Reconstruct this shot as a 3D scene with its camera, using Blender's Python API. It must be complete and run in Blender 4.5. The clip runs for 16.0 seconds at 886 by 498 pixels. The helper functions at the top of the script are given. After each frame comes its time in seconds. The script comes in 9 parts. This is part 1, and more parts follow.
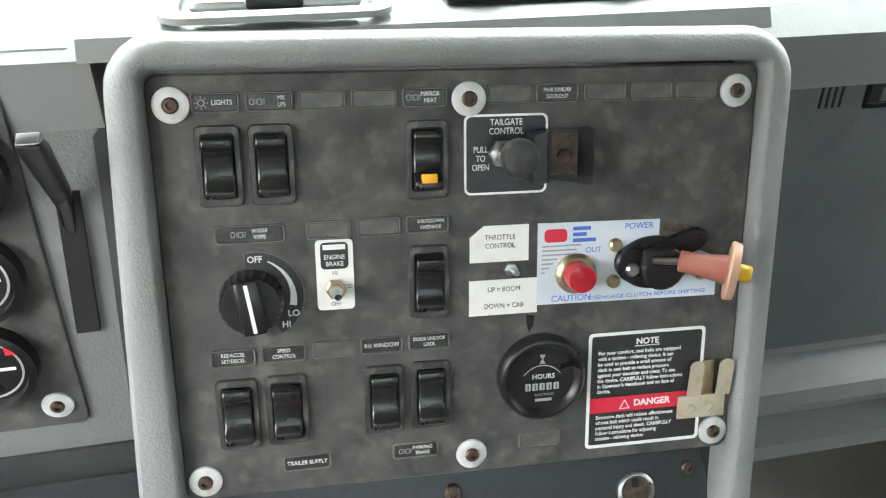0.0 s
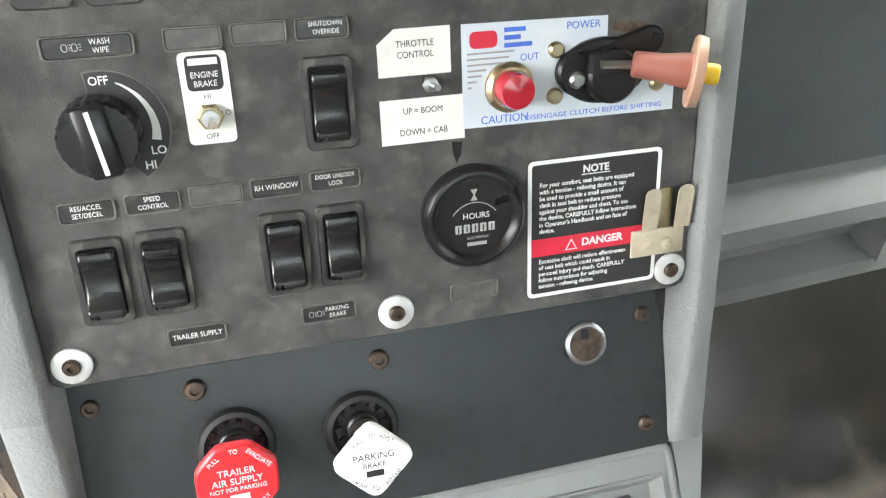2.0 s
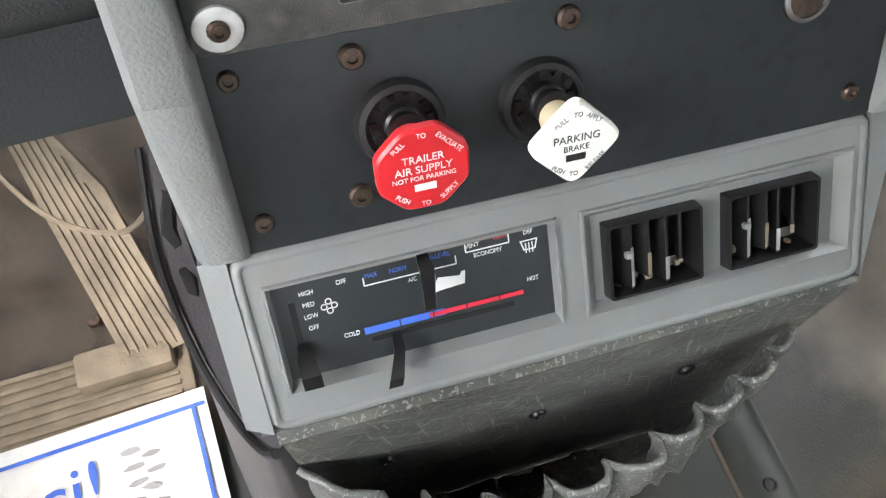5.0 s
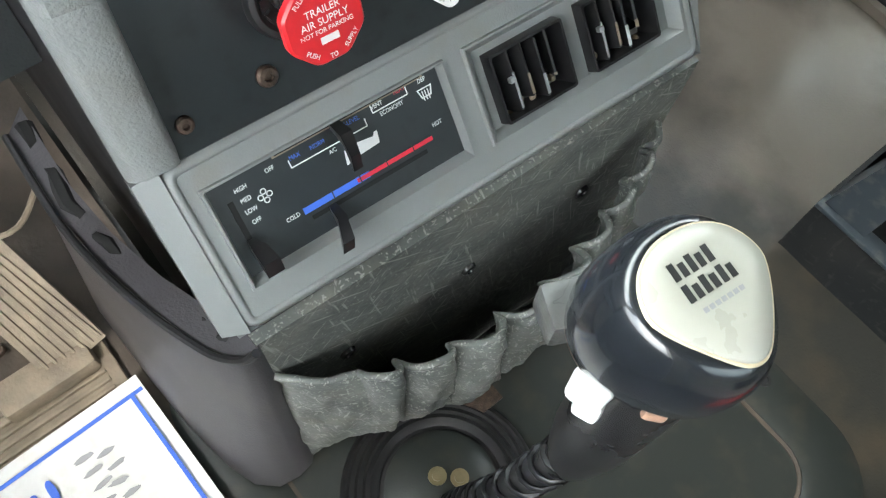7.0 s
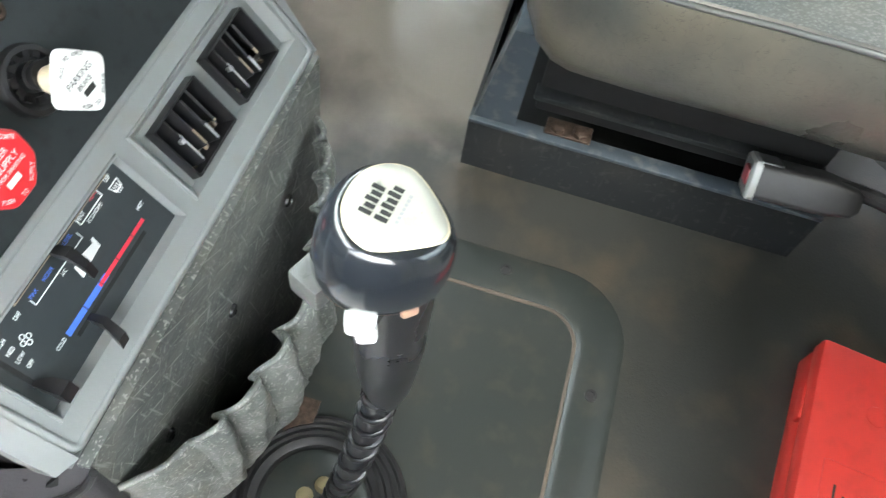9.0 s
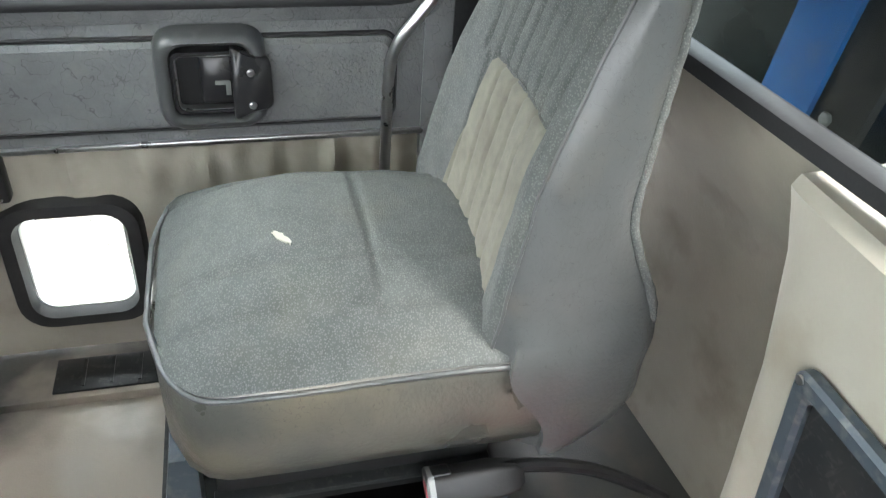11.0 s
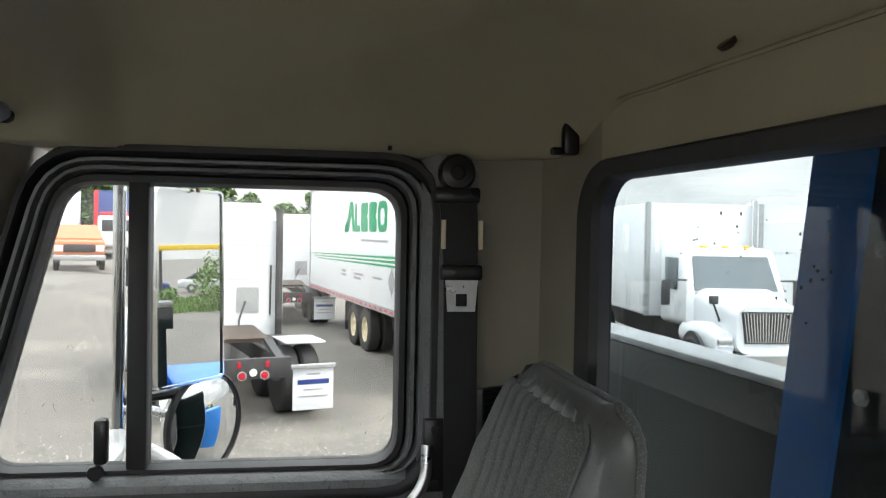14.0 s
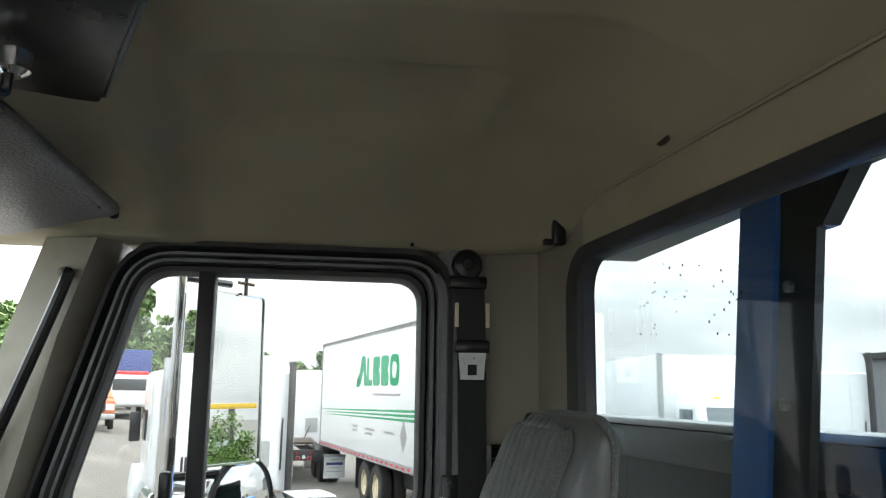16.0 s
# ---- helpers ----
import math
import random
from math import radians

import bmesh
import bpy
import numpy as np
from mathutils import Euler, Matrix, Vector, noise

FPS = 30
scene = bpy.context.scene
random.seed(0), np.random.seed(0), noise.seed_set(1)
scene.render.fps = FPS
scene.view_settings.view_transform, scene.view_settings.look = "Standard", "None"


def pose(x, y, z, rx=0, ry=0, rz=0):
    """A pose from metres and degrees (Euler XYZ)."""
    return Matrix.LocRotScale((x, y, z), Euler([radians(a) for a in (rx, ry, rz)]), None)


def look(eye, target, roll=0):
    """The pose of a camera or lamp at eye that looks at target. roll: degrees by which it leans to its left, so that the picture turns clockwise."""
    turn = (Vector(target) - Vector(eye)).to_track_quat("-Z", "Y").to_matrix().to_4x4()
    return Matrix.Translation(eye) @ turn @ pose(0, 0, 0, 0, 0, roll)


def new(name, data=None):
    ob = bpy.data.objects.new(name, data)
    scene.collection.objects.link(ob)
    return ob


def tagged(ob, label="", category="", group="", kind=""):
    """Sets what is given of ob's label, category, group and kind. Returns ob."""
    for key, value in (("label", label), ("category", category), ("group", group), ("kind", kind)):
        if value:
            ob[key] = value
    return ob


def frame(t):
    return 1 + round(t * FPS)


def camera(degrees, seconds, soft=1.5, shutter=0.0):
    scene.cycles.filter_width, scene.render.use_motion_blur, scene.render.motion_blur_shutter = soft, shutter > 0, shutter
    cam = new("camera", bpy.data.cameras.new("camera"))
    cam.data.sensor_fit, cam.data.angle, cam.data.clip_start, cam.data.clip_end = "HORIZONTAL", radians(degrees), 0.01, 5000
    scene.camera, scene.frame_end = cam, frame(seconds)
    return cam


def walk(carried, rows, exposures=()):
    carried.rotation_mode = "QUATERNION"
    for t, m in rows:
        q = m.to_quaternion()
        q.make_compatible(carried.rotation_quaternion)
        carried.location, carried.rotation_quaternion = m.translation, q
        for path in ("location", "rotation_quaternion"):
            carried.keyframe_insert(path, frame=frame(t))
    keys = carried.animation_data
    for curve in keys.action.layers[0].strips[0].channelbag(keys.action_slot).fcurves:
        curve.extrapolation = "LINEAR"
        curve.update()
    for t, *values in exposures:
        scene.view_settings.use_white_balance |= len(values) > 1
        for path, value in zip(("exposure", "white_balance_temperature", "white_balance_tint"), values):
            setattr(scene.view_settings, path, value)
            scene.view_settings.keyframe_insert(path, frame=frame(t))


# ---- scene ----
cam = camera(57.7, 16.0, soft=1.15, shutter=0.15)
PATH = [
    (0, (-0.252, 0.439, 1.095), (0.119, 2.123, 0.083), 0.6),
    (0.5, (-0.242, 0.45, 1.086), (0.229, 2.105, 0.065), 0.4),
    (1, (-0.239, 0.475, 1.054), (0.262, 2.103, 0.006), 0.4),
    (1.5, (-0.232, 0.491, 1.024), (0.273, 2.07, -0.096), 0.5),
    (2, (-0.226, 0.498, 1.007), (0.27, 1.99, -0.228), 0.7),
    (2.5, (-0.23, 0.503, 0.995), (0.242, 1.925, -0.33), 0.8),
    (3, (-0.232, 0.51, 0.978), (0.227, 1.87, -0.415), 1.0),
    (3.5, (-0.233, 0.531, 0.963), (0.206, 1.806, -0.514), 1.1),
    (4, (-0.273, 0.575, 0.97), (0.135, 1.692, -0.639), 2.0),
    (4.5, (-0.296, 0.611, 0.96), (0.066, 1.541, -0.773), 3.3),
    (5, (-0.32, 0.607, 0.942), (0.025, 1.44, -0.843), 4.0),
    (5.2, (-0.335, 0.6, 0.945), (0.018, 1.406, -0.851), 4.5),
    (7.3, (-0.413, 0.54, 0.939), (0.263, 1.109, -0.855), 7.5),
    (7.5, (-0.42, 0.533, 0.937), (0.289, 1.087, -0.85), 7.1),
    (8, (-0.425, 0.539, 0.945), (0.353, 1.01, -0.836), 7.9),
    (8.5, (-0.44, 0.54, 0.976), (0.413, 0.903, -0.796), 8.6),
    (9, (-0.454, 0.519, 1.02), (0.537, 0.629, -0.714), 11.1),
    (9.5, (-0.455, 0.479, 1.077), (0.615, 0.32, -0.605), 10.7),
    (10, (-0.459, 0.475, 1.129), (0.714, 0.103, -0.448), 9.8),
    (10.2, (-0.469, 0.473, 1.152), (0.794, 0.041, -0.338), 8.7),
    (12.3, (-0.396, 0.359, 1.154), (1.417, 0.047, 0.371), 1.8),
    (12.5, (-0.4, 0.357, 1.15), (1.441, 0.043, 0.434), 1.7),
    (13, (-0.422, 0.344, 1.157), (1.493, 0.021, 0.679), 1.5),
    (13.5, (-0.448, 0.323, 1.152), (1.511, -0.007, 0.921), 1.4),
    (14, (-0.473, 0.292, 1.138), (1.502, -0.021, 1.097), 1.1),
    (14.5, (-0.529, 0.282, 1.065), (1.446, -0.004, 1.199), 1.1),
    (15, (-0.634, 0.264, 1.002), (1.328, -0.019, 1.268), 0.7),
    (15.5, (-0.668, 0.313, 0.998), (1.288, 0.033, 1.306), 0.8),
    (16, (-0.723, 0.333, 0.99), (1.227, 0.058, 1.341), 0.8),
]
EXPOSURE = [(0.0, 4.0, 6700, 10), (0.45, 3.5, 6750, 10), (1.5, 4.25, 6800, 11), (3.5, 4.45, 6800, 12), (4.4, 4.35, 6900, 13), (5.2, 3.65, 6700, 13), (7.3, 3.5, 6500, 7), (8.5, 3.95, 6500, 7), (9.2, 4.25, 6500, 8), (10.2, 4.95, 6400, 8), (12.3, 2.5, 6800, 15), (13.5, 2.5, 6750, 14), (14.2, 2.6, 6750, 13), (14.8, 2.75, 6700, 12), (16.0, 2.55, 6600, 10)]
walk(cam, [(t, look(eye, target, roll)) for t, eye, target, roll in PATH], EXPOSURE)

# ---- world and light: an overcast day ----
world = bpy.data.worlds.new("overcast_sky")
scene.world = world
world.use_nodes = True
wn, wl = world.node_tree.nodes, world.node_tree.links
sky = wn.new("ShaderNodeTexSky")
sky.sky_type = "NISHITA"
sky.sun_disc = False
sky.sun_elevation, sky.sun_rotation = radians(55), radians(200)
sky.dust_density = 4.0
cloud_tex = wn.new("ShaderNodeTexNoise")
cloud_tex.inputs["Scale"].default_value = 2.2
cloud_tex.inputs["Detail"].default_value = 6
cloud_coord = wn.new("ShaderNodeTexCoord")
cloud_map = wn.new("ShaderNodeMapping")
cloud_map.inputs["Scale"].default_value = (1, 1, 3.5)
cloud_ramp = wn.new("ShaderNodeValToRGB")
cloud_ramp.color_ramp.elements[0].position, cloud_ramp.color_ramp.elements[0].color = 0.36, (6.5, 7.4, 8.5, 1)
cloud_ramp.color_ramp.elements[1].position, cloud_ramp.color_ramp.elements[1].color = 0.62, (17.5, 17.8, 18.0, 1)
sky_mix = wn.new("ShaderNodeMix")
sky_mix.data_type = "RGBA"
sky_mix.inputs[0].default_value = 0.88
wl.new(cloud_coord.outputs["Generated"], cloud_map.inputs["Vector"])
wl.new(cloud_map.outputs["Vector"], cloud_tex.inputs["Vector"])
wl.new(cloud_tex.outputs["Fac"], cloud_ramp.inputs["Fac"])
wl.new(sky.outputs["Color"], sky_mix.inputs[6])
wl.new(cloud_ramp.outputs["Color"], sky_mix.inputs[7])
# an overcast sky is darker towards the horizon
sky_split, sky_rise, sky_scale = wn.new("ShaderNodeSeparateXYZ"), wn.new("ShaderNodeMapRange"), wn.new("ShaderNodeVectorMath")
sky_scale.operation = "SCALE"
sky_rise.inputs[1].default_value, sky_rise.inputs[2].default_value = 0.08, 0.80
sky_rise.inputs[3].default_value, sky_rise.inputs[4].default_value = 0.31, 1.42
wl.new(cloud_coord.outputs["Generated"], sky_split.inputs[0])
wl.new(sky_split.outputs[2], sky_rise.inputs[0])
wl.new(sky_mix.outputs[2], sky_scale.inputs[0])
wl.new(sky_rise.outputs[0], sky_scale.inputs["Scale"])
wl.new(sky_scale.outputs[0], wn["Background"].inputs["Color"])
wn["Background"].inputs["Strength"].default_value = 0.13

sun = new("sun", bpy.data.lights.new("sun", "SUN"))
sun.data.energy, sun.data.angle, sun.data.color = 1.0, radians(25), (1.0, 0.97, 0.92)
sun.matrix_basis = look((0, 0, 20), (0 + 6.5, 0 + 9.5, 20 - 16.5))


# ---- materials ----
def material(name, color, rough=0.5, metal=0.0, second=None, scale=30.0, amount=0.5, bump=0.0, bump_scale=200.0,
             dirt=None, dirt_scale=8.0, dirt_amount=0.5, spread=0.12, stretch=(1, 1, 1), coat=0.0, per_object=0.0, spec=0.5, scratch=None, dirt_from=0.52, dirt_to=0.77, streaks=None, weave=None, light_pool=None):
    m = bpy.data.materials.new(name)
    m.use_nodes = True
    n, l = m.node_tree.nodes, m.node_tree.links
    b = n["Principled BSDF"]
    b.inputs["Metallic"].default_value = metal
    b.inputs["Coat Weight"].default_value = coat
    b.inputs["Specular IOR Level"].default_value = spec
    coord = n.new("ShaderNodeTexCoord")
    place = n.new("ShaderNodeMapping")
    place.inputs["Scale"].default_value = stretch
    l.new(coord.outputs["Object"], place.inputs["Vector"])

    def tex(s, detail=5.0):
        t = n.new("ShaderNodeTexNoise")
        t.inputs["Scale"].default_value, t.inputs["Detail"].default_value = s, detail
        l.new(place.outputs["Vector"], t.inputs["Vector"])
        return t

    def blend(fac, a, c):
        x = n.new("ShaderNodeMix")
        x.data_type = "RGBA"
        l.new(fac, x.inputs[0])
        for socket, v in ((x.inputs[6], a), (x.inputs[7], c)):
            if isinstance(v, tuple):
                socket.default_value = (*v, 1)
            else:
                l.new(v, socket)
        return x.outputs[2]

    def ramp(socket, lo, hi, top=1.0):
        r = n.new("ShaderNodeMapRange")
        r.inputs[1].default_value, r.inputs[2].default_value, r.inputs[4].default_value = lo, hi, top
        l.new(socket, r.inputs[0])
        return r.outputs[0]

    grain = tex(scale)
    shade = tuple(c * 0.75 for c in color) if second is None else second
    out = blend(ramp(grain.outputs["Fac"], 0.35, 0.68, amount), color, shade)
    if dirt:
        spots = tex(dirt_scale, 8.0)
        out = blend(ramp(spots.outputs["Fac"], dirt_from, dirt_to, dirt_amount), out, dirt)
    if scratch:
        tone, fine, wide = scratch
        lines = tex(fine, 2.0)
        near, dist = n.new("ShaderNodeMath"), n.new("ShaderNodeMath")
        near.operation, near.inputs[1].default_value = "SUBTRACT", 0.5
        dist.operation = "ABSOLUTE"
        l.new(lines.outputs["Fac"], near.inputs[0])
        l.new(near.outputs[0], dist.inputs[0])
        thin = n.new("ShaderNodeMapRange")
        thin.inputs[1].default_value, thin.inputs[2].default_value = 0.0, wide
        thin.inputs[3].default_value, thin.inputs[4].default_value = 0.75, 0.0
        l.new(dist.outputs[0], thin.inputs[0])
        out = blend(thin.outputs[0], out, tone)
    if streaks:
        tone, strength, fine = streaks
        for turn_ in ((10, 33, 0), (-8, -52, 6), (5, 78, -10), (0, 12, 70)):
            slant = n.new("ShaderNodeMapping")
            slant.inputs["Rotation"].default_value = tuple(radians(v) for v in turn_)
            slant.vector_type = "TEXTURE"
            slant.inputs["Scale"].default_value = (1 / (fine * 0.04), 1 / fine, 1 / fine)
            l.new(coord.outputs["Object"], slant.inputs["Vector"])
            streak = n.new("ShaderNodeTexNoise")
            streak.inputs["Scale"].default_value, streak.inputs["Detail"].default_value = 1.0, 2.0
            l.new(slant.outputs["Vector"], streak.inputs["Vector"])
            out = blend(ramp(streak.outputs["Fac"], 0.63, 0.70, strength), out, tone)
    if weave:
        tone, fine, strength = weave
        cell = n.new("ShaderNodeTexVoronoi")
        cell.inputs["Scale"].default_value, cell.inputs["Randomness"].default_value = fine, 0.9
        l.new(coord.outputs["Object"], cell.inputs["Vector"])
        out = blend(ramp(cell.outputs["Distance"], 0.5, 0.15, strength), out, tone)
    # a round pool of light blended into the base colour, its edge broken by noise
    if light_pool:
        tone, centre, start, end, strength = light_pool
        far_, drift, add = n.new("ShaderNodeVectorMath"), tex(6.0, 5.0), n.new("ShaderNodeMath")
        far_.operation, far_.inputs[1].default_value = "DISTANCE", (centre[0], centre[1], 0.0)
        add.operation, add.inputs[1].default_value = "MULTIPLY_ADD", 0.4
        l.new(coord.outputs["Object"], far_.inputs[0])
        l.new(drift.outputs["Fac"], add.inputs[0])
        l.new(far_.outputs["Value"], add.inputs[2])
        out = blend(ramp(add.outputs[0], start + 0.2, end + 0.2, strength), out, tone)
    if per_object:
        info = n.new("ShaderNodeObjectInfo")
        hsv = n.new("ShaderNodeHueSaturation")
        r = n.new("ShaderNodeMapRange")
        r.inputs[3].default_value, r.inputs[4].default_value = 1 - per_object, 1 + per_object
        l.new(info.outputs["Random"], r.inputs[0])
        l.new(r.outputs[0], hsv.inputs["Value"])
        l.new(out, hsv.inputs["Color"])
        out = hsv.outputs["Color"]
    l.new(out, b.inputs["Base Color"])
    rr = n.new("ShaderNodeMapRange")
    rr.inputs[3].default_value, rr.inputs[4].default_value = max(0.02, rough - spread), min(1, rough + spread)
    l.new(tex(scale * 0.4).outputs["Fac"], rr.inputs[0])
    l.new(rr.outputs[0], b.inputs["Roughness"])
    if bump:
        bt = tex(bump_scale, 3.0)
        bn = n.new("ShaderNodeBump")
        bn.inputs["Strength"].default_value, bn.inputs["Distance"].default_value = bump, 0.002
        l.new(bt.outputs["Fac"], bn.inputs["Height"])
        l.new(bn.outputs["Normal"], b.inputs["Normal"])
    return m


def glass_material(name, tint=(1, 1, 1), rough=0.0, base=0.03, rise=0.5):
    m = bpy.data.materials.new(name)
    m.use_nodes = True
    n, l = m.node_tree.nodes, m.node_tree.links
    n.remove(n["Principled BSDF"])
    clear, shine, mix = n.new("ShaderNodeBsdfTransparent"), n.new("ShaderNodeBsdfGlossy"), n.new("ShaderNodeMixShader")
    clear.inputs[0].default_value = (*tint, 1)
    shine.inputs["Roughness"].default_value = rough
    facing, power, gain = n.new("ShaderNodeLayerWeight"), n.new("ShaderNodeMath"), n.new("ShaderNodeMath")
    facing.inputs[0].default_value = 0.5
    power.operation, power.inputs[1].default_value = "POWER", 4.0
    gain.operation, gain.inputs[1].default_value, gain.inputs[2].default_value = "MULTIPLY_ADD", rise, base
    l.new(facing.outputs["Facing"], power.inputs[0])
    l.new(power.outputs[0], gain.inputs[0])
    l.new(gain.outputs[0], mix.inputs[0])
    l.new(clear.outputs[0], mix.inputs[1])
    l.new(shine.outputs[0], mix.inputs[2])
    l.new(mix.outputs[0], n["Material Output"].inputs[0])
    return m


M = {}
M["grey"] = material("grey_textured_vinyl_plastic", (0.208, 0.217, 0.216), 0.5, scale=14, amount=0.3, bump=0.4, bump_scale=480,
                     dirt=(0.15, 0.14, 0.12), dirt_scale=22, dirt_amount=0.45)
M["greylite"] = material("grey_smooth_plastic", (0.195, 0.204, 0.203), 0.42, scale=12, amount=0.25, bump=0.12, bump_scale=700,
                         dirt=(0.19, 0.165, 0.125), dirt_scale=26, dirt_amount=0.45)
M["panel"] = material("black_dusty_panel", (0.043, 0.0435, 0.043), 0.5, second=(0.10, 0.099, 0.093), scale=34, amount=0.85, bump=0.35, bump_scale=1300,
                      dirt=(0.21, 0.2, 0.172), dirt_scale=58, dirt_amount=0.4, spread=0.15, spec=0.3)
M["panel2"] = material("black_painted_metal_plate", (0.012, 0.016, 0.018), 0.4, second=(0.022, 0.026, 0.027), scale=8, amount=0.7, bump=0.05, bump_scale=700,
                       dirt=(0.007, 0.008, 0.008), dirt_scale=70, dirt_amount=0.8)
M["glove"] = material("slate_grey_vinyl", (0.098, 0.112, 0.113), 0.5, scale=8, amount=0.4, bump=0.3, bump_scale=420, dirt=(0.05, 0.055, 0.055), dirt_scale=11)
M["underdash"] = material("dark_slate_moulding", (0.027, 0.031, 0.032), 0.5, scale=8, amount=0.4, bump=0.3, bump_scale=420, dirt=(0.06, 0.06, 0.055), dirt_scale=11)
M["black"] = material("black_plastic", (0.012, 0.012, 0.013), 0.3, scale=30, amount=0.4, dirt=(0.05, 0.045, 0.038), dirt_scale=60, dirt_amount=0.25, spec=0.35)
M["rubber"] = material("black_rubber", (0.014, 0.014, 0.015), 0.55, scale=20, amount=0.5, dirt=(0.05, 0.047, 0.042), dirt_scale=18, dirt_amount=0.3, bump=0.1)
M["swbezel"] = material("dusty_switch_bezel", (0.032, 0.032, 0.031), 0.4, scale=60, amount=0.5, dirt=(0.17, 0.16, 0.135), dirt_scale=120, dirt_amount=0.6)
M["frametrim"] = material("grey_rounded_frame_rubber", (0.15, 0.155, 0.158), 0.35, scale=14, amount=0.4, bump=0.06, bump_scale=300, dirt=(0.2, 0.195, 0.18), dirt_scale=20, dirt_amount=0.3)
M["handlerim"] = material("dark_grey_moulded_plastic", (0.045, 0.047, 0.048), 0.35, scale=20, amount=0.4, bump=0.08, bump_scale=400, dirt=(0.1, 0.1, 0.095), dirt_scale=40, dirt_amount=0.4)
M["cornertrim"] = material("olive_grey_corner_vinyl", (0.185, 0.168, 0.122), 0.6, second=(0.145, 0.132, 0.097), scale=6, amount=0.6, bump=0.15, bump_scale=400, dirt=(0.14, 0.125, 0.095), dirt_scale=7, dirt_amount=0.4)
M["rocker"] = material("glossy_black_rocker", (0.011, 0.0115, 0.012), 0.27, scale=60, amount=0.3, dirt=(0.035, 0.035, 0.033), dirt_scale=240, dirt_amount=0.15, spread=0.05)
M["blanktile"] = material("dusty_grey_blank_tile", (0.062, 0.063, 0.061), 0.42, second=(0.09, 0.088, 0.08), scale=110, amount=0.8, dirt=(0.16, 0.15, 0.125), dirt_scale=150, dirt_amount=0.35)
# the grey reflection on the delivery truck's glass is put into its base colour
M["truckglass"] = material("truck_glass_grey_reflection", (0.10, 0.12, 0.13), 0.12, scale=3, amount=0.4)
# near-black that stands in for shade inside wells and recesses; also joints, foam, oil
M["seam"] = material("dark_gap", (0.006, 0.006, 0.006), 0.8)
M["washer"] = material("pale_zinc_washer", (0.62, 0.63, 0.63), 0.45, 0.3, scale=60, amount=0.3, dirt=(0.3, 0.27, 0.22), dirt_scale=90, dirt_amount=0.5)
M["rust"] = material("rusty_screw", (0.12, 0.085, 0.065), 0.45, 0.7, second=(0.05, 0.035, 0.027), scale=160, amount=0.9, bump=0.3, bump_scale=600)
M["steel"] = material("worn_steel", (0.5, 0.5, 0.5), 0.3, 1.0, scale=50, amount=0.5)
M["chrome"] = material("chrome", (0.75, 0.76, 0.77), 0.1, 1.0, scale=20, amount=0.2, spread=0.06)
M["brass"] = material("brass_plate", (0.5, 0.42, 0.26), 0.35, 1.0, scale=60, amount=0.5, dirt=(0.25, 0.2, 0.12), dirt_scale=80)
M["white"] = material("white_print", (0.75, 0.75, 0.74), 0.6, scale=200, amount=0.15)
M["whitedim"] = material("worn_white_print", (0.38, 0.38, 0.37), 0.6, scale=300, amount=0.4)
M["tileedge"] = material("dusty_tile_edge", (0.11, 0.11, 0.105), 0.5, scale=60, amount=0.5, dirt=(0.22, 0.2, 0.17), dirt_scale=120, dirt_amount=0.6)
M["clip"] = material("tarnished_brass_zinc", (0.56, 0.50, 0.38), 0.45, 0.35, scale=90, amount=0.5, dirt=(0.35, 0.26, 0.16), dirt_scale=120, dirt_amount=0.5)
M["label"] = material("dark_label_tile", (0.02, 0.02, 0.02), 0.35, scale=40, amount=0.5, dirt=(0.11, 0.1, 0.085), dirt_scale=90, dirt_amount=0.5)
M["paper"] = material("white_paper_label", (0.72, 0.72, 0.69), 0.7, scale=90, amount=0.15, dirt=(0.5, 0.45, 0.36), dirt_scale=40, dirt_amount=0.4)
M["sticker"] = material("pale_blue_white_sticker", (0.62, 0.67, 0.71), 0.35, second=(0.45, 0.52, 0.6), scale=25, amount=0.6)
M["red"] = material("red_plastic", (0.62, 0.022, 0.03), 0.38, scale=25, amount=0.2, dirt=(0.3, 0.02, 0.02), dirt_scale=60, dirt_amount=0.3)
M["redprint"] = material("red_print", (0.62, 0.02, 0.05), 0.5, scale=90, amount=0.15)
M["lens"] = material("clear_red_lens", (0.42, 0.01, 0.025), 0.12, scale=60, amount=0.4, coat=0.6)
M["amber"] = material("amber_lens", (0.9, 0.42, 0.02), 0.3, scale=90, amount=0.3)
M["yellow"] = material("yellow_plastic", (0.8, 0.52, 0.03), 0.4, scale=60, amount=0.2)
M["handle"] = material("faded_red_brown_plastic", (0.30, 0.105, 0.078), 0.45, second=(0.24, 0.075, 0.055), scale=40, amount=0.6)
M["tanplastic"] = material("tan_worn_plastic", (0.42, 0.25, 0.17), 0.5, scale=40, amount=0.5)
M["cream"] = material("cream_plastic", (0.72, 0.62, 0.43), 0.4, scale=40, amount=0.3)
M["ivory"] = material("white_plastic", (0.82, 0.82, 0.78), 0.4, scale=50, amount=0.12)
M["blue"] = material("blue_print", (0.05, 0.14, 0.6), 0.5, scale=90, amount=0.15)
M["blackprint"] = material("black_print", (0.02, 0.02, 0.02), 0.55, scale=90, amount=0.2)
M["greyprint"] = material("grey_print", (0.3, 0.3, 0.31), 0.55, scale=90, amount=0.2)
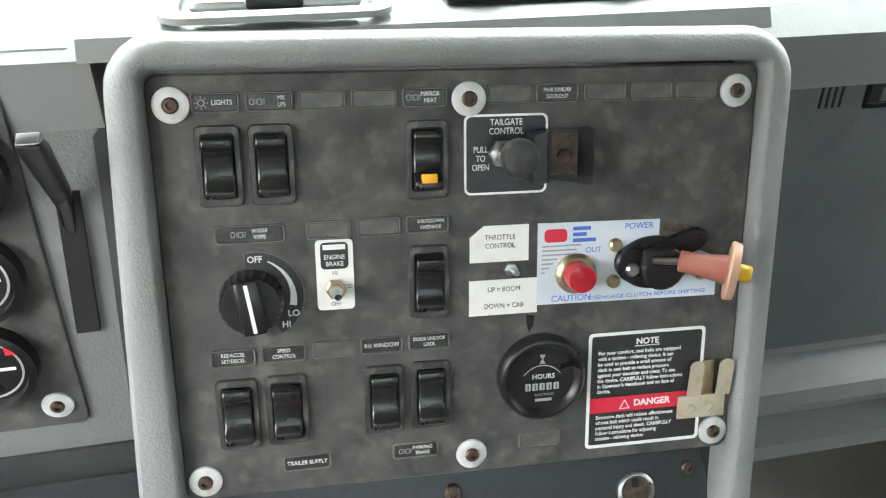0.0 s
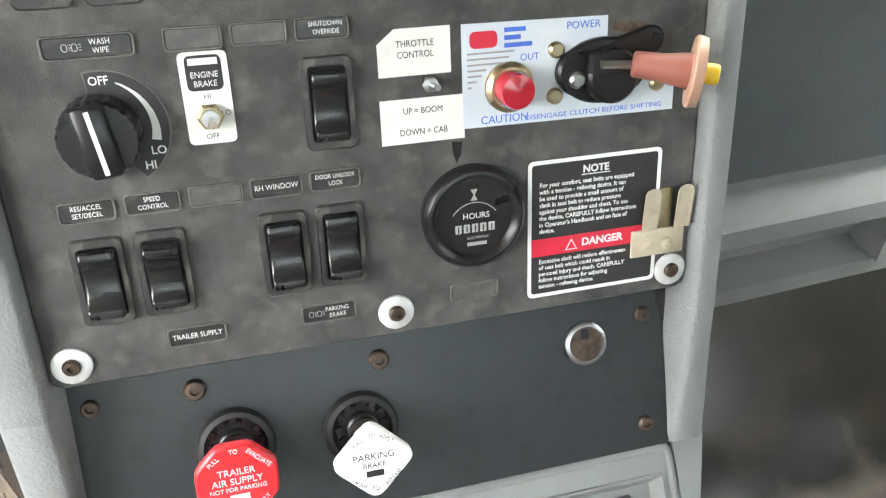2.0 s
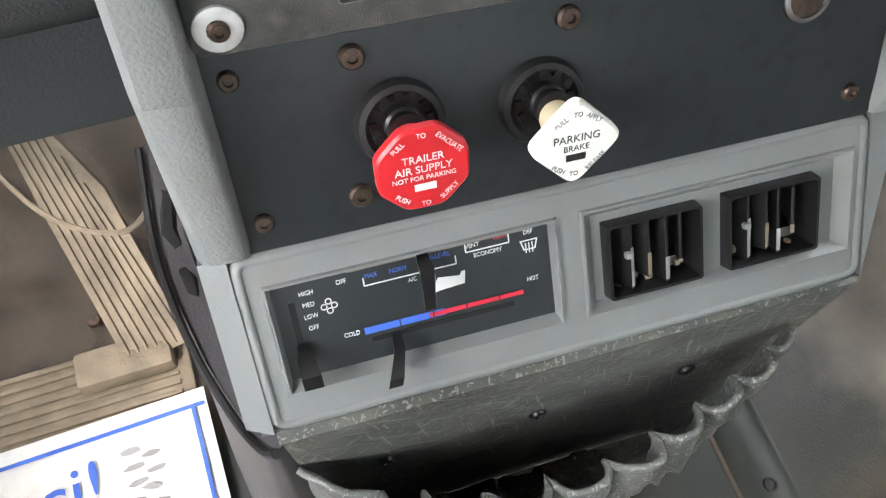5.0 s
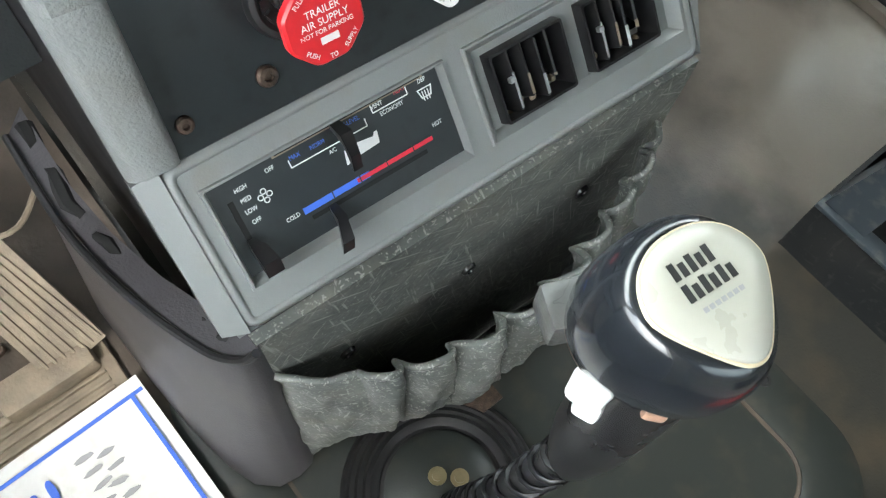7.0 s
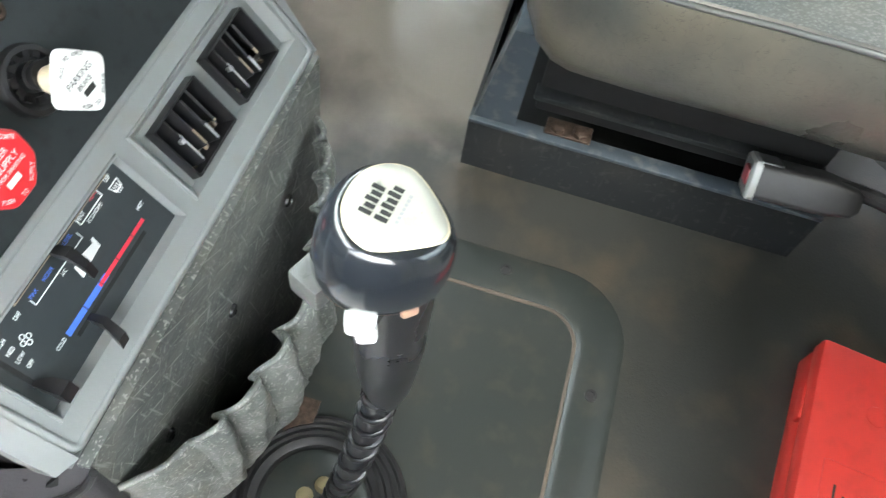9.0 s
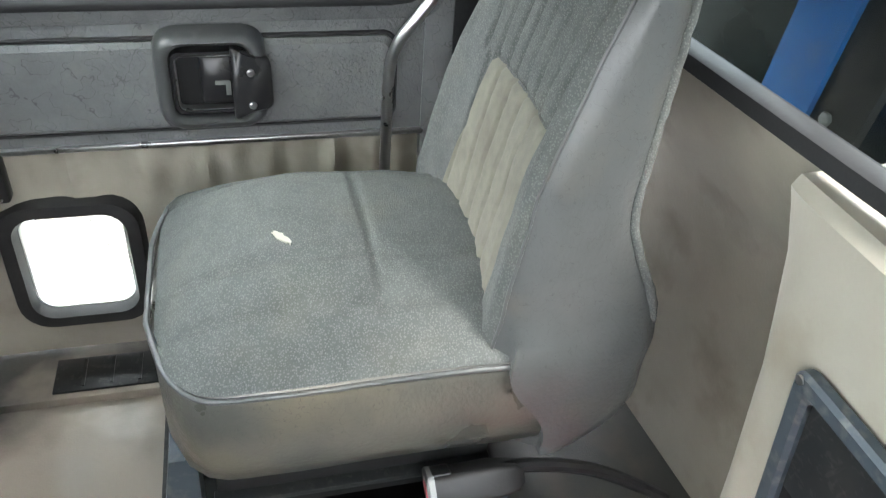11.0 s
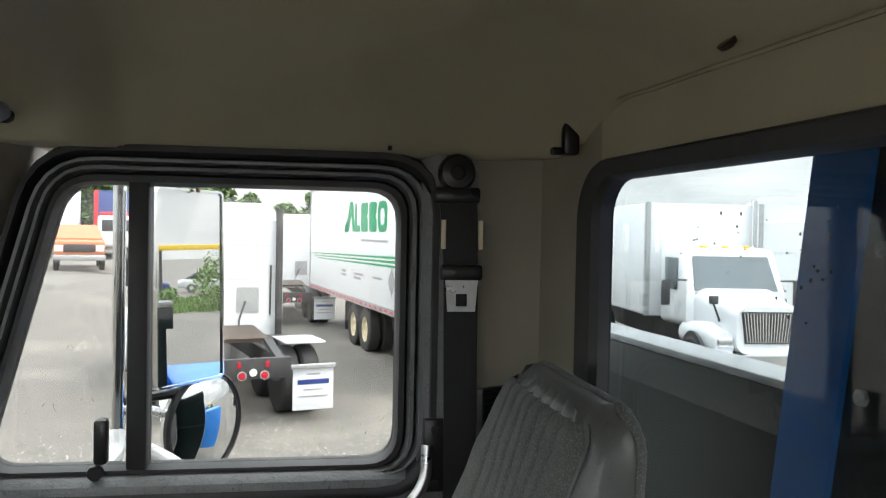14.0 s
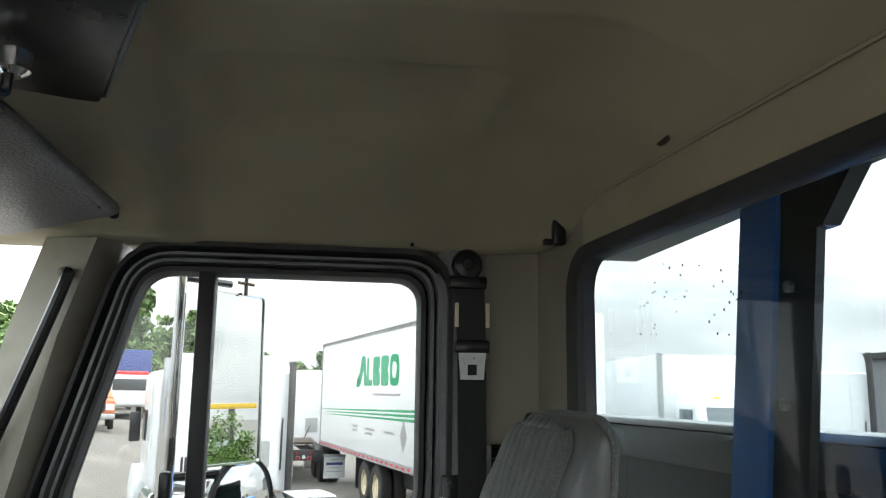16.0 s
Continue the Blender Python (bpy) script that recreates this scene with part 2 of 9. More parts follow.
# the pale patch paints the door window's light and sheen onto the footwell mat
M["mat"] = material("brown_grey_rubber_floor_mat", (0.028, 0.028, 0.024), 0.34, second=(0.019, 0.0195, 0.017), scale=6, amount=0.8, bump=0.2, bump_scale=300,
                    dirt=(0.075, 0.059, 0.040), dirt_scale=9, dirt_from=0.5, dirt_to=0.75, dirt_amount=0.75, spread=0.08, light_pool=((0.31, 0.266, 0.218), (0.53, 0.73), 0.31, 0.12, 0.92))
M["cover"] = material("dark_green_grey_floor_plate", (0.018, 0.022, 0.020), 0.32, second=(0.027, 0.029, 0.0255), scale=7, amount=0.7, bump=0.06, bump_scale=500,
                      dirt=(0.06, 0.051, 0.037), dirt_scale=30, dirt_amount=0.45)
M["leather"] = material("worn_black_vinyl", (0.085, 0.09, 0.086), 0.4, second=(0.17, 0.176, 0.16), scale=26, amount=0.8, bump=0.6, bump_scale=110,
                        dirt=(0.19, 0.178, 0.143), dirt_scale=24, dirt_amount=0.6, spread=0.15, spec=0.4, streaks=((0.33, 0.33, 0.30), 0.9, 300))
M["dirtyfloor"] = material("dirty_brown_floor", (0.085, 0.066, 0.05), 0.75, second=(0.045, 0.036, 0.028), scale=14, amount=0.9, bump=0.4, bump_scale=120,
                           dirt=(0.17, 0.13, 0.09), dirt_scale=8, dirt_amount=0.6)
M["pedal"] = material("muddy_ribbed_rubber", (0.26, 0.21, 0.15), 0.65, second=(0.12, 0.095, 0.07), scale=22, amount=0.8, bump=0.4, bump_scale=200)
M["fabric"] = material("dark_grey_woven_fabric", (0.072, 0.077, 0.074), 0.9, second=(0.052, 0.056, 0.054), scale=30, amount=0.7, bump=0.7, bump_scale=500,
                       dirt=(0.105, 0.1, 0.08), dirt_scale=9, dirt_amount=0.45, weave=((0.17, 0.175, 0.165), 360, 0.5))
M["capface"] = material("cream_white_cap_print", (0.40, 0.39, 0.335), 0.3, scale=60, amount=0.1, coat=0.3)
M["fairing"] = material("purple_grey_vinyl", (0.052, 0.049, 0.053), 0.5, scale=14, amount=0.4, bump=0.25, bump_scale=400, dirt=(0.1, 0.09, 0.08), dirt_scale=9, dirt_amount=0.4)
M["fabric2"] = material("faded_grey_velour", (0.15, 0.14, 0.112), 0.95, second=(0.115, 0.108, 0.09), scale=60, amount=0.7, bump=0.35, bump_scale=600,
                        dirt=(0.085, 0.076, 0.058), dirt_scale=14, dirt_amount=0.5)
M["vinyl"] = material("grey_black_soft_vinyl", (0.066, 0.069, 0.069), 0.36, second=(0.048, 0.051, 0.051), scale=14, amount=0.6, bump=0.3, bump_scale=170,
                      dirt=(0.15, 0.132, 0.1), dirt_scale=7, dirt_amount=0.4, scratch=((0.03, 0.03, 0.03), 55, 0.006))
M["cushionvinyl"] = material("dirty_olive_black_vinyl", (0.052, 0.052, 0.046), 0.3, second=(0.085, 0.08, 0.066), scale=9, amount=0.8, bump=0.35, bump_scale=150,
                            dirt=(0.17, 0.14, 0.095), dirt_scale=6, dirt_amount=0.55, dirt_from=0.45, dirt_to=0.72, scratch=((0.025, 0.025, 0.024), 50, 0.006))
M["doorvinyl"] = material("charcoal_grained_door_vinyl", (0.105, 0.108, 0.109), 0.38, second=(0.145, 0.149, 0.149), scale=18, amount=0.7, bump=0.8, bump_scale=190,
                          dirt=(0.15, 0.145, 0.13), dirt_scale=24, dirt_amount=0.45, scratch=((0.035, 0.036, 0.036), 26, 0.008))
M["taupe"] = material("taupe_vinyl_trim", (0.30, 0.275, 0.228), 0.5, second=(0.235, 0.213, 0.176), scale=9, amount=0.7, bump=0.2, bump_scale=160,
                      dirt=(0.09, 0.075, 0.055), dirt_scale=10, dirt_amount=0.5)
M["beige"] = material("beige_back_wall_vinyl", (0.37, 0.345, 0.29), 0.45, second=(0.30, 0.275, 0.225), scale=6, amount=0.7, bump=0.12, bump_scale=160,
                      dirt=(0.17, 0.125, 0.07), dirt_scale=6, dirt_amount=0.45)
M["headliner"] = material("olive_brown_headliner", (0.29, 0.258, 0.175), 0.8, second=(0.235, 0.21, 0.142), scale=5, amount=0.6, bump=0.15, bump_scale=400,
                          dirt=(0.2, 0.175, 0.125), dirt_scale=5, dirt_amount=0.3)
M["toolbox"] = material("red_plastic_case", (0.56, 0.04, 0.03), 0.45, scale=18, amount=0.2, bump=0.1, bump_scale=500, dirt=(0.2, 0.02, 0.015), dirt_scale=30, dirt_amount=0.35)
M["basemetal"] = material("black_scuffed_steel", (0.014, 0.016, 0.017), 0.38, 0.2, scale=20, amount=0.5, dirt=(0.06, 0.055, 0.047), dirt_scale=9, dirt_amount=0.35, streaks=((0.12, 0.115, 0.1), 0.16, 90))
M["bluegrey"] = material("blue_grey_scuffed_steel", (0.06, 0.075, 0.088), 0.45, 0.3, scale=22, amount=0.5, dirt=(0.24, 0.23, 0.2), dirt_scale=50, dirt_amount=0.4)
M["gravel"] = material("grey_gravel_yard", (0.155, 0.142, 0.126), 0.95, second=(0.07, 0.065, 0.058), scale=55, amount=1.0, bump=1.0, bump_scale=45,
                       dirt=(0.235, 0.212, 0.185), dirt_scale=0.5, dirt_amount=0.6)
M["truckwhite"] = material("white_truck_paint", (0.66, 0.675, 0.69), 0.3, scale=3, amount=0.1, coat=0.3)
M["trailerwhite"] = material("white_trailer_skin", (0.68, 0.69, 0.70), 0.45, scale=2, amount=0.1, dirt=(0.6, 0.58, 0.52), dirt_scale=1.2, dirt_amount=0.3)
M["tyre"] = material("tyre_rubber", (0.025, 0.025, 0.025), 0.8, scale=20, amount=0.4, dirt=(0.13, 0.12, 0.1), dirt_scale=5, dirt_amount=0.5)
M["chassis"] = material("dark_truck_chassis", (0.03, 0.03, 0.032), 0.6, scale=10, amount=0.5, dirt=(0.12, 0.1, 0.08), dirt_scale=4, dirt_amount=0.4)
M["green"] = material("green_print", (0.01, 0.28, 0.12), 0.5, scale=20, amount=0.1)
M["greengrey"] = material("dark_green_body_panel", (0.004, 0.010, 0.0105), 0.3, scale=5, amount=0.5, dirt=(0.015, 0.026, 0.026), dirt_scale=9, dirt_amount=0.4, spec=0.2)
M["rim"] = material("weathered_galvanized_rim", (0.38, 0.39, 0.39), 0.5, 0.4, scale=20, amount=0.5, dirt=(0.2, 0.2, 0.2), dirt_scale=16)
M["bodyrim"] = material("dull_galvanized_rim", (0.20, 0.212, 0.218), 0.5, 0.2, second=(0.14, 0.148, 0.152), scale=12, amount=0.7, dirt=(0.1, 0.1, 0.095), dirt_scale=16, dirt_amount=0.5)
M["bluepaint"] = material("blue_paint", (0.028, 0.24, 0.72), 0.35, second=(0.015, 0.15, 0.55), scale=6, amount=0.5, dirt=(0.3, 0.35, 0.4), dirt_scale=25, dirt_amount=0.25)
M["orange"] = material("orange_pickup_paint", (0.5, 0.16, 0.07), 0.4, scale=5, amount=0.2)
M["leaf"] = material("leaf_green", (0.12, 0.19, 0.065), 0.7, second=(0.075, 0.13, 0.045), scale=1.5, amount=0.7)
M["leafbright"] = material("bright_leaf_green", (0.12, 0.22, 0.035), 0.7, second=(0.07, 0.14, 0.02), scale=4, amount=0.7)
M["bark"] = material("bark", (0.09, 0.075, 0.06), 0.9, scale=20)
M["darkglass"] = material("dark_vehicle_glass", (0.02, 0.025, 0.028), 0.08, scale=3, amount=0.2)
M["bluetruck"] = material("blue_truck_paint", (0.02, 0.05, 0.2), 0.35, scale=4, amount=0.3)
M["greywall"] = material("grey_metal_cladding", (0.17, 0.17, 0.18), 0.6, scale=3, amount=0.3)
M["belt"] = material("black_webbing", (0.012, 0.012, 0.013), 0.7, scale=300, amount=0.5, bump=0.3, bump_scale=800)
M["glass"] = glass_material("tinted_side_glass", (0.60, 0.615, 0.605))
M["clearglass"] = glass_material("windshield_glass", (0.80, 0.83, 0.81))
M["rearglass"] = glass_material("rear_window_glass", (0.54, 0.575, 0.575), base=0.04, rise=0.45)
M["mirror"] = material("mirror_glass", (0.68, 0.70, 0.71), 0.0, 1.0, scale=5, amount=0.05, spread=0.0)


# ---- building helpers ----
def xf(bm, m, verts=None):
    bmesh.ops.transform(bm, matrix=m, verts=verts if verts is not None else bm.verts)
    return bm


def box(x0, y0, z0, x1, y1, z1, bevel=0.0, seg=2, bm=None):
    own = bm if bm is not None else bmesh.new()
    m = Matrix.LocRotScale(((x0 + x1) / 2, (y0 + y1) / 2, (z0 + z1) / 2), None, (abs(x1 - x0), abs(y1 - y0), abs(z1 - z0)))
    r = bmesh.ops.create_cube(own, size=1, matrix=m)
    if bevel:
        edges = list({e for v in r["verts"] for e in v.link_edges})
        bmesh.ops.bevel(own, geom=edges, offset=bevel, segments=seg, profile=0.5, affect="EDGES")
    return own


def rrect(w, h, r, n=5, cx=0.0, cy=0.0):
    r = min(r, w / 2 - 1e-5, h / 2 - 1e-5)
    out = []
    for k, (sx, sy) in enumerate(((1, 1), (-1, 1), (-1, -1), (1, -1))):
        for i in range(n + 1):
            a = math.pi / 2 * (k + i / n)
            out.append((cx + sx * (w / 2 - r) + r * math.cos(a), cy + sy * (h / 2 - r) + r * math.sin(a)))
    return out


def loft(rings, cap0=True, cap1=True, closed=False, bm=None):
    """Joins rings (lists of 3D points of one length) by quads."""
    own = bm if bm is not None else bmesh.new()
    vs = [[own.verts.new(p) for p in ring] for ring in rings]
    n = len(vs[0])
    pairs = list(zip(vs, vs[1:])) + ([(vs[-1], vs[0])] if closed else [])
    for a, b in pairs:
        for i in range(n):
            own.faces.new((a[i], a[(i + 1) % n], b[(i + 1) % n], b[i]))
    if cap0 and not closed:
        own.faces.new(list(reversed(vs[0])))
    if cap1 and not closed:
        own.faces.new(vs[-1])
    return own


def slab(points, z0, z1, edge=0.0, bm=None):
    """A flat outline raised from z0 to z1, with a small chamfer at the top."""
    if not edge:
        return loft([[(x, y, z0) for x, y in points], [(x, y, z1) for x, y in points]], bm=bm)
    cx, cy = sum(p[0] for p in points) / len(points), sum(p[1] for p in points) / len(points)
    w = max(abs(p[0] - cx) for p in points)
    h = max(abs(p[1] - cy) for p in points)
    inner = [(cx + (x - cx) * (1 - edge / w), cy + (y - cy) * (1 - edge / h)) for x, y in points]
    return loft([[(x, y, z0) for x, y in points], [(x, y, z1 - edge) for x, y in points], [(x, y, z1) for x, y in inner]], bm=bm)


def ring_frame(outer, inner, z0, z1, edge=0.0, bm=None):
    """A frame between two outlines of the same count."""
    def lerp(a, b, f):
        return [(p[0] + (q[0] - p[0]) * f, p[1] + (q[1] - p[1]) * f) for p, q in zip(a, b)]
    f = edge
    rings = [[(x, y, z0) for x, y in outer], [(x, y, z1 - (z1 - z0) * 0.3 * (f > 0)) for x, y in outer],
             [(x, y, z1) for x, y in lerp(outer, inner, f)], [(x, y, z1) for x, y in lerp(inner, outer, f)],
             [(x, y, z1 - (z1 - z0) * 0.3 * (f > 0)) for x, y in inner], [(x, y, z0) for x, y in inner]]
    if not f:
        rings = [rings[0], [(x, y, z1) for x, y in outer], [(x, y, z1) for x, y in inner], rings[5]]
    return loft(rings, closed=True, bm=bm)


def lathe(profile, n=24, bm=None):
    """Turns (radius, height) pairs round z."""
    rings = [[(r * math.cos(2 * math.pi * i / n), r * math.sin(2 * math.pi * i / n), z) for i in range(n)] for r, z in profile]
    return loft(rings, bm=bm)


def tube(points, r, n=10, bm=None, taper=None):
    pts = [Vector(p) for p in points]
    rings = []
    side = None
    for i, p in enumerate(pts):
        d = (pts[min(i + 1, len(pts) - 1)] - pts[max(i - 1, 0)]).normalized()
        if side is None:
            side = d.cross(Vector((0, 0, 1)) if abs(d.z) < 0.9 else Vector((1, 0, 0))).normalized()
        side = (side - d * side.dot(d)).normalized()
        up = d.cross(side)
        rad = r if taper is None else r * taper[i]
        rings.append([tuple(p + rad * (math.cos(2 * math.pi * k / n) * side + math.sin(2 * math.pi * k / n) * up)) for k in range(n)])
    return loft(rings, bm=bm)


def smooth_path(points, steps=6):
    """A soft curve through the points (Catmull-Rom)."""
    p = [Vector(q) for q in points]
    p = [2 * p[0] - p[1]] + p + [2 * p[-1] - p[-2]]
    out = []
    for a, b, c, d in zip(p, p[1:], p[2:], p[3:]):
        for k in range(steps):
            t = k / steps
            out.append(0.5 * (2 * b + (c - a) * t + (2 * a - 5 * b + 4 * c - d) * t * t + (3 * b - a - 3 * c + d) * t ** 3))
    out.append(p[-2])
    return out


def soft_step(v):
    v = max(0.0, min(1.0, v))
    return v * v * v * (v * (6 * v - 15) + 10)


def inset_rect(x0, y0, x1, y1, r, d=0.0):
    return rrect(x1 - x0 - 2 * d, y1 - y0 - 2 * d, max(0.0008, r - d), 4, (x0 + x1) / 2, (y0 + y1) / 2)


def steps(rows):
    """A moulding through outlines of one count, each at its own depth."""
    bm = bmesh.new()
    vs = [[bm.verts.new((x, y, w)) for x, y in outline] for outline, w in rows]
    n = len(vs[0])
    for a, b in zip(vs, vs[1:]):
        for i in range(n):
            bm.faces.new((a[i], a[(i + 1) % n], b[(i + 1) % n], b[i]))
    return bm


def mesh_of(name, bm, mat, smooth=35):
    bmesh.ops.recalc_face_normals(bm, faces=bm.faces)
    me = bpy.data.meshes.new(name)
    bm.to_mesh(me)
    bm.free()
    if mat:
        me.materials.append(mat)
    if smooth:
        me.shade_smooth()
        me.set_sharp_from_angle(angle=radians(smooth))
    return me


def part(name, bm, mat, parent, label="", smooth=35, at=None):
    ob = new(name, mesh_of(name, bm, mat, smooth))
    ob.parent = parent
    if at is not None:
        ob.matrix_basis = at
    return tagged(ob, label)


def thing(name, label, category, at=None, group="", kind=""):
    ob = new(name)
    ob.empty_display_size = 0.05
    if at is not None:
        ob.matrix_basis = at
    return tagged(ob, label, category, group, kind)


def solid(name, bm, mat, label, category, at=None, group="", kind="", smooth=35):
    ob = new(name, mesh_of(name, bm, mat, smooth))
    if at is not None:
        ob.matrix_basis = at
    return tagged(ob, label, category, group, kind)


def words(text, size, mat, parent, x, y, z, turn=0.0, width=None, name="lettering", squeeze=1.0, align="CENTER", spacing=1.0, bold=0.0):
    """Lettering in the built-in font, lying in the parent's xy plane."""
    cu = bpy.data.curves.new(name, "FONT")
    cu.body, cu.size, cu.align_x, cu.align_y, cu.extrude, cu.resolution_u = text, size, align, "CENTER", 0.0001, 3
    cu.space_character, cu.offset = spacing, size * bold
    tmp = new("tmp", cu)
    bpy.context.view_layer.update()
    me = bpy.data.meshes.new_from_object(tmp.evaluated_get(bpy.context.evaluated_depsgraph_get()))
    bpy.data.objects.remove(tmp)
    me.materials.clear()
    me.materials.append(mat)
    if width and len(me.vertices):
        xs = [v.co.x for v in me.vertices]
        squeeze = width / max(1e-6, max(xs) - min(xs))
    ob = new(name, me)
    ob.parent = parent
    ob.matrix_basis = pose(x, y, z, 0, 0, turn) @ Matrix.Diagonal((squeeze, 1, 1, 1))
    return ob


def bars(rows, mat, parent, z, name="print_line"):
    """Plain bars for writing that cannot be read: (x0, y, x1, height) each."""
    for x0, y, x1, h in rows:
        part(name, box(x0, y - h / 2, z, x1, y + h / 2, z + 0.0002), mat, parent, smooth=0)


def plane_frame(origin, lean, yaw, roll):
    """x to the right along a face, y up it, z out of it towards the driver."""
    return Matrix.Translation(origin) @ pose(0, 0, 0, 0, 0, yaw) @ pose(0, 0, 0, 90 - lean, 0, 0) @ pose(0, 0, 0, 0, 0, roll)

# ---- the cab's shell ----
def wall_piece(name, bm, mat, label, category="wall", at=None):
    return solid(name, bm, mat, label, category, at=at, kind="structure")


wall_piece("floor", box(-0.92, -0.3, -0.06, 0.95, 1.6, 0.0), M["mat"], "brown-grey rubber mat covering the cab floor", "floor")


def soft_sheet(x0, y0, x1, y1, nx, ny, height, thick=0.006):
    bm = bmesh.new()
    top = [[bm.verts.new((x0 + (x1 - x0) * i / nx, y0 + (y1 - y0) * j / ny, height(x0 + (x1 - x0) * i / nx, y0 + (y1 - y0) * j / ny))) for i in range(nx + 1)] for j in range(ny + 1)]
    for j in range(ny):
        for i in range(nx):
            bm.faces.new((top[j][i], top[j][i + 1], top[j + 1][i + 1], top[j + 1][i]))
    r = bmesh.ops.extrude_face_region(bm, geom=bm.faces[:])
    bmesh.ops.translate(bm, vec=(0, 0, -thick), verts=[v for v in r["geom"] if isinstance(v, bmesh.types.BMVert)])
    return bm


def footwell_mat(x, y):
    rise = max(0.0, y - 0.98)
    fold = 0.012 * math.exp(-((y - 0.72 - 0.35 * (x - 0.3)) / 0.05) ** 2) * math.exp(-((x - 0.42) / 0.16) ** 2)
    edge = max(0.0, min(1.0, (x - 0.155) / 0.16))
    edge = edge * edge * (3 - 2 * edge)
    return 0.005 + 0.006 * edge + 0.7 * rise * min(1, rise / 0.1) + fold + 0.002 * edge * noise.noise((x * 9, y * 9, 0))


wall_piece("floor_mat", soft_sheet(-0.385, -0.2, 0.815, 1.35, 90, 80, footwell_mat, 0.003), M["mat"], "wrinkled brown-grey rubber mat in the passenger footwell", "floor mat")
wall_piece("driver_floor", soft_sheet(-0.9, 0.75, -0.39, 1.55, 24, 30, lambda x, y: 0.008 + 0.006 * noise.noise((x * 14, y * 14, 1)) + max(0, y - 1.2) * 0.8), M["dirtyfloor"], "dirt-covered floor under the pedals", "floor")
# the under-dash shade is put into the firewall's near-black colour
wall_piece("firewall", box(-0.92, 1.5, -0.06, 0.95, 1.56, 0.98), M["seam"], "firewall blackened for the shade behind the dashboard", "wall")

# back wall: leaning lower part, window opening, header and corner posts
BACK = -0.1
# the rear wall stands a little out of square with the doors
BYAW = Matrix.Translation((0.6, BACK, 0)) @ pose(0, 0, 0, 0, 0, 5.0) @ Matrix.Translation((-0.6, -BACK, 0))


def back_y(x):
    return BACK + (x - 0.6) * math.tan(radians(5.0))


def back_sheet(prof, x0, x1, thick=0.03):
    """A wall sheet from (y, z) points, thickened rearwards."""
    pts = prof + [(y - thick, z) for y, z in reversed(prof)]
    return loft([[(x0, y, z) for y, z in pts], [(x1, y, z) for y, z in pts]])


wall_piece("wall_back", back_sheet([(-0.245, 0.0), (-0.245, 0.42), (-0.21, 0.56), (-0.125, 0.70), (-0.113, 0.762)], -0.92, 0.86), M["taupe"], "brown-grey lower back wall behind the seat", at=BYAW)
pad_rings = []
for k in range(9):
    f = math.pi / 2 * k / 8
    xe, d = 0.10 + 0.062 * math.sin(f), 0.0 - 0.075 * (1 - math.cos(f))
    pad_rings.append([(xe, y + d * w, z) for y, z, w in ((-0.162, 0.0, 1), (-0.16, 0.1, 1), (-0.15, 0.3, 1), (-0.135, 0.5, 0.9), (-0.118, 0.66, 0.5), (-0.110, 0.74, 0.1), (-0.125, 0.752, 0), (-0.24, 0.757, 0), (-0.34, 0.6, 0), (-0.34, 0.0, 0))])
pad_rings = [[(-0.92, p[1], p[2]) for p in pad_rings[0]]] + pad_rings
wall_piece("wall_back_panel", loft(pad_rings), M["beige"], "beige padded vinyl lower back panel with brown stains")
wall_piece("wall_back_header", box(-0.92, BACK - 0.02, 1.215, 0.86, BACK, 1.5), M["headliner"], "olive-brown trim above the rear window", at=BYAW)
wall_piece("wall_back_corner", box(0.605, BACK - 0.018, 0.78, 0.9, BACK - 0.004, 1.21), M["cornertrim"], "olive-grey rear corner trim", at=BYAW)
wall_piece("wall_back_corner", box(-0.92, BACK - 0.018, 0.78, -0.66, BACK - 0.004, 1.21), M["cornertrim"], "olive-grey rear corner trim", at=BYAW)

rear = thing("window_rear", "wide rear cab window in a thick black rubber gasket", "window", at=BYAW, kind="structure")
rcx, rcz, rw, rh = -0.03, 1.004, 1.236, 0.422
gasket = ring_frame(rrect(rw + 0.14, rh + 0.055, 0.085, 8), rrect(rw - 0.004, rh - 0.004, 0.055, 8), -0.012, 0.016, 0.16)
part("gasket", gasket, M["rubber"], rear, "black rubber gasket", at=Matrix.Translation((rcx, BACK, rcz)) @ pose(0, 0, 0, 90, 0, 180))
pane = part("pane", slab(rrect(rw, rh, 0.057, 8), -0.003, 0.003), M["rearglass"], rear, "slightly dirty tinted glass", at=Matrix.Translation((rcx, BACK - 0.012, rcz)) @ pose(0, 0, 0, 90, 0, 180))
pane.visible_shadow = False

# passenger side: door with window, pillars
XD = 0.82
door = thing("door_1", "charcoal vinyl passenger door with a slanted divided window and taupe lower trim", "door", kind="structure")




def outline_round(pts, r, n=5):
    """Rounds the corners of a polygon (2D)."""
    out = []
    for i, p in enumerate(pts):
        a, b, c = Vector(pts[i - 1]), Vector(p), Vector(pts[(i + 1) % len(pts)])
        da, dc = (a - b), (c - b)
        k = min(r, da.length * 0.48, dc.length * 0.48)
        s, e = b + da.normalized() * k, b + dc.normalized() * k
        for j in range(n + 1):
            t = j / n
            q = s * (1 - t) ** 2 + b * 2 * t * (1 - t) + e * t * t
            out.append((q.x, q.y))
    return out


def rect_round(cx, cy, w, h):
    return [(cx + w / 2, cy + h / 2), (cx - w / 2, cy + h / 2), (cx - w / 2, cy - h / 2), (cx + w / 2, cy - h / 2)]


W_IN = outline_round([(0.160, 0.763), (0.160, 1.203), (0.672, 1.203), (0.79, 0.763)], 0.05)
W_MID = outline_round([(0.142, 0.752), (0.142, 1.221), (0.682, 1.221), (0.808, 0.752)], 0.06)
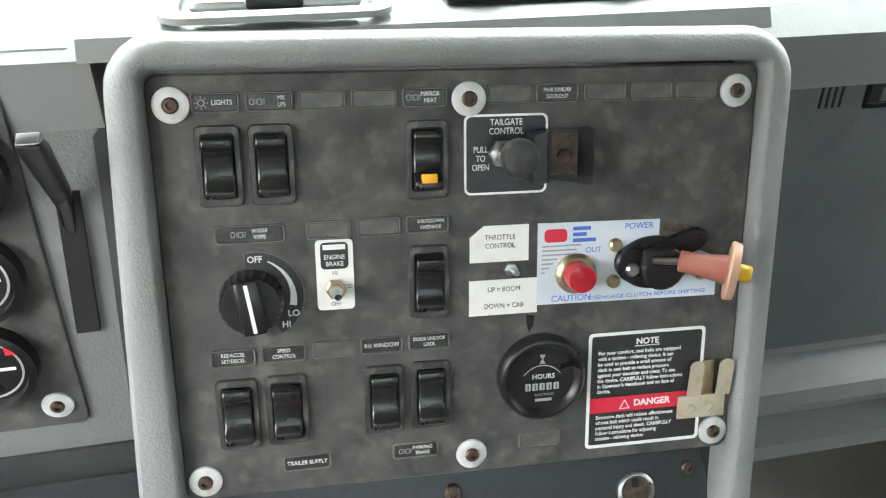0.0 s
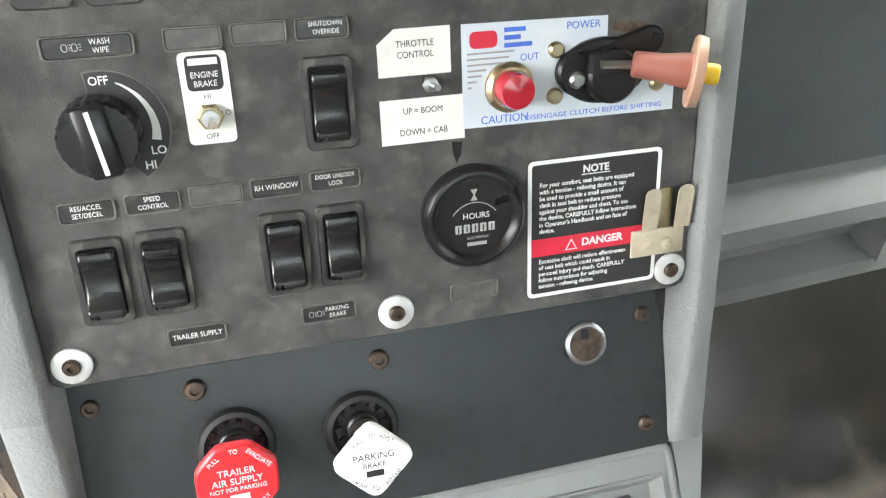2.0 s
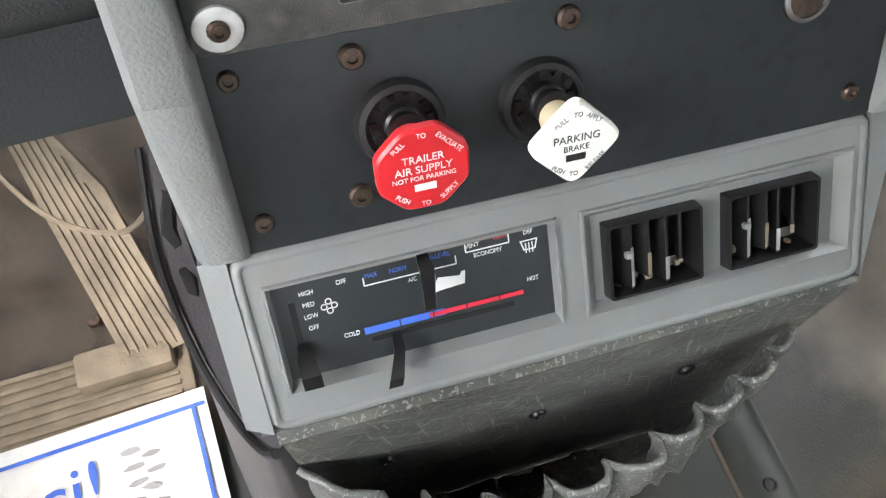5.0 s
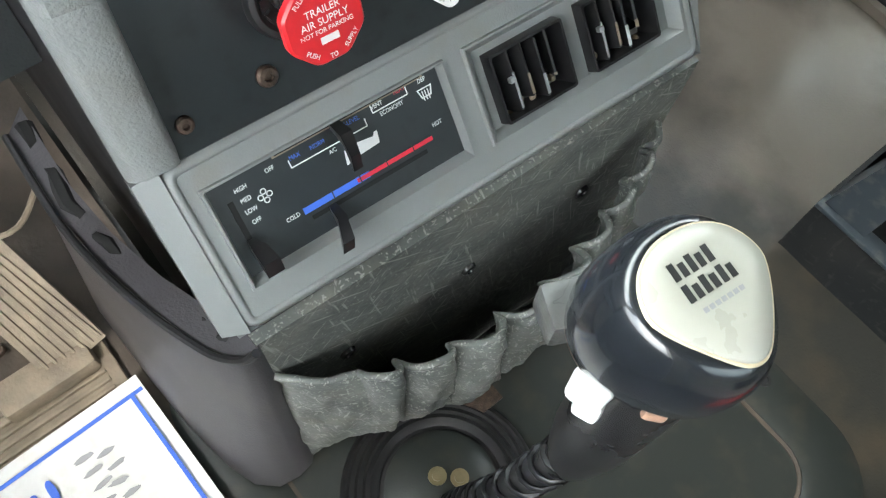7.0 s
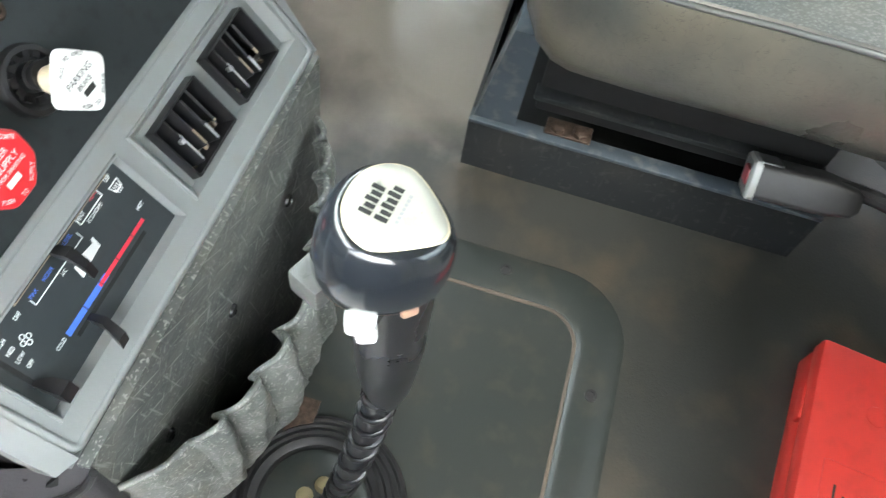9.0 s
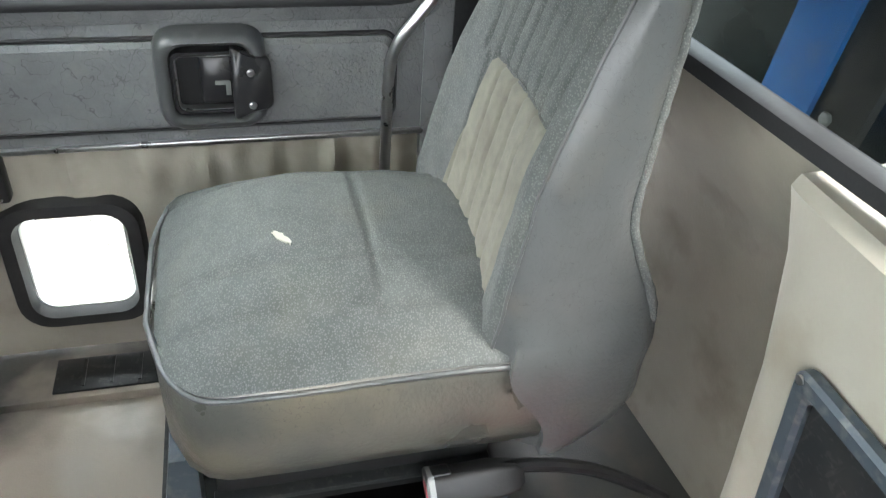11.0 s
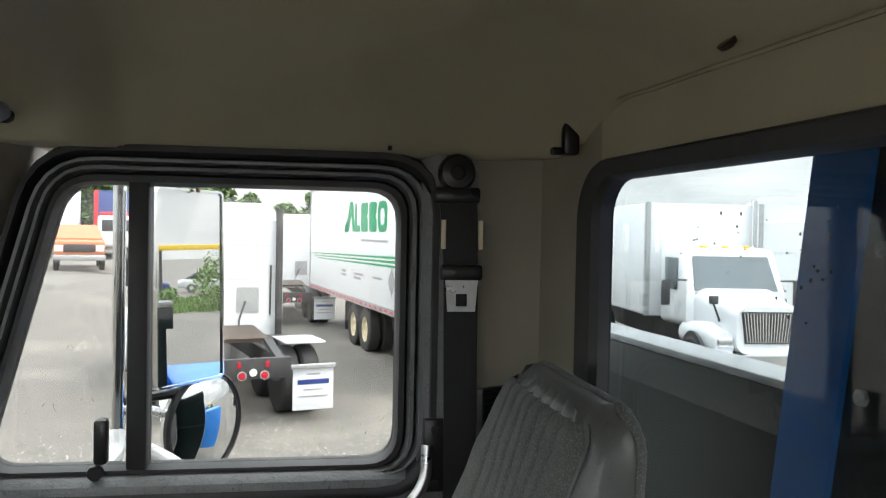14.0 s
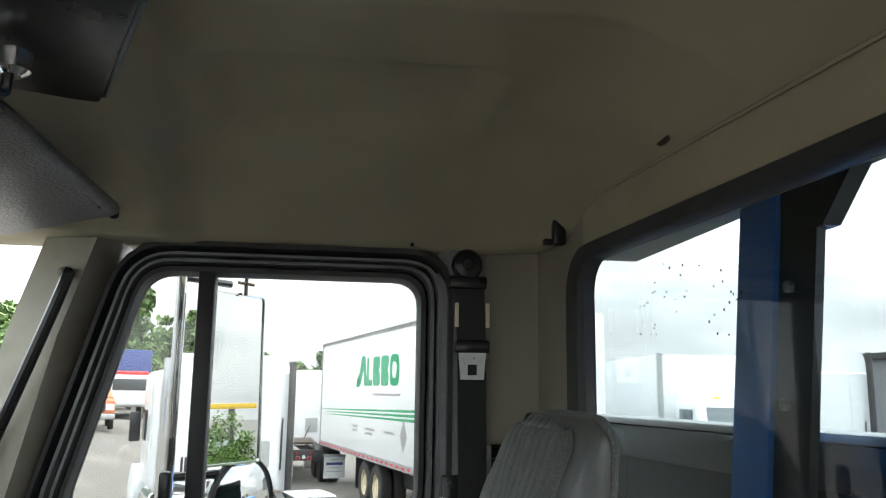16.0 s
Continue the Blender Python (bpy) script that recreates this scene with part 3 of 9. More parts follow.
W_RIDGE = outline_round([(0.127, 0.746), (0.127, 1.234), (0.69, 1.234), (0.824, 0.746)], 0.07)
W_OUT = outline_round([(0.112, 0.742), (0.112, 1.246), (0.70, 1.246), (0.842, 0.742)], 0.08)
W_SEAL = outline_round([(0.090, 0.700), (0.090, 1.268), (0.715, 1.268), (0.872, 0.700)], 0.095)
DM = Matrix(((0, 0, -1, 0), (1, 0, 0, 0), (0, 1, 0, 0), (0, 0, 0, 1)))


def side_ring(outer, inner, x_in, x_out, edge):
    return ring_frame(outer, inner, -x_out, -x_in, edge)


part("window_frame", side_ring(W_OUT, W_RIDGE, XD - 0.010, XD + 0.06, 0.3), M["frametrim"], door, "rounded grey window surround", at=DM, smooth=70)
part("window_frame", side_ring(W_RIDGE, W_MID, XD - 0.006, XD + 0.06, 0.3), M["doorvinyl"], door, "inner ridge of the window surround", at=DM, smooth=70)
part("door_seal", side_ring(W_SEAL, W_OUT, XD - 0.022, XD + 0.05, 0.3), M["rubber"], door, "black rubber door seal", at=DM, smooth=70)
part("window_seal", side_ring(W_MID, W_IN, XD + 0.004, XD + 0.05, 0.25), M["rubber"], door, "black rubber window channel", at=DM)
pane = part("pane", slab(W_IN, -(XD + 0.034), -(XD + 0.03)), M["glass"], door, "clear side glass", at=DM)
pane.visible_shadow = False
part("window_divider", box(XD + 0.006, 0.547, 0.76, XD + 0.05, 0.578, 1.212, 0.004), M["rubber"], door, "black divider bar of the vent window")
latch = part("vent_latch", box(XD - 0.02, 0.555, 0.775, XD + 0.004, 0.575, 0.845, 0.006), M["black"], door, "black plastic vent window latch", at=Matrix.Translation((0, 0.045, 0)) )
part("latch_knob", xf(lathe([(0.011, 0), (0.013, 0.004), (0.011, 0.012)], 12), Matrix.Translation((XD - 0.004, 0.618, 0.762)) @ pose(0, 0, 0, 0, -90, 0)), M["black"], latch, at=latch.matrix_basis.inverted())
# upper part of the door: sill roll and pressed panel
sill_roll = bmesh.new()
prof = [(XD + 0.03, 0.755), (XD - 0.004, 0.752), (XD - 0.018, 0.742), (XD - 0.022, 0.725), (XD - 0.015, 0.70), (XD - 0.006, 0.685), (XD + 0.03, 0.68)]
loft([[(x, y, z) for x, z in prof] for y in (0.10, 0.13, 0.5, 0.9, 0.97)], bm=sill_roll)
part("sill", sill_roll, M["doorvinyl"], door, "padded vinyl window sill")
part("door_body", box(XD, 0.115, 0.475, XD + 0.055, 0.985, 0.752), M["doorvinyl"], door, "charcoal grained upper door skin")
pad = slab(rrect(0.66, 0.148, 0.02, 5, 0.508, 0.582), -XD - 0.001, -XD + 0.014, 0.008)
part("armrest_pad", pad, M["doorvinyl"], door, "raised pressed vinyl pad", at=DM)
part("pad_bead", side_ring(rrect(0.676, 0.164, 0.026, 6, 0.508, 0.582), rrect(0.662, 0.15, 0.02, 6, 0.508, 0.582), XD - 0.005, XD + 0.003, 0.3), M["rubber"], door, "stitched bead round the pad", at=DM)
part("chrome_strip", box(XD - 0.009, 0.12, 0.472, XD + 0.002, 0.99, 0.482, 0.003), M["steel"], door, "dull bright trim strip")
lower = bmesh.new()
rings = []
for j in range(161):
    y = 0.115 + 0.875 * j / 160
    ring = []
    for k in range(25):
        z = 0.472 - 0.432 * (k / 24) ** 1.6
        pleat = max(0.0, 1 - abs(((y * 9.0) % 1.0) - 0.5) / 0.16)
        ruff = 0.022 * math.exp(-((z - 0.42) / 0.05) ** 2) * noise.noise((y * 26, z * 7, 4)) + 0.007 * pleat * math.exp(-((z - 0.43) / 0.06) ** 2) + 0.004 * noise.noise((y * 9, z * 9, 2))
        ring.append((XD + 0.006 - ruff, y, z))
    rings.append(ring + [(XD + 0.05, y, 0.04), (XD + 0.05, y, 0.472)])
loft(rings, bm=lower)
lower_part = part("lower_trim", lower, M["taupe"], door, "puckered taupe vinyl lower trim")
PEEP_IN = rrect(0.172, 0.205, 0.035, 6, 0.741, 0.243)
PEEP_OUT = rrect(0.245, 0.275, 0.06, 6, 0.741, 0.243)
cutter = slab(rrect(0.185, 0.22, 0.04, 6, 0.741, 0.243), -(XD + 0.2), -(XD - 0.1))
cut_ob = new("cutter", mesh_of("cutter", cutter, None, 0))
cut_ob.matrix_basis = DM
mod = lower_part.modifiers.new("opening", "BOOLEAN")
mod.operation, mod.object, mod.solver = "DIFFERENCE", cut_ob, "EXACT"
bpy.context.view_layer.update()
cut_mesh = bpy.data.meshes.new_from_object(lower_part.evaluated_get(bpy.context.evaluated_depsgraph_get()))
lower_part.modifiers.clear()
lower_part.data = cut_mesh
bpy.data.objects.remove(cut_ob)
part("peep_window_gasket", side_ring(PEEP_OUT, PEEP_IN, XD - 0.014, XD + 0.05, 0.2), M["rubber"], door, "black rubber ring of the low kerb window", at=DM)
part("peep_window_liner", side_ring(rrect(0.180, 0.213, 0.038, 6, 0.741, 0.243), rrect(0.168, 0.201, 0.032, 6, 0.741, 0.243), XD + 0.01, XD + 0.11, 0.0), M["ivory"], door, "pale painted reveal of the kerb window", at=DM)
pane = part("peep_pane", slab(PEEP_IN, -(XD + 0.114), -(XD + 0.11)), M["glass"], door, "kerb window glass", at=DM)
pane.visible_shadow = False
# door handle
hy, hz = 0.474, 0.597
HM = Matrix(((0, 0, -1, XD - 0.008), (-1, 0, 0, 0), (0, 1, 0, 0), (0, 0, 0, 1)))
part("handle_bezel", xf(steps([(outline_round(rect_round(-hy, hz, w, h), r, 8), z) for w, h, r, z in ((0.176, 0.170, 0.045, -0.004), (0.170, 0.164, 0.044, 0.020), (0.158, 0.152, 0.042, 0.030), (0.140, 0.136, 0.034, 0.033), (0.126, 0.124, 0.028, 0.027), (0.122, 0.120, 0.026, 0.004))]), HM), M["handlerim"], door, "rounded dark grey handle surround", smooth=60)
# black sheet paints the shade at the bottom of the handle cup
part("handle_cup", xf(slab(outline_round(rect_round(-hy, hz, 0.122, 0.120), 0.026, 8), 0.0, 0.006), HM), M["seam"], door, "recess behind the handle, its shade coloured in black")
part("handle_plate", xf(slab(outline_round([(-hy + 0.030, hz + 0.064), (-hy + 0.060, hz + 0.046), (-hy + 0.092, hz + 0.040), (-hy + 0.094, hz - 0.044), (-hy + 0.060, hz - 0.050), (-hy + 0.030, hz - 0.066)], 0.014, 5), 0.018, 0.037, 0.003), HM), M["black"], door, "black screw plate over the surround", smooth=50)
part("handle_rim", xf(ring_frame(outline_round(rect_round(-hy - 0.006, hz, 0.112, 0.106), 0.018, 6), outline_round(rect_round(-hy - 0.006, hz, 0.098, 0.092), 0.014, 6), 0.004, 0.027, 0.2), HM), M["black"], door, "glossy black inner rim", smooth=50)
part("handle_edge", xf(ring_frame(outline_round(rect_round(-hy - 0.006, hz, 0.098, 0.092), 0.014, 6), outline_round(rect_round(-hy - 0.006, hz, 0.094, 0.088), 0.012, 6), 0.010, 0.0268, 0.2), HM), M["steel"], door, "worn bright edge", smooth=50)
part("handle_paddle", xf(slab(outline_round(rect_round(-hy + 0.008, hz + 0.003, 0.052, 0.082), 0.008, 5), 0.006, 0.024, 0.004), HM), M["black"], door, "glossy black pull paddle", smooth=50)
part("handle_lever", xf(slab([(-hy + 0.004, hz + 0.003), (-hy + 0.028, hz + 0.003), (-hy + 0.028, hz - 0.022), (-hy + 0.020, hz - 0.022), (-hy + 0.020, hz - 0.004), (-hy + 0.004, hz - 0.004)], 0.023, 0.026), HM), M["steel"], door, "worn bright lever edge", smooth=0)
for z in (0.616, 0.560):
    part("screw", xf(lathe([(0.0065, 0), (0.0065, 0.002), (0.004, 0.004), (0.0, 0.004)], 10), Matrix.Translation((-0.414, z, 0.037))), M["steel"], door, at=HM)
# check strap near the hinge edge
part("check_strap", box(XD - 0.03, 0.812, 0.395, XD + 0.0, 0.93, 0.478, 0.008), M["black"], door, "black door check bracket")
for dy, dz in ((0.83, 0.465), (0.828, 0.405)):
    part("screw", xf(lathe([(0.005, 0), (0.005, 0.002), (0.003, 0.003)], 8), Matrix.Translation((XD - 0.03, dy, dz)) @ pose(0, 0, 0, 0, -90, 0)), M["steel"], door)

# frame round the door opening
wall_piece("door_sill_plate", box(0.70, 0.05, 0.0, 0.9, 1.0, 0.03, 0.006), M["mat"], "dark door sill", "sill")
part_sill = thing("scuff_plate", "black ribbed scuff plate on the door sill", "scuff plate")
part("plate", box(0.712, 0.625, 0.03, 0.80, 0.815, 0.036, 0.002), M["basemetal"], part_sill)
for k in range(3):
    part("rib", box(0.722, 0.66 + 0.05 * k, 0.036, 0.792, 0.666 + 0.05 * k, 0.0385), M["basemetal"], part_sill)
wall_piece("wall_pillar_b", loft([[(0.80, -0.12, z), (0.80, 0.10, z), (0.815, 0.125, z), (0.9, 0.125, z), (0.9, -0.12, z)] for z in (0.0, 0.74, 1.5)]), M["doorvinyl"], "dark trimmed pillar behind the door")
wall_piece("wall_pillar_trim", loft([[(0.60, -0.099, z), (0.66, -0.094, z), (0.76, -0.06, z), (0.795, 0.0, z), (0.797, 0.035, z), (0.80, 0.035, z), (0.80, -0.099, z)] for z in (0.80, 1.0, 1.42)]), M["cornertrim"], "olive-grey rounded corner trim")
wall_piece("wall_header_right", loft([[(0.803, y, 1.262), (0.815, y, 1.257), (0.9, y, 1.257), (0.9, y, 1.5), (0.80, y, 1.5), (0.803, y, 1.37)] for y in (-0.1, 0.4, 1.0)]), M["headliner"], "olive-brown trim above the door")
wall_piece("wall_pillar_a", loft([[(0.765, y0, z), (0.83, y0 - 0.03, z), (0.9, y0 - 0.03, z), (0.9, y0 + 0.075, z), (0.79, y0 + 0.095, z)] for y0, z in ((1.0, 0.45), (0.86, 0.80), (0.80, 1.08), (0.735, 1.30), (0.70, 1.42))]), M["taupe"], "taupe windshield pillar")
wall_piece("wall_cowl_right", box(0.835, 0.985, -0.02, 0.9, 1.56, 0.97), M["taupe"], "taupe kick panel")

# driver's side
wall_piece("wall_left_door", box(-0.95, 0.08, -0.02, -0.89, 0.98, 0.80), M["doorvinyl"], "charcoal lower part of the driver's door")
wall_piece("wall_left_rear", box(-0.95, -0.26, -0.02, -0.88, 0.08, 1.5), M["headliner"], "trim behind the driver's doorway")
wall_piece("wall_left_header", box(-0.95, 0.08, 1.27, -0.88, 1.0, 1.5), M["headliner"], "trim above the driver's doorway")
wall_piece("wall_left_cowl", box(-0.95, 0.98, -0.02, -0.88, 1.56, 0.97), M["taupe"], "kick panel beside the pedals")
wall_piece("wall_pillar_left", loft([[(-0.81, y0, z), (-0.9, y0 - 0.03, z), (-0.95, y0 + 0.02, z), (-0.86, y0 + 0.09, z)] for y0, z in ((1.0, 0.9), (0.80, 1.08), (0.70, 1.42))]), M["taupe"], "taupe windshield pillar")

# ceiling
def headliner_height(x, y):
    h = 1.42 - 0.155 * max(0.0, (abs(x) - 0.46) / 0.34) ** 2.2
    h -= 0.10 * max(0.0, (0.20 - (y - back_y(x))) / 0.20) ** 2.0
    h -= 0.060 * soft_step((y - 0.545) / 0.115) + 0.09 * max(0.0, (y - 0.68) / 0.25) ** 1.5
    h += 0.022 * soft_step((x - 0.27) / 0.07) * soft_step((0.60 - x) / 0.07) * soft_step((y - 0.08) / 0.07) * soft_step((0.54 - y) / 0.07)
    h -= 0.004 * math.exp(-((x - 0.10 - 0.05 * y) / 0.016) ** 2)
    return max(h, 1.256)


def ceiling_sheet():
    bm = bmesh.new()
    nx, ny = 160, 130
    rows = [[bm.verts.new((-0.9 + 1.715 * i / nx, -0.28 + 1.30 * j / ny, headliner_height(-0.9 + 1.715 * i / nx, -0.28 + 1.30 * j / ny))) for i in range(nx + 1)] for j in range(ny + 1)]
    for j in range(ny):
        for i in range(nx):
            bm.faces.new((rows[j][i], rows[j + 1][i], rows[j + 1][i + 1], rows[j][i + 1]))
    return bm


solid("ceiling", ceiling_sheet(), M["headliner"], "olive-brown padded headliner with rounded edges", "ceiling", kind="structure", smooth=60)
wall_piece("roof", box(-0.95, -0.26, 1.46, 0.9, 1.05, 1.5), M["headliner"], "cab roof skin", "roof")

# windshield
wind = thing("window_front", "wide cab windshield above the dashboard", "window", kind="structure")
pane = part("pane", loft([[(-0.84, 1.34, 0.955), (0.84, 1.34, 0.955), (0.80, 0.99, 1.36), (-0.80, 0.99, 1.36)], [(-0.84, 1.346, 0.955), (0.84, 1.346, 0.955), (0.80, 0.996, 1.36), (-0.80, 0.996, 1.36)]]), M["clearglass"], wind, "clear windshield glass")
pane.visible_shadow = False
part("header_seal", box(-0.84, 0.955, 1.30, 0.84, 1.0, 1.375, 0.01), M["rubber"], wind, "black rubber windshield seal")

# ---- dashboard body ----
dash = thing("dashboard", "grey moulded truck dashboard", "dashboard", kind="structure")
part("top", loft([[(-0.88, 0.955, 0.90), (-0.88, 0.95, 0.945), (-0.88, 0.98, 0.965), (-0.88, 1.36, 0.955), (-0.88, 1.36, 0.90)], [(-0.36, 0.955, 0.90), (-0.36, 0.95, 0.945), (-0.36, 0.98, 0.965), (-0.36, 1.36, 0.955), (-0.36, 1.36, 0.90)]]), M["greylite"], dash, "light grey dash top")
part("top", loft([[(0.095, 0.99, 0.88), (0.095, 0.985, 0.925), (0.095, 1.01, 0.945), (0.095, 1.36, 0.955), (0.095, 1.36, 0.88)], [(0.86, 0.99, 0.88), (0.86, 0.985, 0.925), (0.86, 1.01, 0.945), (0.86, 1.36, 0.955), (0.86, 1.36, 0.88)]]), M["greylite"], dash, "light grey dash top")
part("face", box(0.09, 1.0, 0.58, 0.86, 1.06, 0.905, 0.012), M["grey"], dash, "grey passenger side dash face")
part("glove_door", box(0.15, 0.992, 0.605, 0.80, 1.01, 0.898, 0.008), M["glove"], dash, "dark slate glove compartment door")
part("ledge", loft([[(x, 1.06, 0.60), (x, 0.99, 0.592), (x, 0.965, 0.575), (x, 0.965, 0.555), (x, 1.0, 0.55), (x, 1.03, 0.48), (x, 0.995, 0.47), (x, 0.995, 0.45), (x, 1.1, 0.45), (x, 1.1, 0.60)] for x in (0.09, 0.86)]), M["greylite"], dash, "grey ledge below the glove compartment")
part("gusset", box(0.42, 0.985, 0.475, 0.435, 1.05, 0.56), M["greylite"], dash)
for k in range(4):
    part("vent_slot", box(0.1855 + 0.0062 * k, 0.9912, 0.861, 0.1882 + 0.0062 * k, 0.9935, 0.889, 0.0006), M["seam"], dash)
latch_frame = part("latch_frame", xf(ring_frame(rrect(0.052, 0.036, 0.003, 3), rrect(0.044, 0.028, 0.002, 3), -0.004, 0.002, 0.2), Matrix.Translation((0.253, 0.992, 0.876)) @ pose(0, 0, 0, 90, 0, 0)), M["black"], dash, "black frame of the glove door latch")
part("latch_well", box(0.232, 0.9905, 0.863, 0.274, 0.9925, 0.889), M["seam"], latch_frame)
part("latch_button", box(0.241, 0.9885, 0.865, 0.265, 0.991, 0.877, 0.001), M["glove"], latch_frame, "grey latch tongue")
part("gauge_face", box(-0.88, 0.955, 0.63, -0.362, 1.0, 0.955, 0.012), M["grey"], dash, "grey driver side dash face")
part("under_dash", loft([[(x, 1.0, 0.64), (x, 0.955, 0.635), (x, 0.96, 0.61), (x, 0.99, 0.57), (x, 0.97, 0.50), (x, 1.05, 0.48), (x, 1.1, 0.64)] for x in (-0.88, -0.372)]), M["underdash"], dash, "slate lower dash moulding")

gauges = thing("gauge_panel", "dark gauge panel with round black dials", "gauge panel", at=Matrix.Translation((0, 0.955, 0)) @ pose(0, 0, 0, 90, 0, 0))
part("panel", slab(rrect(0.42, 0.27, 0.008, 4, -0.625, 0.80), -0.002, 0.004, 0.001), M["panel"], gauges)
for gx, gz in ((-0.455, 0.877), (-0.463, 0.803), (-0.471, 0.730), (-0.55, 0.86)):
    dial = part("dial_ring", xf(lathe([(0.034, 0), (0.034, 0.012), (0.029, 0.014), (0.028, 0.008), (0.0, 0.008)], 28), Matrix.Translation((gx, gz, 0.004))), M["black"], gauges, "black gauge bezel")
    part("tick_arc", xf(ring_frame([(0.025 * math.cos(a), 0.025 * math.sin(a)) for a in np.linspace(0, 2 * math.pi, 30, endpoint=False)], [(0.0235 * math.cos(a), 0.0235 * math.sin(a)) for a in np.linspace(0, 2 * math.pi, 30, endpoint=False)], 0.0, 0.0004), Matrix.Translation((gx, gz, 0.0122))), M["whitedim"], dial)
    part("needle", box(gx - 0.002, gz - 0.001, 0.0125, gx + 0.02, gz + 0.001, 0.0135), M["white"], dial)
part("redline", box(-0.455, 0.742, 0.0128, -0.447, 0.750, 0.0134), M["redprint"], gauges)
washer_mesh = mesh_of("washer", lathe([(0.0042, 0), (0.0042, 0.0022), (0.0095, 0.0026), (0.0112, 0.0018), (0.0115, 0)], 24), M["washer"])
screw_mesh = mesh_of("screw", lathe([(0.0052, 0.0), (0.0052, 0.0022), (0.0042, 0.0034), (0.0022, 0.0036), (0.002, 0.0016), (0.0, 0.0016)], 14), M["rust"])
ob = new("washer", washer_mesh)
ob.parent, ob.matrix_basis = gauges, pose(-0.434, 0.686, 0.0045)
scr = new("screw", screw_mesh)
scr.parent, scr.matrix_basis = ob, pose(0, 0, 0.0016)

lever = thing("brake_lever", "black hand lever in a slot of the dash", "lever")
part("slot", loft([[(-0.408, 0.9505, 0.748), (-0.392, 0.9505, 0.748), (-0.384, 0.9505, 0.858), (-0.399, 0.9505, 0.858)], [(-0.408, 0.957, 0.748), (-0.392, 0.957, 0.748), (-0.384, 0.957, 0.858), (-0.399, 0.957, 0.858)]]), M["seam"], lever, "dark slot", smooth=0)
part("arm", loft([[(x + dx, y + dy, z) for dx, dy in rrect(w, w * 0.8, w * 0.2, 3)] for x, y, z, w in ((-0.397, 0.958, 0.80, 0.006), (-0.3935, 0.951, 0.848, 0.010), (-0.3915, 0.936, 0.868, 0.0135), (-0.391, 0.907, 0.909, 0.0165), (-0.391, 0.902, 0.915, 0.014))]), M["black"], lever, "tapered black lever", smooth=50)
part("grip", xf(box(-0.0065, -0.005, -0.001, 0.0065, 0.005, 0.002, 0.001), Matrix.Translation((-0.391, 0.902, 0.915)) @ pose(0, 0, 0, 35, 0, 0)), M["swbezel"], lever, "worn grey lever end")

# ---- centre console ----
console = thing("centre_console", "grey moulded centre console with rounded frame", "console", kind="structure")
FRAME_A = plane_frame((-0.136, 0.861, 0.665), 15.2, -1.8, -1.6)
FRAME_B = plane_frame((-0.14, 0.874, 0.614), 30.0, -1.8, -1.6)
FRAME_C = plane_frame((-0.10, 0.797, 0.495), 40.0, -1.8, -1.2)
FA, FB, FC = FRAME_A, FRAME_B, FRAME_C


def at_a(u, v, w):
    return tuple(FA @ Vector((u, v, w)))


def at_c(u, v, w):
    return tuple(FC @ Vector((u, v, w)))


def arch(du, top, low, r, n=7):
    """An upside-down U of points from the left foot, over the top, to the right foot."""
    pts = [(-du + 0.0, low)]
    for i in range(n + 1):
        a = math.pi - math.pi / 2 * i / n
        pts.append((-du + r + r * math.cos(a), top - r + r * math.sin(a)))
    for i in range(n + 1):
        a = math.pi / 2 - math.pi / 2 * i / n
        pts.append((du - r + r * math.cos(a), top - r + r * math.sin(a)))
    pts.append((du, low))
    return pts


o3, i3 = arch(0.2285, 0.302, -0.03, 0.035), arch(0.2045, 0.279, -0.03, 0.008)
o3[0] = (-0.237, -0.03)
sec = [(o3, -0.10), (o3, -0.006), ([(p[0] * 0.992, p[1] if p[1] < 0 else p[1] - 0.002) for p in o3], 0.004), ([(p[0] * 0.975, p[1] if p[1] < 0 else p[1] - 0.006) for p in o3], 0.0105),
       ([(p[0] * 1.022, p[1] if p[1] < 0 else p[1] + 0.006) for p in i3], 0.013), ([(p[0] * 1.008, p[1] if p[1] < 0 else p[1] + 0.002) for p in i3], 0.011), (i3, 0.005), (i3, -0.03)]
bm = bmesh.new()
vs = [[bm.verts.new((x, y, w)) for x, y in ring] for ring, w in sec]
for a, b in zip(vs, vs[1:]):
    for i in range(len(a) - 1):
        bm.faces.new((a[i], a[i + 1], b[i + 1], b[i]))
part("frame", bm, M["grey"], console, "grey grained frame round the switch panel", at=FA, smooth=50)
# cheeks running down beside the lower plate to the heater bezel
for side, (ca, cb) in ((0, (-0.2785, -0.246)), (-1, (0.192, 0.158))):
    top_ring = [at_a(ring[side][0], ring[side][1], max(w, -0.032) if side == 0 else w) for ring, w in sec]
    f = [0.0, 0.0, 0.10, 0.28, 0.80, 0.93, 1.0, 1.0]
    d = [-0.032 if side == 0 else -0.10, -0.014, -0.004, 0.002, 0.005, 0.003, -0.003, -0.03]
    low_ring = [at_c(ca + (cb - ca) * q, 0.0355, w) for q, w in zip(f, d)]
    mid_ring = [tuple(0.5 * (p + q) for p, q in zip(a, b)) for a, b in zip(top_ring, low_ring)]
    part("cheek", loft([top_ring, mid_ring, low_ring]), M["grey"], console, "grey grained cheek", smooth=50)
# side walls of the console
def wall_x(z, top, low):
    return top if z > 0.65 else low if z < 0.53 else low + (top - low) * (z - 0.53) / 0.12


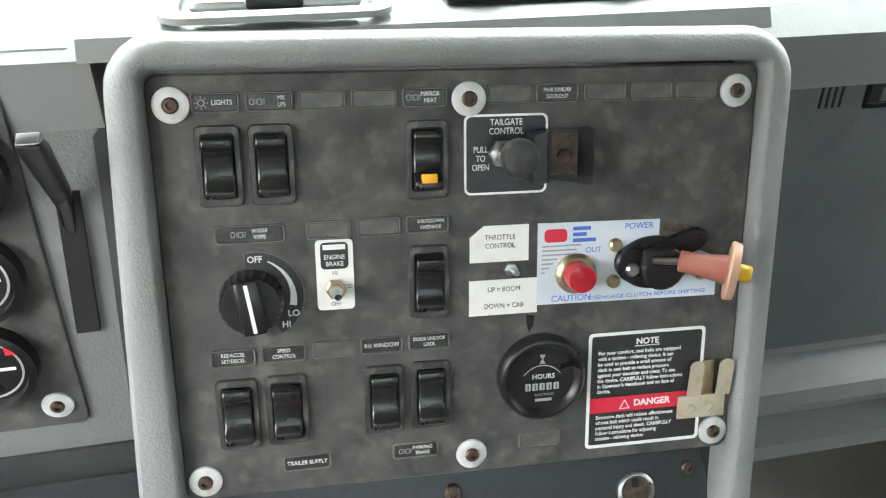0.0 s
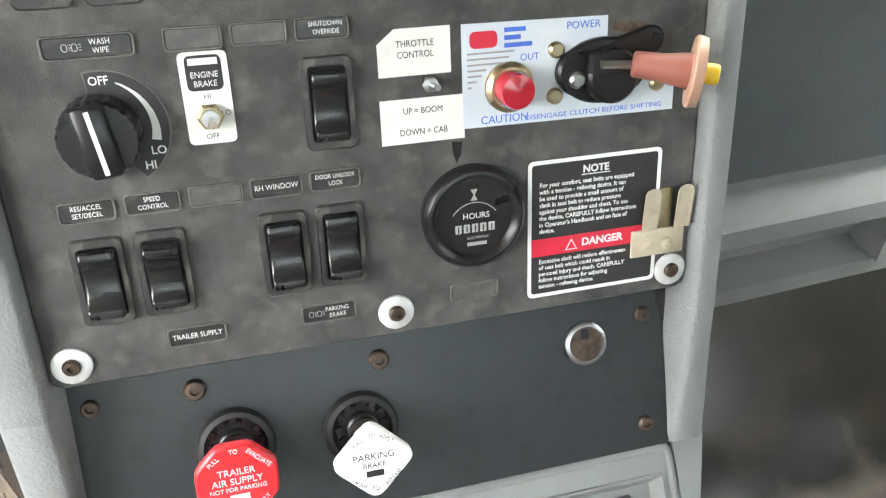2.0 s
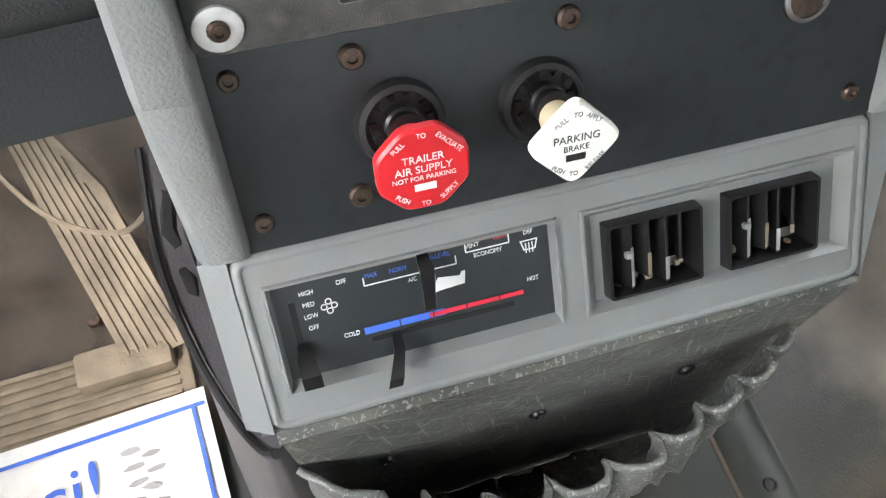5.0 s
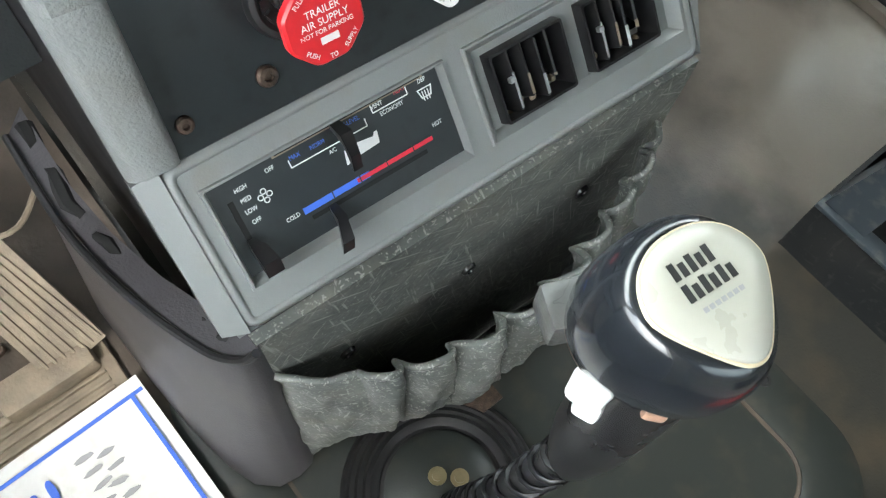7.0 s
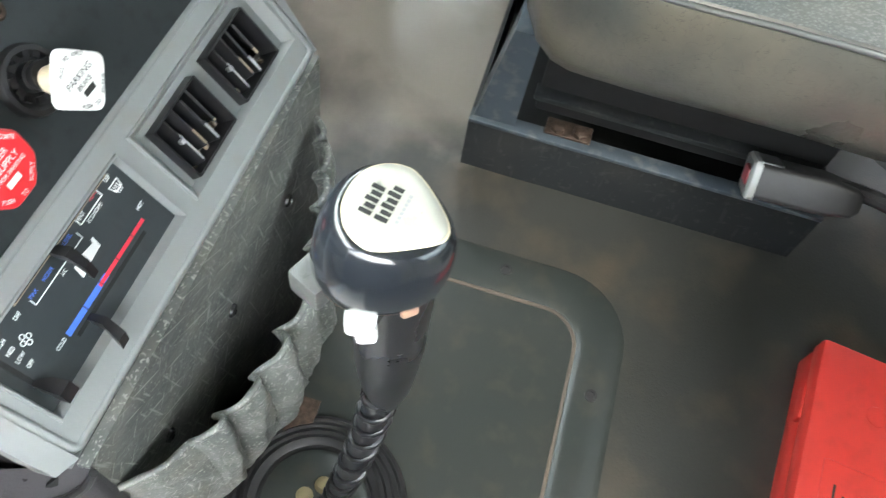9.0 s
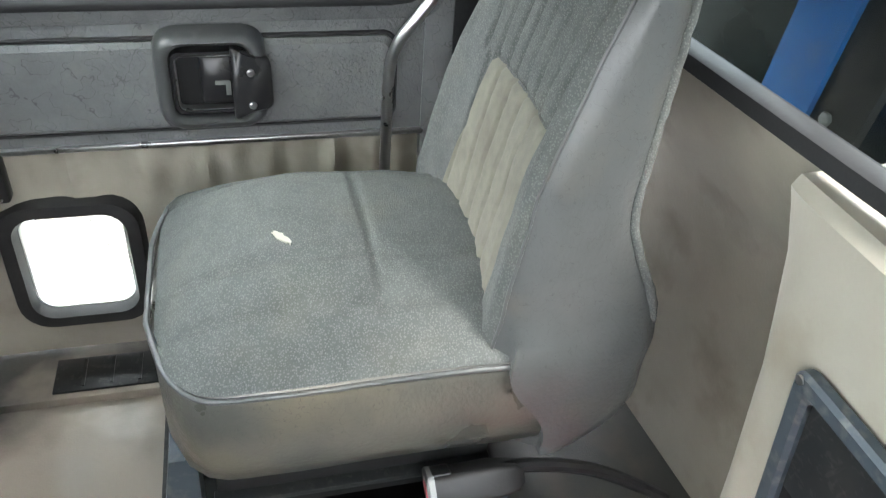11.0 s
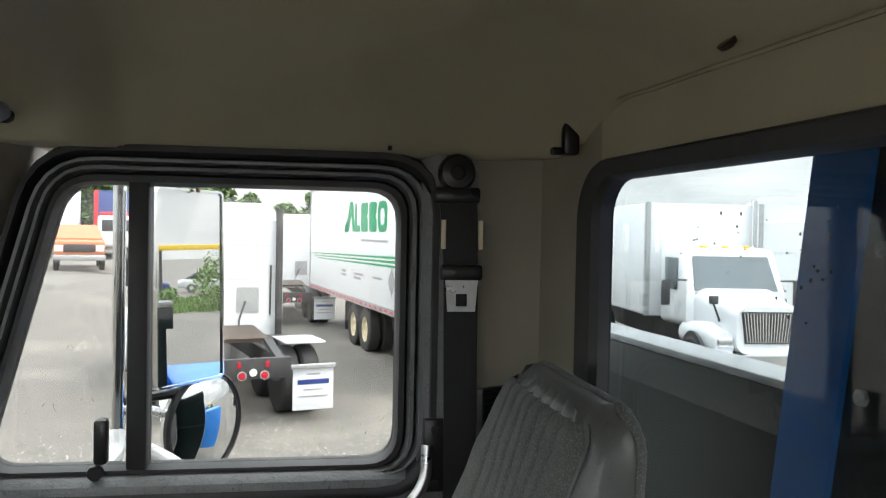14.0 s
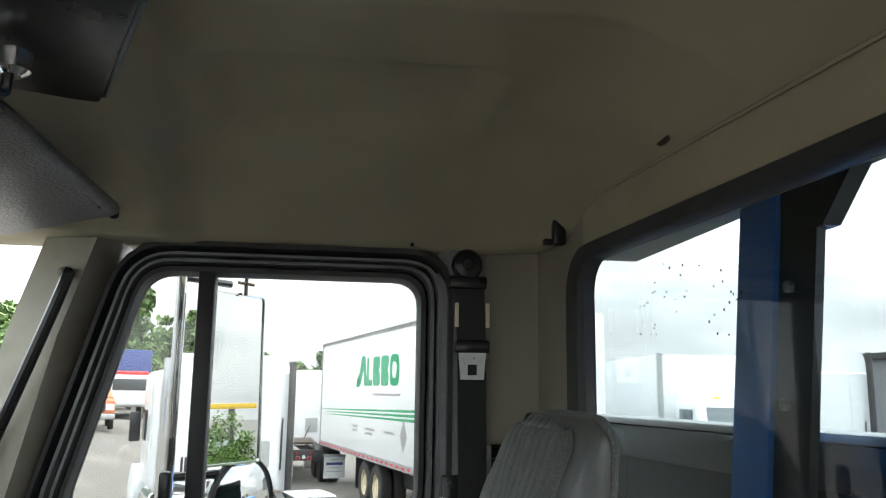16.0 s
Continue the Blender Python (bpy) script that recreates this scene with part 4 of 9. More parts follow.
for top, low, thick in ((-0.369, -0.372, 0.008), (0.084, 0.056, 0.006)):
    ys = [(0.98, 0.955), (0.87, 0.66), (0.84, 0.53), (0.79, 0.43), (0.80, 0.30), (0.80, 0.01), (1.3, 0.01), (1.3, 0.30), (1.3, 0.53), (1.3, 0.66), (1.3, 0.955)]
    part("side_wall", loft([[(wall_x(z, top, low), y, z) for y, z in ys], [(wall_x(z, top, low) + thick, y, z) for y, z in ys]]), M["rubber"], console, "dark grey console side")
fair = [(-0.366, 0.750, 0.41), (-0.374, 0.758, 0.39), (-0.385, 0.778, 0.366), (-0.394, 0.80, 0.358), (-0.408, 0.845, 0.356), (-0.419, 0.90, 0.356), (-0.424, 0.96, 0.358), (-0.42, 1.05, 0.36)]
foot = [(-0.366, 0.745, 0.02), (-0.385, 0.742, 0.02), (-0.408, 0.746, 0.02), (-0.428, 0.765, 0.02), (-0.440, 0.80, 0.02), (-0.450, 0.86, 0.02), (-0.456, 0.94, 0.02), (-0.46, 1.05, 0.02)]
part("lower_fairing", loft([[p for p in fair] + [(p[0] + 0.02, p[1] + 0.02, p[2]) for p in reversed(fair)], [p for p in foot] + [(p[0] + 0.02, p[1] + 0.02, p[2]) for p in reversed(foot)]]), M["fairing"], console, "purple-grey lower console fairing", smooth=60)
part("edge_trim", tube(smooth_path([(x - 0.003, y - 0.004, z + 0.004) for x, y, z in fair]), 0.0035, 8), M["rubber"], console, "black rubber edge")
part("foam_lining", tube([(x + 0.012 + 0.002 * math.sin(k * 2.1), y + 0.004, z - 0.006 + 0.003 * math.sin(k * 1.3)) for k, (x, y, z) in enumerate(smooth_path(fair[2:], 5))], 0.008, 7), M["seam"], console, "crumbling black foam lining")
part("top", loft([[(x, y, z) for y, z in ((0.945, 0.945), (0.952, 0.958), (1.30, 0.965), (1.30, 0.93))] for x in (-0.366, 0.095)]), M["greylite"], console, "light grey console top")

tray = thing("ashtray", "chrome-edged ashtray let into the dash top", "ashtray")
part("bezel", xf(ring_frame(rrect(0.15, 0.10, 0.02, 5), rrect(0.125, 0.075, 0.014, 5), 0, 0.006, 0.3), Matrix.Translation((-0.245, 1.005, 0.962))), M["greylite"], tray)
part("lid", box(-0.30, 0.975, 0.963, -0.19, 1.035, 0.972, 0.004), M["steel"], tray, "polished metal lid")
part("catch", box(-0.265, 0.968, 0.966, -0.228, 0.98, 0.975, 0.003), M["black"], tray)
cup = thing("dash_tray", "dark tray with two knobs on the dash top", "tray")
part("tray", box(-0.13, 0.985, 0.961, 0.065, 1.2, 0.966, 0.002), M["black"], cup)
for x in (-0.105, -0.005):
    part("knob", xf(lathe([(0.014, 0), (0.014, 0.012), (0.012, 0.014), (0.0, 0.014)], 18), Matrix.Translation((x, 0.992, 0.966))), M["black"], cup)
part("cable", tube(smooth_path([(-0.12, 1.1, 0.975), (-0.08, 1.03, 0.985), (-0.03, 1.02, 0.98), (0.04, 1.08, 0.975)]), 0.006, 8), M["black"], cup)

# ---- switch panel ----
sp = thing("switch_panel", "dusty black switch panel held by pale washers", "control panel", at=FA)
part("plate", slab(rrect(0.408, 0.294, 0.008, 4, 0.0, 0.130), -0.004, 0.0, 0.0015), M["panel"], sp, "dusty black grained plate")
for u, v in ((-0.189, 0.258), (-0.0014, 0.2575), (0.1876, 0.2586), (-0.190, -0.002), (0.0, -0.001), (0.1912, -0.0016)):
    wsh = new("washer", washer_mesh)
    wsh.parent, wsh.matrix_basis = sp, Matrix.Translation((u, v, 0.0002))
    scr = new("screw", screw_mesh)
    scr.parent, scr.matrix_basis = wsh, pose(0, 0, 0.0016, 0, 0, 40 * u * 100)

BEZ = mesh_of("switch_bezel", ring_frame(rrect(0.0282, 0.0522, 0.004, 4), rrect(0.0200, 0.0408, 0.0025, 4), -0.001, 0.0026, 0.16), M["swbezel"])
rk = [(-0.0196, 0.0), (-0.0196, 0.0070), (-0.0186, 0.0086), (-0.0150, 0.0094), (-0.0136, 0.0088), (-0.0128, 0.0074), (-0.0085, 0.0050), (-0.003, 0.0038)]
rk += [(-y, z) for y, z in reversed(rk)]
ROCKER = mesh_of("rocker", loft([[(x, y * (1 - 0.02 * e), z - 0.0008 * e * (z > 0)) for y, z in rk] for x, e in ((-0.0092, 1.0), (-0.0086, 0.3), (-0.0076, 0.0), (0.0076, 0.0), (0.0086, 0.3), (0.0092, 1.0))]), M["rocker"], 40)
PIT = mesh_of("switch_well", box(-0.0117, -0.0206, -0.001, 0.0117, 0.0206, 0.0005), M["seam"], 0)


def rocker_switch(u, v, tilt, lamp=False):
    bz = new("rocker_switch", BEZ)
    bz.parent, bz.matrix_basis = sp, Matrix.Translation((u, v, 0))
    w = new("well", PIT)
    w.parent = bz
    r = new("rocker", ROCKER)
    r.parent, r.matrix_basis = bz, pose(0, 0, 0.0012, tilt, 0, 0)
    if lamp:
        part("amber_lamp", box(-0.0052, -0.0152, 0.0062, 0.0052, -0.0092, 0.0100, 0.0008), M["amber"], bz, "lit amber lens", at=pose(0, 0, 0.0012, tilt, 0, 0))


for u, v, tilt, lamp in ((-0.163, 0.219, 6, 0), (-0.130, 0.219, 6, 0), (-0.0297, 0.2187, -6, 1), (-0.0297, 0.134, 6, 0), (-0.164, 0.0468, -6, 0), (-0.1306, 0.0475, 6, 0), (-0.063, 0.0485, -5, 0), (-0.0297, 0.0493, -5, 0)):
    rocker_switch(u, v, tilt, bool(lamp))

TILE_EDGE = mesh_of("tile_edge", ring_frame(rrect(0.0292, 0.0122, 0.0022, 3), rrect(0.0272, 0.0102, 0.0015, 3), -0.0004, 0.0016, 0.25), M["tileedge"])
TILE = mesh_of("label_tile", slab(rrect(0.0275, 0.0105, 0.0015, 2), -0.0005, 0.0012, 0.0006), M["label"])
TILE_BLANK = mesh_of("label_tile", slab(rrect(0.0275, 0.0105, 0.0015, 2), -0.0005, 0.0012, 0.0006), M["blanktile"])


def label_tile(u, v, lines=(), size=0.0036, wide=1.0, dim=False, icon=None, left=0.0):
    t = new("label_tile", TILE if lines else TILE_BLANK)
    t.parent, t.matrix_basis = sp, Matrix.Translation((u, v, 0)) @ Matrix.Diagonal((wide, 1, 1, 1))
    rim_ = new("tile_edge", TILE_EDGE)
    rim_.parent = t
    if icon:
        ic = Matrix.Diagonal((1 / wide, 1, 1, 1))
        if icon == "lamp":
            part("symbol", ring_frame([(0.0022 * math.cos(a), 0.0022 * math.sin(a)) for a in np.linspace(0, 6.28, 14, endpoint=False)], [(0.0017 * math.cos(a), 0.0017 * math.sin(a)) for a in np.linspace(0, 6.28, 14, endpoint=False)], 0.0012, 0.0014), M["whitedim"], t, at=ic @ Matrix.Translation((-0.0085, 0, 0)))
            for k in range(8):
                a = k * math.pi / 4
                part("symbol_ray", xf(box(0.003, -0.0002, 0.0012, 0.0042, 0.0002, 0.0014), pose(0, 0, 0, 0, 0, math.degrees(a))), M["whitedim"], t, at=ic @ Matrix.Translation((-0.0085, 0, 0)), smooth=0)
        else:
            for sx in (-0.0108, -0.0060):
                part("symbol", ring_frame(rrect(0.003, 0.004, 0.0014, 3), rrect(0.0022, 0.0032, 0.001, 3), 0.0012, 0.0014), M["whitedim"], t, at=ic @ Matrix.Translation((sx, 0, 0)))
                for k in (-1, 0, 1):
                    part("symbol_ray", box(sx + 0.002, k * 0.0013 - 0.0002, 0.0012, sx + 0.0032, k * 0.0013 + 0.0002, 0.0014), M["whitedim"], t, at=ic, smooth=0)
    for k, line in enumerate(lines):
        y = (len(lines) - 1) * 0.0021 - k * 0.0042
        o = words(line, size * (1.25 if len(lines) == 1 else 1.12), M["whitedim"] if dim else M["white"], t, left / wide, y, 0.00125, squeeze=0.86 / wide)
    return t


label_tile(-0.1623, 0.259, ("LIGHTS",), icon="lamp", left=0.004)
label_tile(-0.1293, 0.259, ("MK", "LPS"), icon="park", left=0.0075)
label_tile(-0.0966, 0.259)
label_tile(-0.0635, 0.2592)
label_tile(-0.0305, 0.2592, ("MIRROR", "HEAT"), icon="park", left=0.0035)
for u, lines in ((0.0256, ()), (0.0588, ("PWR DIVIDER", "LOCKOUT")), (0.0924, ()), (0.1256, ()), (0.1584, ())):
    label_tile(u, 0.2598, lines, 0.0033)
label_tile(-0.1472, 0.174, ("WASH", "WIPE"), wide=1.55, icon="park", left=0.006)
label_tile(-0.0965, 0.1743)
label_tile(-0.0632, 0.1745)
label_tile(-0.030, 0.1748, ("SHUTDOWN", "OVERRIDE"), 0.0032, left=0.002)
label_tile(-0.1644, 0.0885, ("RES/ACCEL", "SET/DECEL"), 0.0034)
label_tile(-0.1306, 0.0892, ("SPEED", "CONTROL"), 0.0034)
label_tile(-0.0968, 0.0896)
label_tile(-0.0638, 0.0899, ("RH WINDOW",), 0.0036)
label_tile(-0.0303, 0.0902, ("DOOR UNLOCK", "LOCK"), 0.0032)
label_tile(-0.0415, 0.0064, ("PARKING", "BRAKE"), 0.0036, wide=1.15, icon="park", left=0.005)
label_tile(-0.1194, 0.0052, ("TRAILER SUPPLY",), 0.0036, wide=1.15)
label_tile(0.0515, 0.0055, wide=1.1)

# tailgate valve
tg = part("tailgate_plate", slab(rrect(0.057, 0.0535, 0.004, 4, 0.024, 0.220), 0, 0.0008), M["panel2"], sp, "black plate with white border")
part("border", ring_frame(rrect(0.0575, 0.054, 0.0045, 4, 0.024, 0.220), rrect(0.0545, 0.051, 0.0035, 4, 0.024, 0.220), 0.0006, 0.0012), M["white"], tg)
for text, x, y, s in (("TAILGATE", 0.024, 0.2415, 0.0062), ("CONTROL", 0.024, 0.2355, 0.0062), ("PULL", 0.0065, 0.2235, 0.0058), ("TO", 0.0065, 0.2175, 0.0058), ("OPEN", 0.0065, 0.2115, 0.0058), ("PUSH", 0.042, 0.2235, 0.0058), ("CLOSE", 0.044, 0.2115, 0.0058)):
    words(text, s, M["white"], tg, x, y, 0.0012, squeeze=0.8)
valve = thing("tailgate_knob", "grey push-pull valve knob beside a rusty black bracket", "knob", at=FA)
part("nut", xf(lathe([(0.0095, 0), (0.0095, 0.005), (0.007, 0.006), (0.0, 0.006)], 6), Matrix.Translation((0.021, 0.221, 0.001))), M["steel"], valve)
part("stem", tube([(0.0215, 0.221, 0.004), (0.025, 0.221, 0.022)], 0.0045, 10), M["steel"], valve)
part("knob", xf(lathe([(0.0, -0.001), (0.010, 0.0), (0.0125, 0.003), (0.0128, 0.009), (0.0115, 0.0125), (0.0, 0.0135)], 24), Matrix.Translation((0.026, 0.2215, 0.022))), M["label"], valve, "worn dark grey round knob")
part("bracket", loft([[(0.038, 0.2345, 0.0), (0.038, 0.2345, 0.020), (0.046, 0.2365, 0.022), (0.052, 0.2365, 0.008), (0.072, 0.2365, 0.008), (0.078, 0.2365, 0.022), (0.0815, 0.2365, 0.0), ],
                      [(0.038, 0.203, 0.0), (0.038, 0.203, 0.020), (0.046, 0.203, 0.022), (0.052, 0.203, 0.008), (0.072, 0.2, 0.008), (0.078, 0.2, 0.022), (0.0815, 0.2, 0.0)]]), M["basemetal"], valve, "bent black steel bracket")
part("rust_patch", box(0.053, 0.206, 0.008, 0.0715, 0.234, 0.0088), M["rust"], valve, "rusted screw recess")
part("screw", xf(lathe([(0.005, 0), (0.005, 0.003), (0.003, 0.004), (0, 0.004)], 10), Matrix.Translation((0.062, 0.219, 0.0086))), M["rust"], valve)

# wiper knob
wk = thing("wiper_knob", "black ribbed wiper knob with a white pointer line", "knob", at=FA @ Matrix.Translation((-0.149, 0.1295, 0)))
arc_o, arc_m, arc_i = [], [], []
for i in range(29):
    a = math.radians(97 - 152 * i / 28)
    wide = 0.0322 + 0.0028 * math.sin(math.pi * i / 28)
    arc_o.append((wide * math.cos(a), wide * math.sin(a)))
    arc_m.append(((wide - 0.0008) * math.cos(a * 0.985), (wide - 0.0008) * math.sin(a * 0.985)))
    arc_i.append((0.0195 * math.cos(a), 0.0195 * math.sin(a)))
part("scale_edge", slab(arc_o + list(reversed(arc_i)), 0, 0.0009), M["tileedge"], wk, "worn pale outline", smooth=0)
part("scale_plate", slab(arc_m + list(reversed(arc_i)), 0.0008, 0.0013), M["blackprint"], wk, "curved black scale", smooth=0)
sw_o, sw_i = [], []
for i in range(17):
    a = math.radians(66 - 78 * i / 16)
    sw_o.append(((0.0284 + 0.0012 * i / 16) * math.cos(a), (0.0284 + 0.0012 * i / 16) * math.sin(a)))
    sw_i.append(((0.0278 - 0.0030 * i / 16) * math.cos(a), (0.0278 - 0.0030 * i / 16) * math.sin(a)))
part("scale_wedge", slab(sw_o + list(reversed(sw_i)), 0.0013, 0.0016), M["white"], wk, smooth=0)
words("OFF", 0.0062, M["white"], wk, 0.0035, 0.0272, 0.0016, squeeze=0.9, bold=0.015)
words("LO", 0.0062, M["white"], wk, 0.0268, -0.0115, 0.0016, bold=0.015)
words("HI", 0.0062, M["white"], wk, 0.0215, -0.0192, 0.0016, bold=0.015)
ribs = []
for z, f in ((0.0, 1.0), (0.014, 0.97), (0.017, 0.90)):
    ribs.append([((0.0205 + 0.0008 * (k % 2)) * f * math.cos(2 * math.pi * k / 48), (0.0205 + 0.0008 * (k % 2)) * f * math.sin(2 * math.pi * k / 48), z) for k in range(48)])
part("knob", loft(ribs), M["black"], wk, smooth=20)
part("grip_bar", box(-0.0082, -0.0190, 0.0155, 0.0082, 0.0190, 0.0225, 0.003), M["black"], wk, at=pose(0, 0, 0, 0, 0, 8))
part("pointer", box(-0.0012, -0.0165, 0.0222, 0.0012, 0.0165, 0.0229), M["white"], wk, at=pose(0, 0, 0, 0, 0, 8), smooth=0)

# engine brake toggle
eb = thing("engine_brake_switch", "silver toggle on a white engine brake plate", "toggle switch", at=FA @ Matrix.Translation((-0.0935, 0.1428, 0)))
part("plate", slab(rrect(0.0250, 0.049, 0.003, 4), 0, 0.0008), M["paper"], eb, "white plate")
part("black_field", slab(rrect(0.0185, 0.0185, 0.003, 4, 0, 0.0135), 0.0008, 0.0011), M["blackprint"], eb, smooth=0)
bars([(-0.0075, 0.0195, 0.0075, 0.0035)], M["white"], eb, 0.0011, "brand_mark")
words("ENGINE", 0.0045, M["white"], eb, 0, 0.0125, 0.0012, squeeze=0.9)
words("BRAKE", 0.0045, M["white"], eb, 0, 0.0078, 0.0012, squeeze=0.9)
words("HI", 0.004, M["blackprint"], eb, 0, 0.0012, 0.0009)
words("OFF", 0.004, M["blackprint"], eb, 0, -0.0205, 0.0009)
words("LO", 0.004, M["blackprint"], eb, 0.0086, -0.0085, 0.0009)
part("nut", xf(lathe([(0.0072, 0), (0.0072, 0.003), (0.006, 0.004), (0.0, 0.004)], 6), Matrix.Translation((0, -0.0095, 0.0008))), M["brass"], eb)
part("bushing", xf(lathe([(0.0045, 0), (0.0045, 0.008), (0.0, 0.008)], 14), Matrix.Translation((0, -0.0095, 0.0008))), M["steel"], eb)
part("bat", tube([(0, -0.0095, 0.006), (0.0005, -0.0102, 0.0145), (0.0007, -0.0105, 0.018)], 0.0018, 8, taper=[0.8, 1.1, 1.3]), M["chrome"], eb)

# throttle labels and toggle
tl = thing("throttle_switch", "small toggle between two typed paper labels", "toggle switch", at=FA)
part("label", slab([(-0.001, 0.145), (0.041, 0.145), (0.041, 0.171), (0.009, 0.171), (-0.001, 0.163)], 0, 0.0005), M["paper"], tl, "white typed label", smooth=0)
words("THROTTLE", 0.0052, M["blackprint"], tl, 0.0205, 0.1625, 0.0006, squeeze=0.85)
words("CONTROL", 0.0052, M["blackprint"], tl, 0.0205, 0.1565, 0.0006, squeeze=0.85)
part("label", slab([(-0.0015, 0.106), (0.048, 0.106), (0.048, 0.132), (-0.0015, 0.132)], 0, 0.0005), M["paper"], tl, "white typed label", smooth=0)
words("UP = BOOM", 0.0052, M["blackprint"], tl, 0.0235, 0.1248, 0.0006, squeeze=0.85)
words("DOWN = CAB", 0.0052, M["blackprint"], tl, 0.0235, 0.1125, 0.0006, squeeze=0.85)
part("nut", xf(lathe([(0.005, 0), (0.005, 0.003), (0.004, 0.0035), (0, 0.0035)], 6), Matrix.Translation((0.028, 0.1395, 0))), M["steel"], tl)
part("bat", tube([(0.028, 0.1395, 0.003), (0.0295, 0.1395, 0.013)], 0.0016, 8, taper=[0.8, 1.3]), M["steel"], tl)

# power take-off control
pt = thing("power_takeoff_control", "pale sticker with a red lamp and a red-brown pull handle", "control", at=FA)
part("sticker", slab([(0.0475, 0.1112), (0.184, 0.1098), (0.184, 0.129), (0.184, 0.139), (0.1375, 0.1575), (0.1375, 0.1698), (0.0475, 0.1708)], 0, 0.0006), M["sticker"], pt, "creased pale blue and white sticker", smooth=0)
part("stain", slab([(0.140, 0.1615), (0.142, 0.166), (0.16, 0.165), (0.172, 0.158), (0.168, 0.1545)], 0, 0.0004), M["rust"], pt, "old glue residue", smooth=0)
part("brand_mark", slab(rrect(0.0165, 0.0095, 0.003, 3, 0.0605, 0.1615), 0.0006, 0.0009), M["redprint"], pt, smooth=0)
bars([(0.073, 0.166, 0.086, 0.0026), (0.073, 0.1617, 0.083, 0.0026), (0.073, 0.1574, 0.090, 0.0026)], M["blue"], pt, 0.0006)
bars([(0.0505, 0.154 - 0.0032 * k, 0.079 - 0.003 * k - 0.008 * (k > 2), 0.0011) for k in range(7)], M["greyprint"], pt, 0.0006)
words("POWER", 0.0062, M["blue"], pt, 0.122, 0.1655, 0.0007)
words("OUT", 0.0056, M["blue"], pt, 0.0885, 0.1497, 0.0007)
words("CAUTION", 0.0066, M["blue"], pt, 0.073, 0.1148, 0.0007)
words("DISENGAGE CLUTCH BEFORE SHIFTING", 0.0042, M["blue"], pt, 0.131, 0.1138, 0.0007, width=0.09)
part("lamp_ring", xf(lathe([(0.0148, 0), (0.0148, 0.003), (0.012, 0.005), (0.0, 0.005)], 28), Matrix.Translation((0.0755, 0.1335, 0.0005))), M["brass"], pt, "tarnished brass ring")
part("lamp", xf(lathe([(0.0105, 0), (0.0108, 0.010), (0.0098, 0.0135), (0.0, 0.0145)], 24), Matrix.Translation((0.0755, 0.1335, 0.004))), M["lens"], pt, "red jewel lamp")
for u, v in ((0.1045, 0.1525), (0.1042, 0.1255), (0.1715, 0.1275)):
    part("screw", xf(lathe([(0.005, 0), (0.005, 0.002), (0.0035, 0.0035), (0.0, 0.0035)], 12), Matrix.Translation((u, v, 0.0006))), M["brass"], pt)
part("escutcheon", slab([(0.134 + 0.029 * math.cos(a) * (1.0 if abs(math.sin(a)) < 0.7 else 0.95), 0.1385 + 0.0195 * math.sin(a)) for a in np.linspace(0, 2 * math.pi, 32, endpoint=False)], 0.0006, 0.005, 0.0015), M["black"], pt, "oval black base")
part("pivot", xf(lathe([(0.0165, 0), (0.0165, 0.008), (0.0145, 0.010), (0.0, 0.010)], 24), Matrix.Translation((0.137, 0.1365, 0.004))), M["black"], pt)
part("base_bar", xf(slab(rrect(0.062, 0.017, 0.0084, 6), 0.0, 0.0042, 0.001), pose(0.143, 0.1475, 0.0012, 0, 0, 17)), M["black"], pt, "black pivot bar")
part("eye", lathe([(0.0026, 0), (0.0022, 0.0006), (0, 0.0006)], 10), M["seam"], pt, at=pose(0.1665, 0.1555, 0.0054))
part("lobe", xf(lathe([(0.0125, 0), (0.0125, 0.005), (0.011, 0.0062), (0.0, 0.0062)], 24), Matrix.Translation((0.1165, 0.1390, 0.001))), M["black"], pt, "round black lobe")
part("bolt", xf(lathe([(0.0052, 0), (0.0052, 0.002), (0.0035, 0.0035), (0.0, 0.0035)], 14), Matrix.Translation((0.1155, 0.1352, 0.0068))), M["steel"], pt)
part("fork", box(0.120, 0.1385, 0.010, 0.143, 0.1515, 0.019, 0.003), M["seam"], pt, "steel fork")
part("link", tube([(0.124, 0.1455, 0.021), (0.146, 0.1445, 0.026)], 0.0026, 8), M["steel"], pt)
axis = (Vector((0.1725, 0.1405, 0.040)) - Vector((0.142, 0.1450, 0.024)))
hm = Matrix.Translation((0.142, 0.1450, 0.024)) @ axis.to_track_quat("Z", "Y").to_matrix().to_4x4()
hl = axis.length
part("handle", xf(lathe([(0.006, 0), (0.0075, 0.001), (0.0082, hl * 0.5), (0.0105, hl * 0.93), (0.0095, hl)], 24), hm), M["handle"], pt, "faded red-brown conical handle")
part("flange", xf(lathe([(0.010, hl * 0.92), (0.0195, hl * 0.93), (0.0205, hl * 0.97), (0.0195, hl + 0.004), (0.0, hl + 0.0055)], 28), hm), M["tanplastic"], pt, "worn tan flange")
part("button", xf(lathe([(0.006, hl + 0.004), (0.006, hl + 0.012), (0.005, hl + 0.0135), (0, hl + 0.0135)], 14), hm), M["yellow"], pt, "yellow release button")

# hour meter
hmr = thing("hour_meter", "round black hour meter with five digit counter", "gauge", at=FA @ Matrix.Translation((0.0512, 0.0572, 0)))
part("bezel", lathe([(0.0325, 0), (0.0326, 0.005), (0.0318, 0.0078), (0.0300, 0.0098), (0.0282, 0.0102), (0.0268, 0.0095), (0.0245, 0.0070), (0.0240, 0.0060), (0, 0.006)], 40), M["black"], hmr, "glossy black bezel")
words("HOURS", 0.0052, M["white"], hmr, 0.001, 0.001, 0.0062)
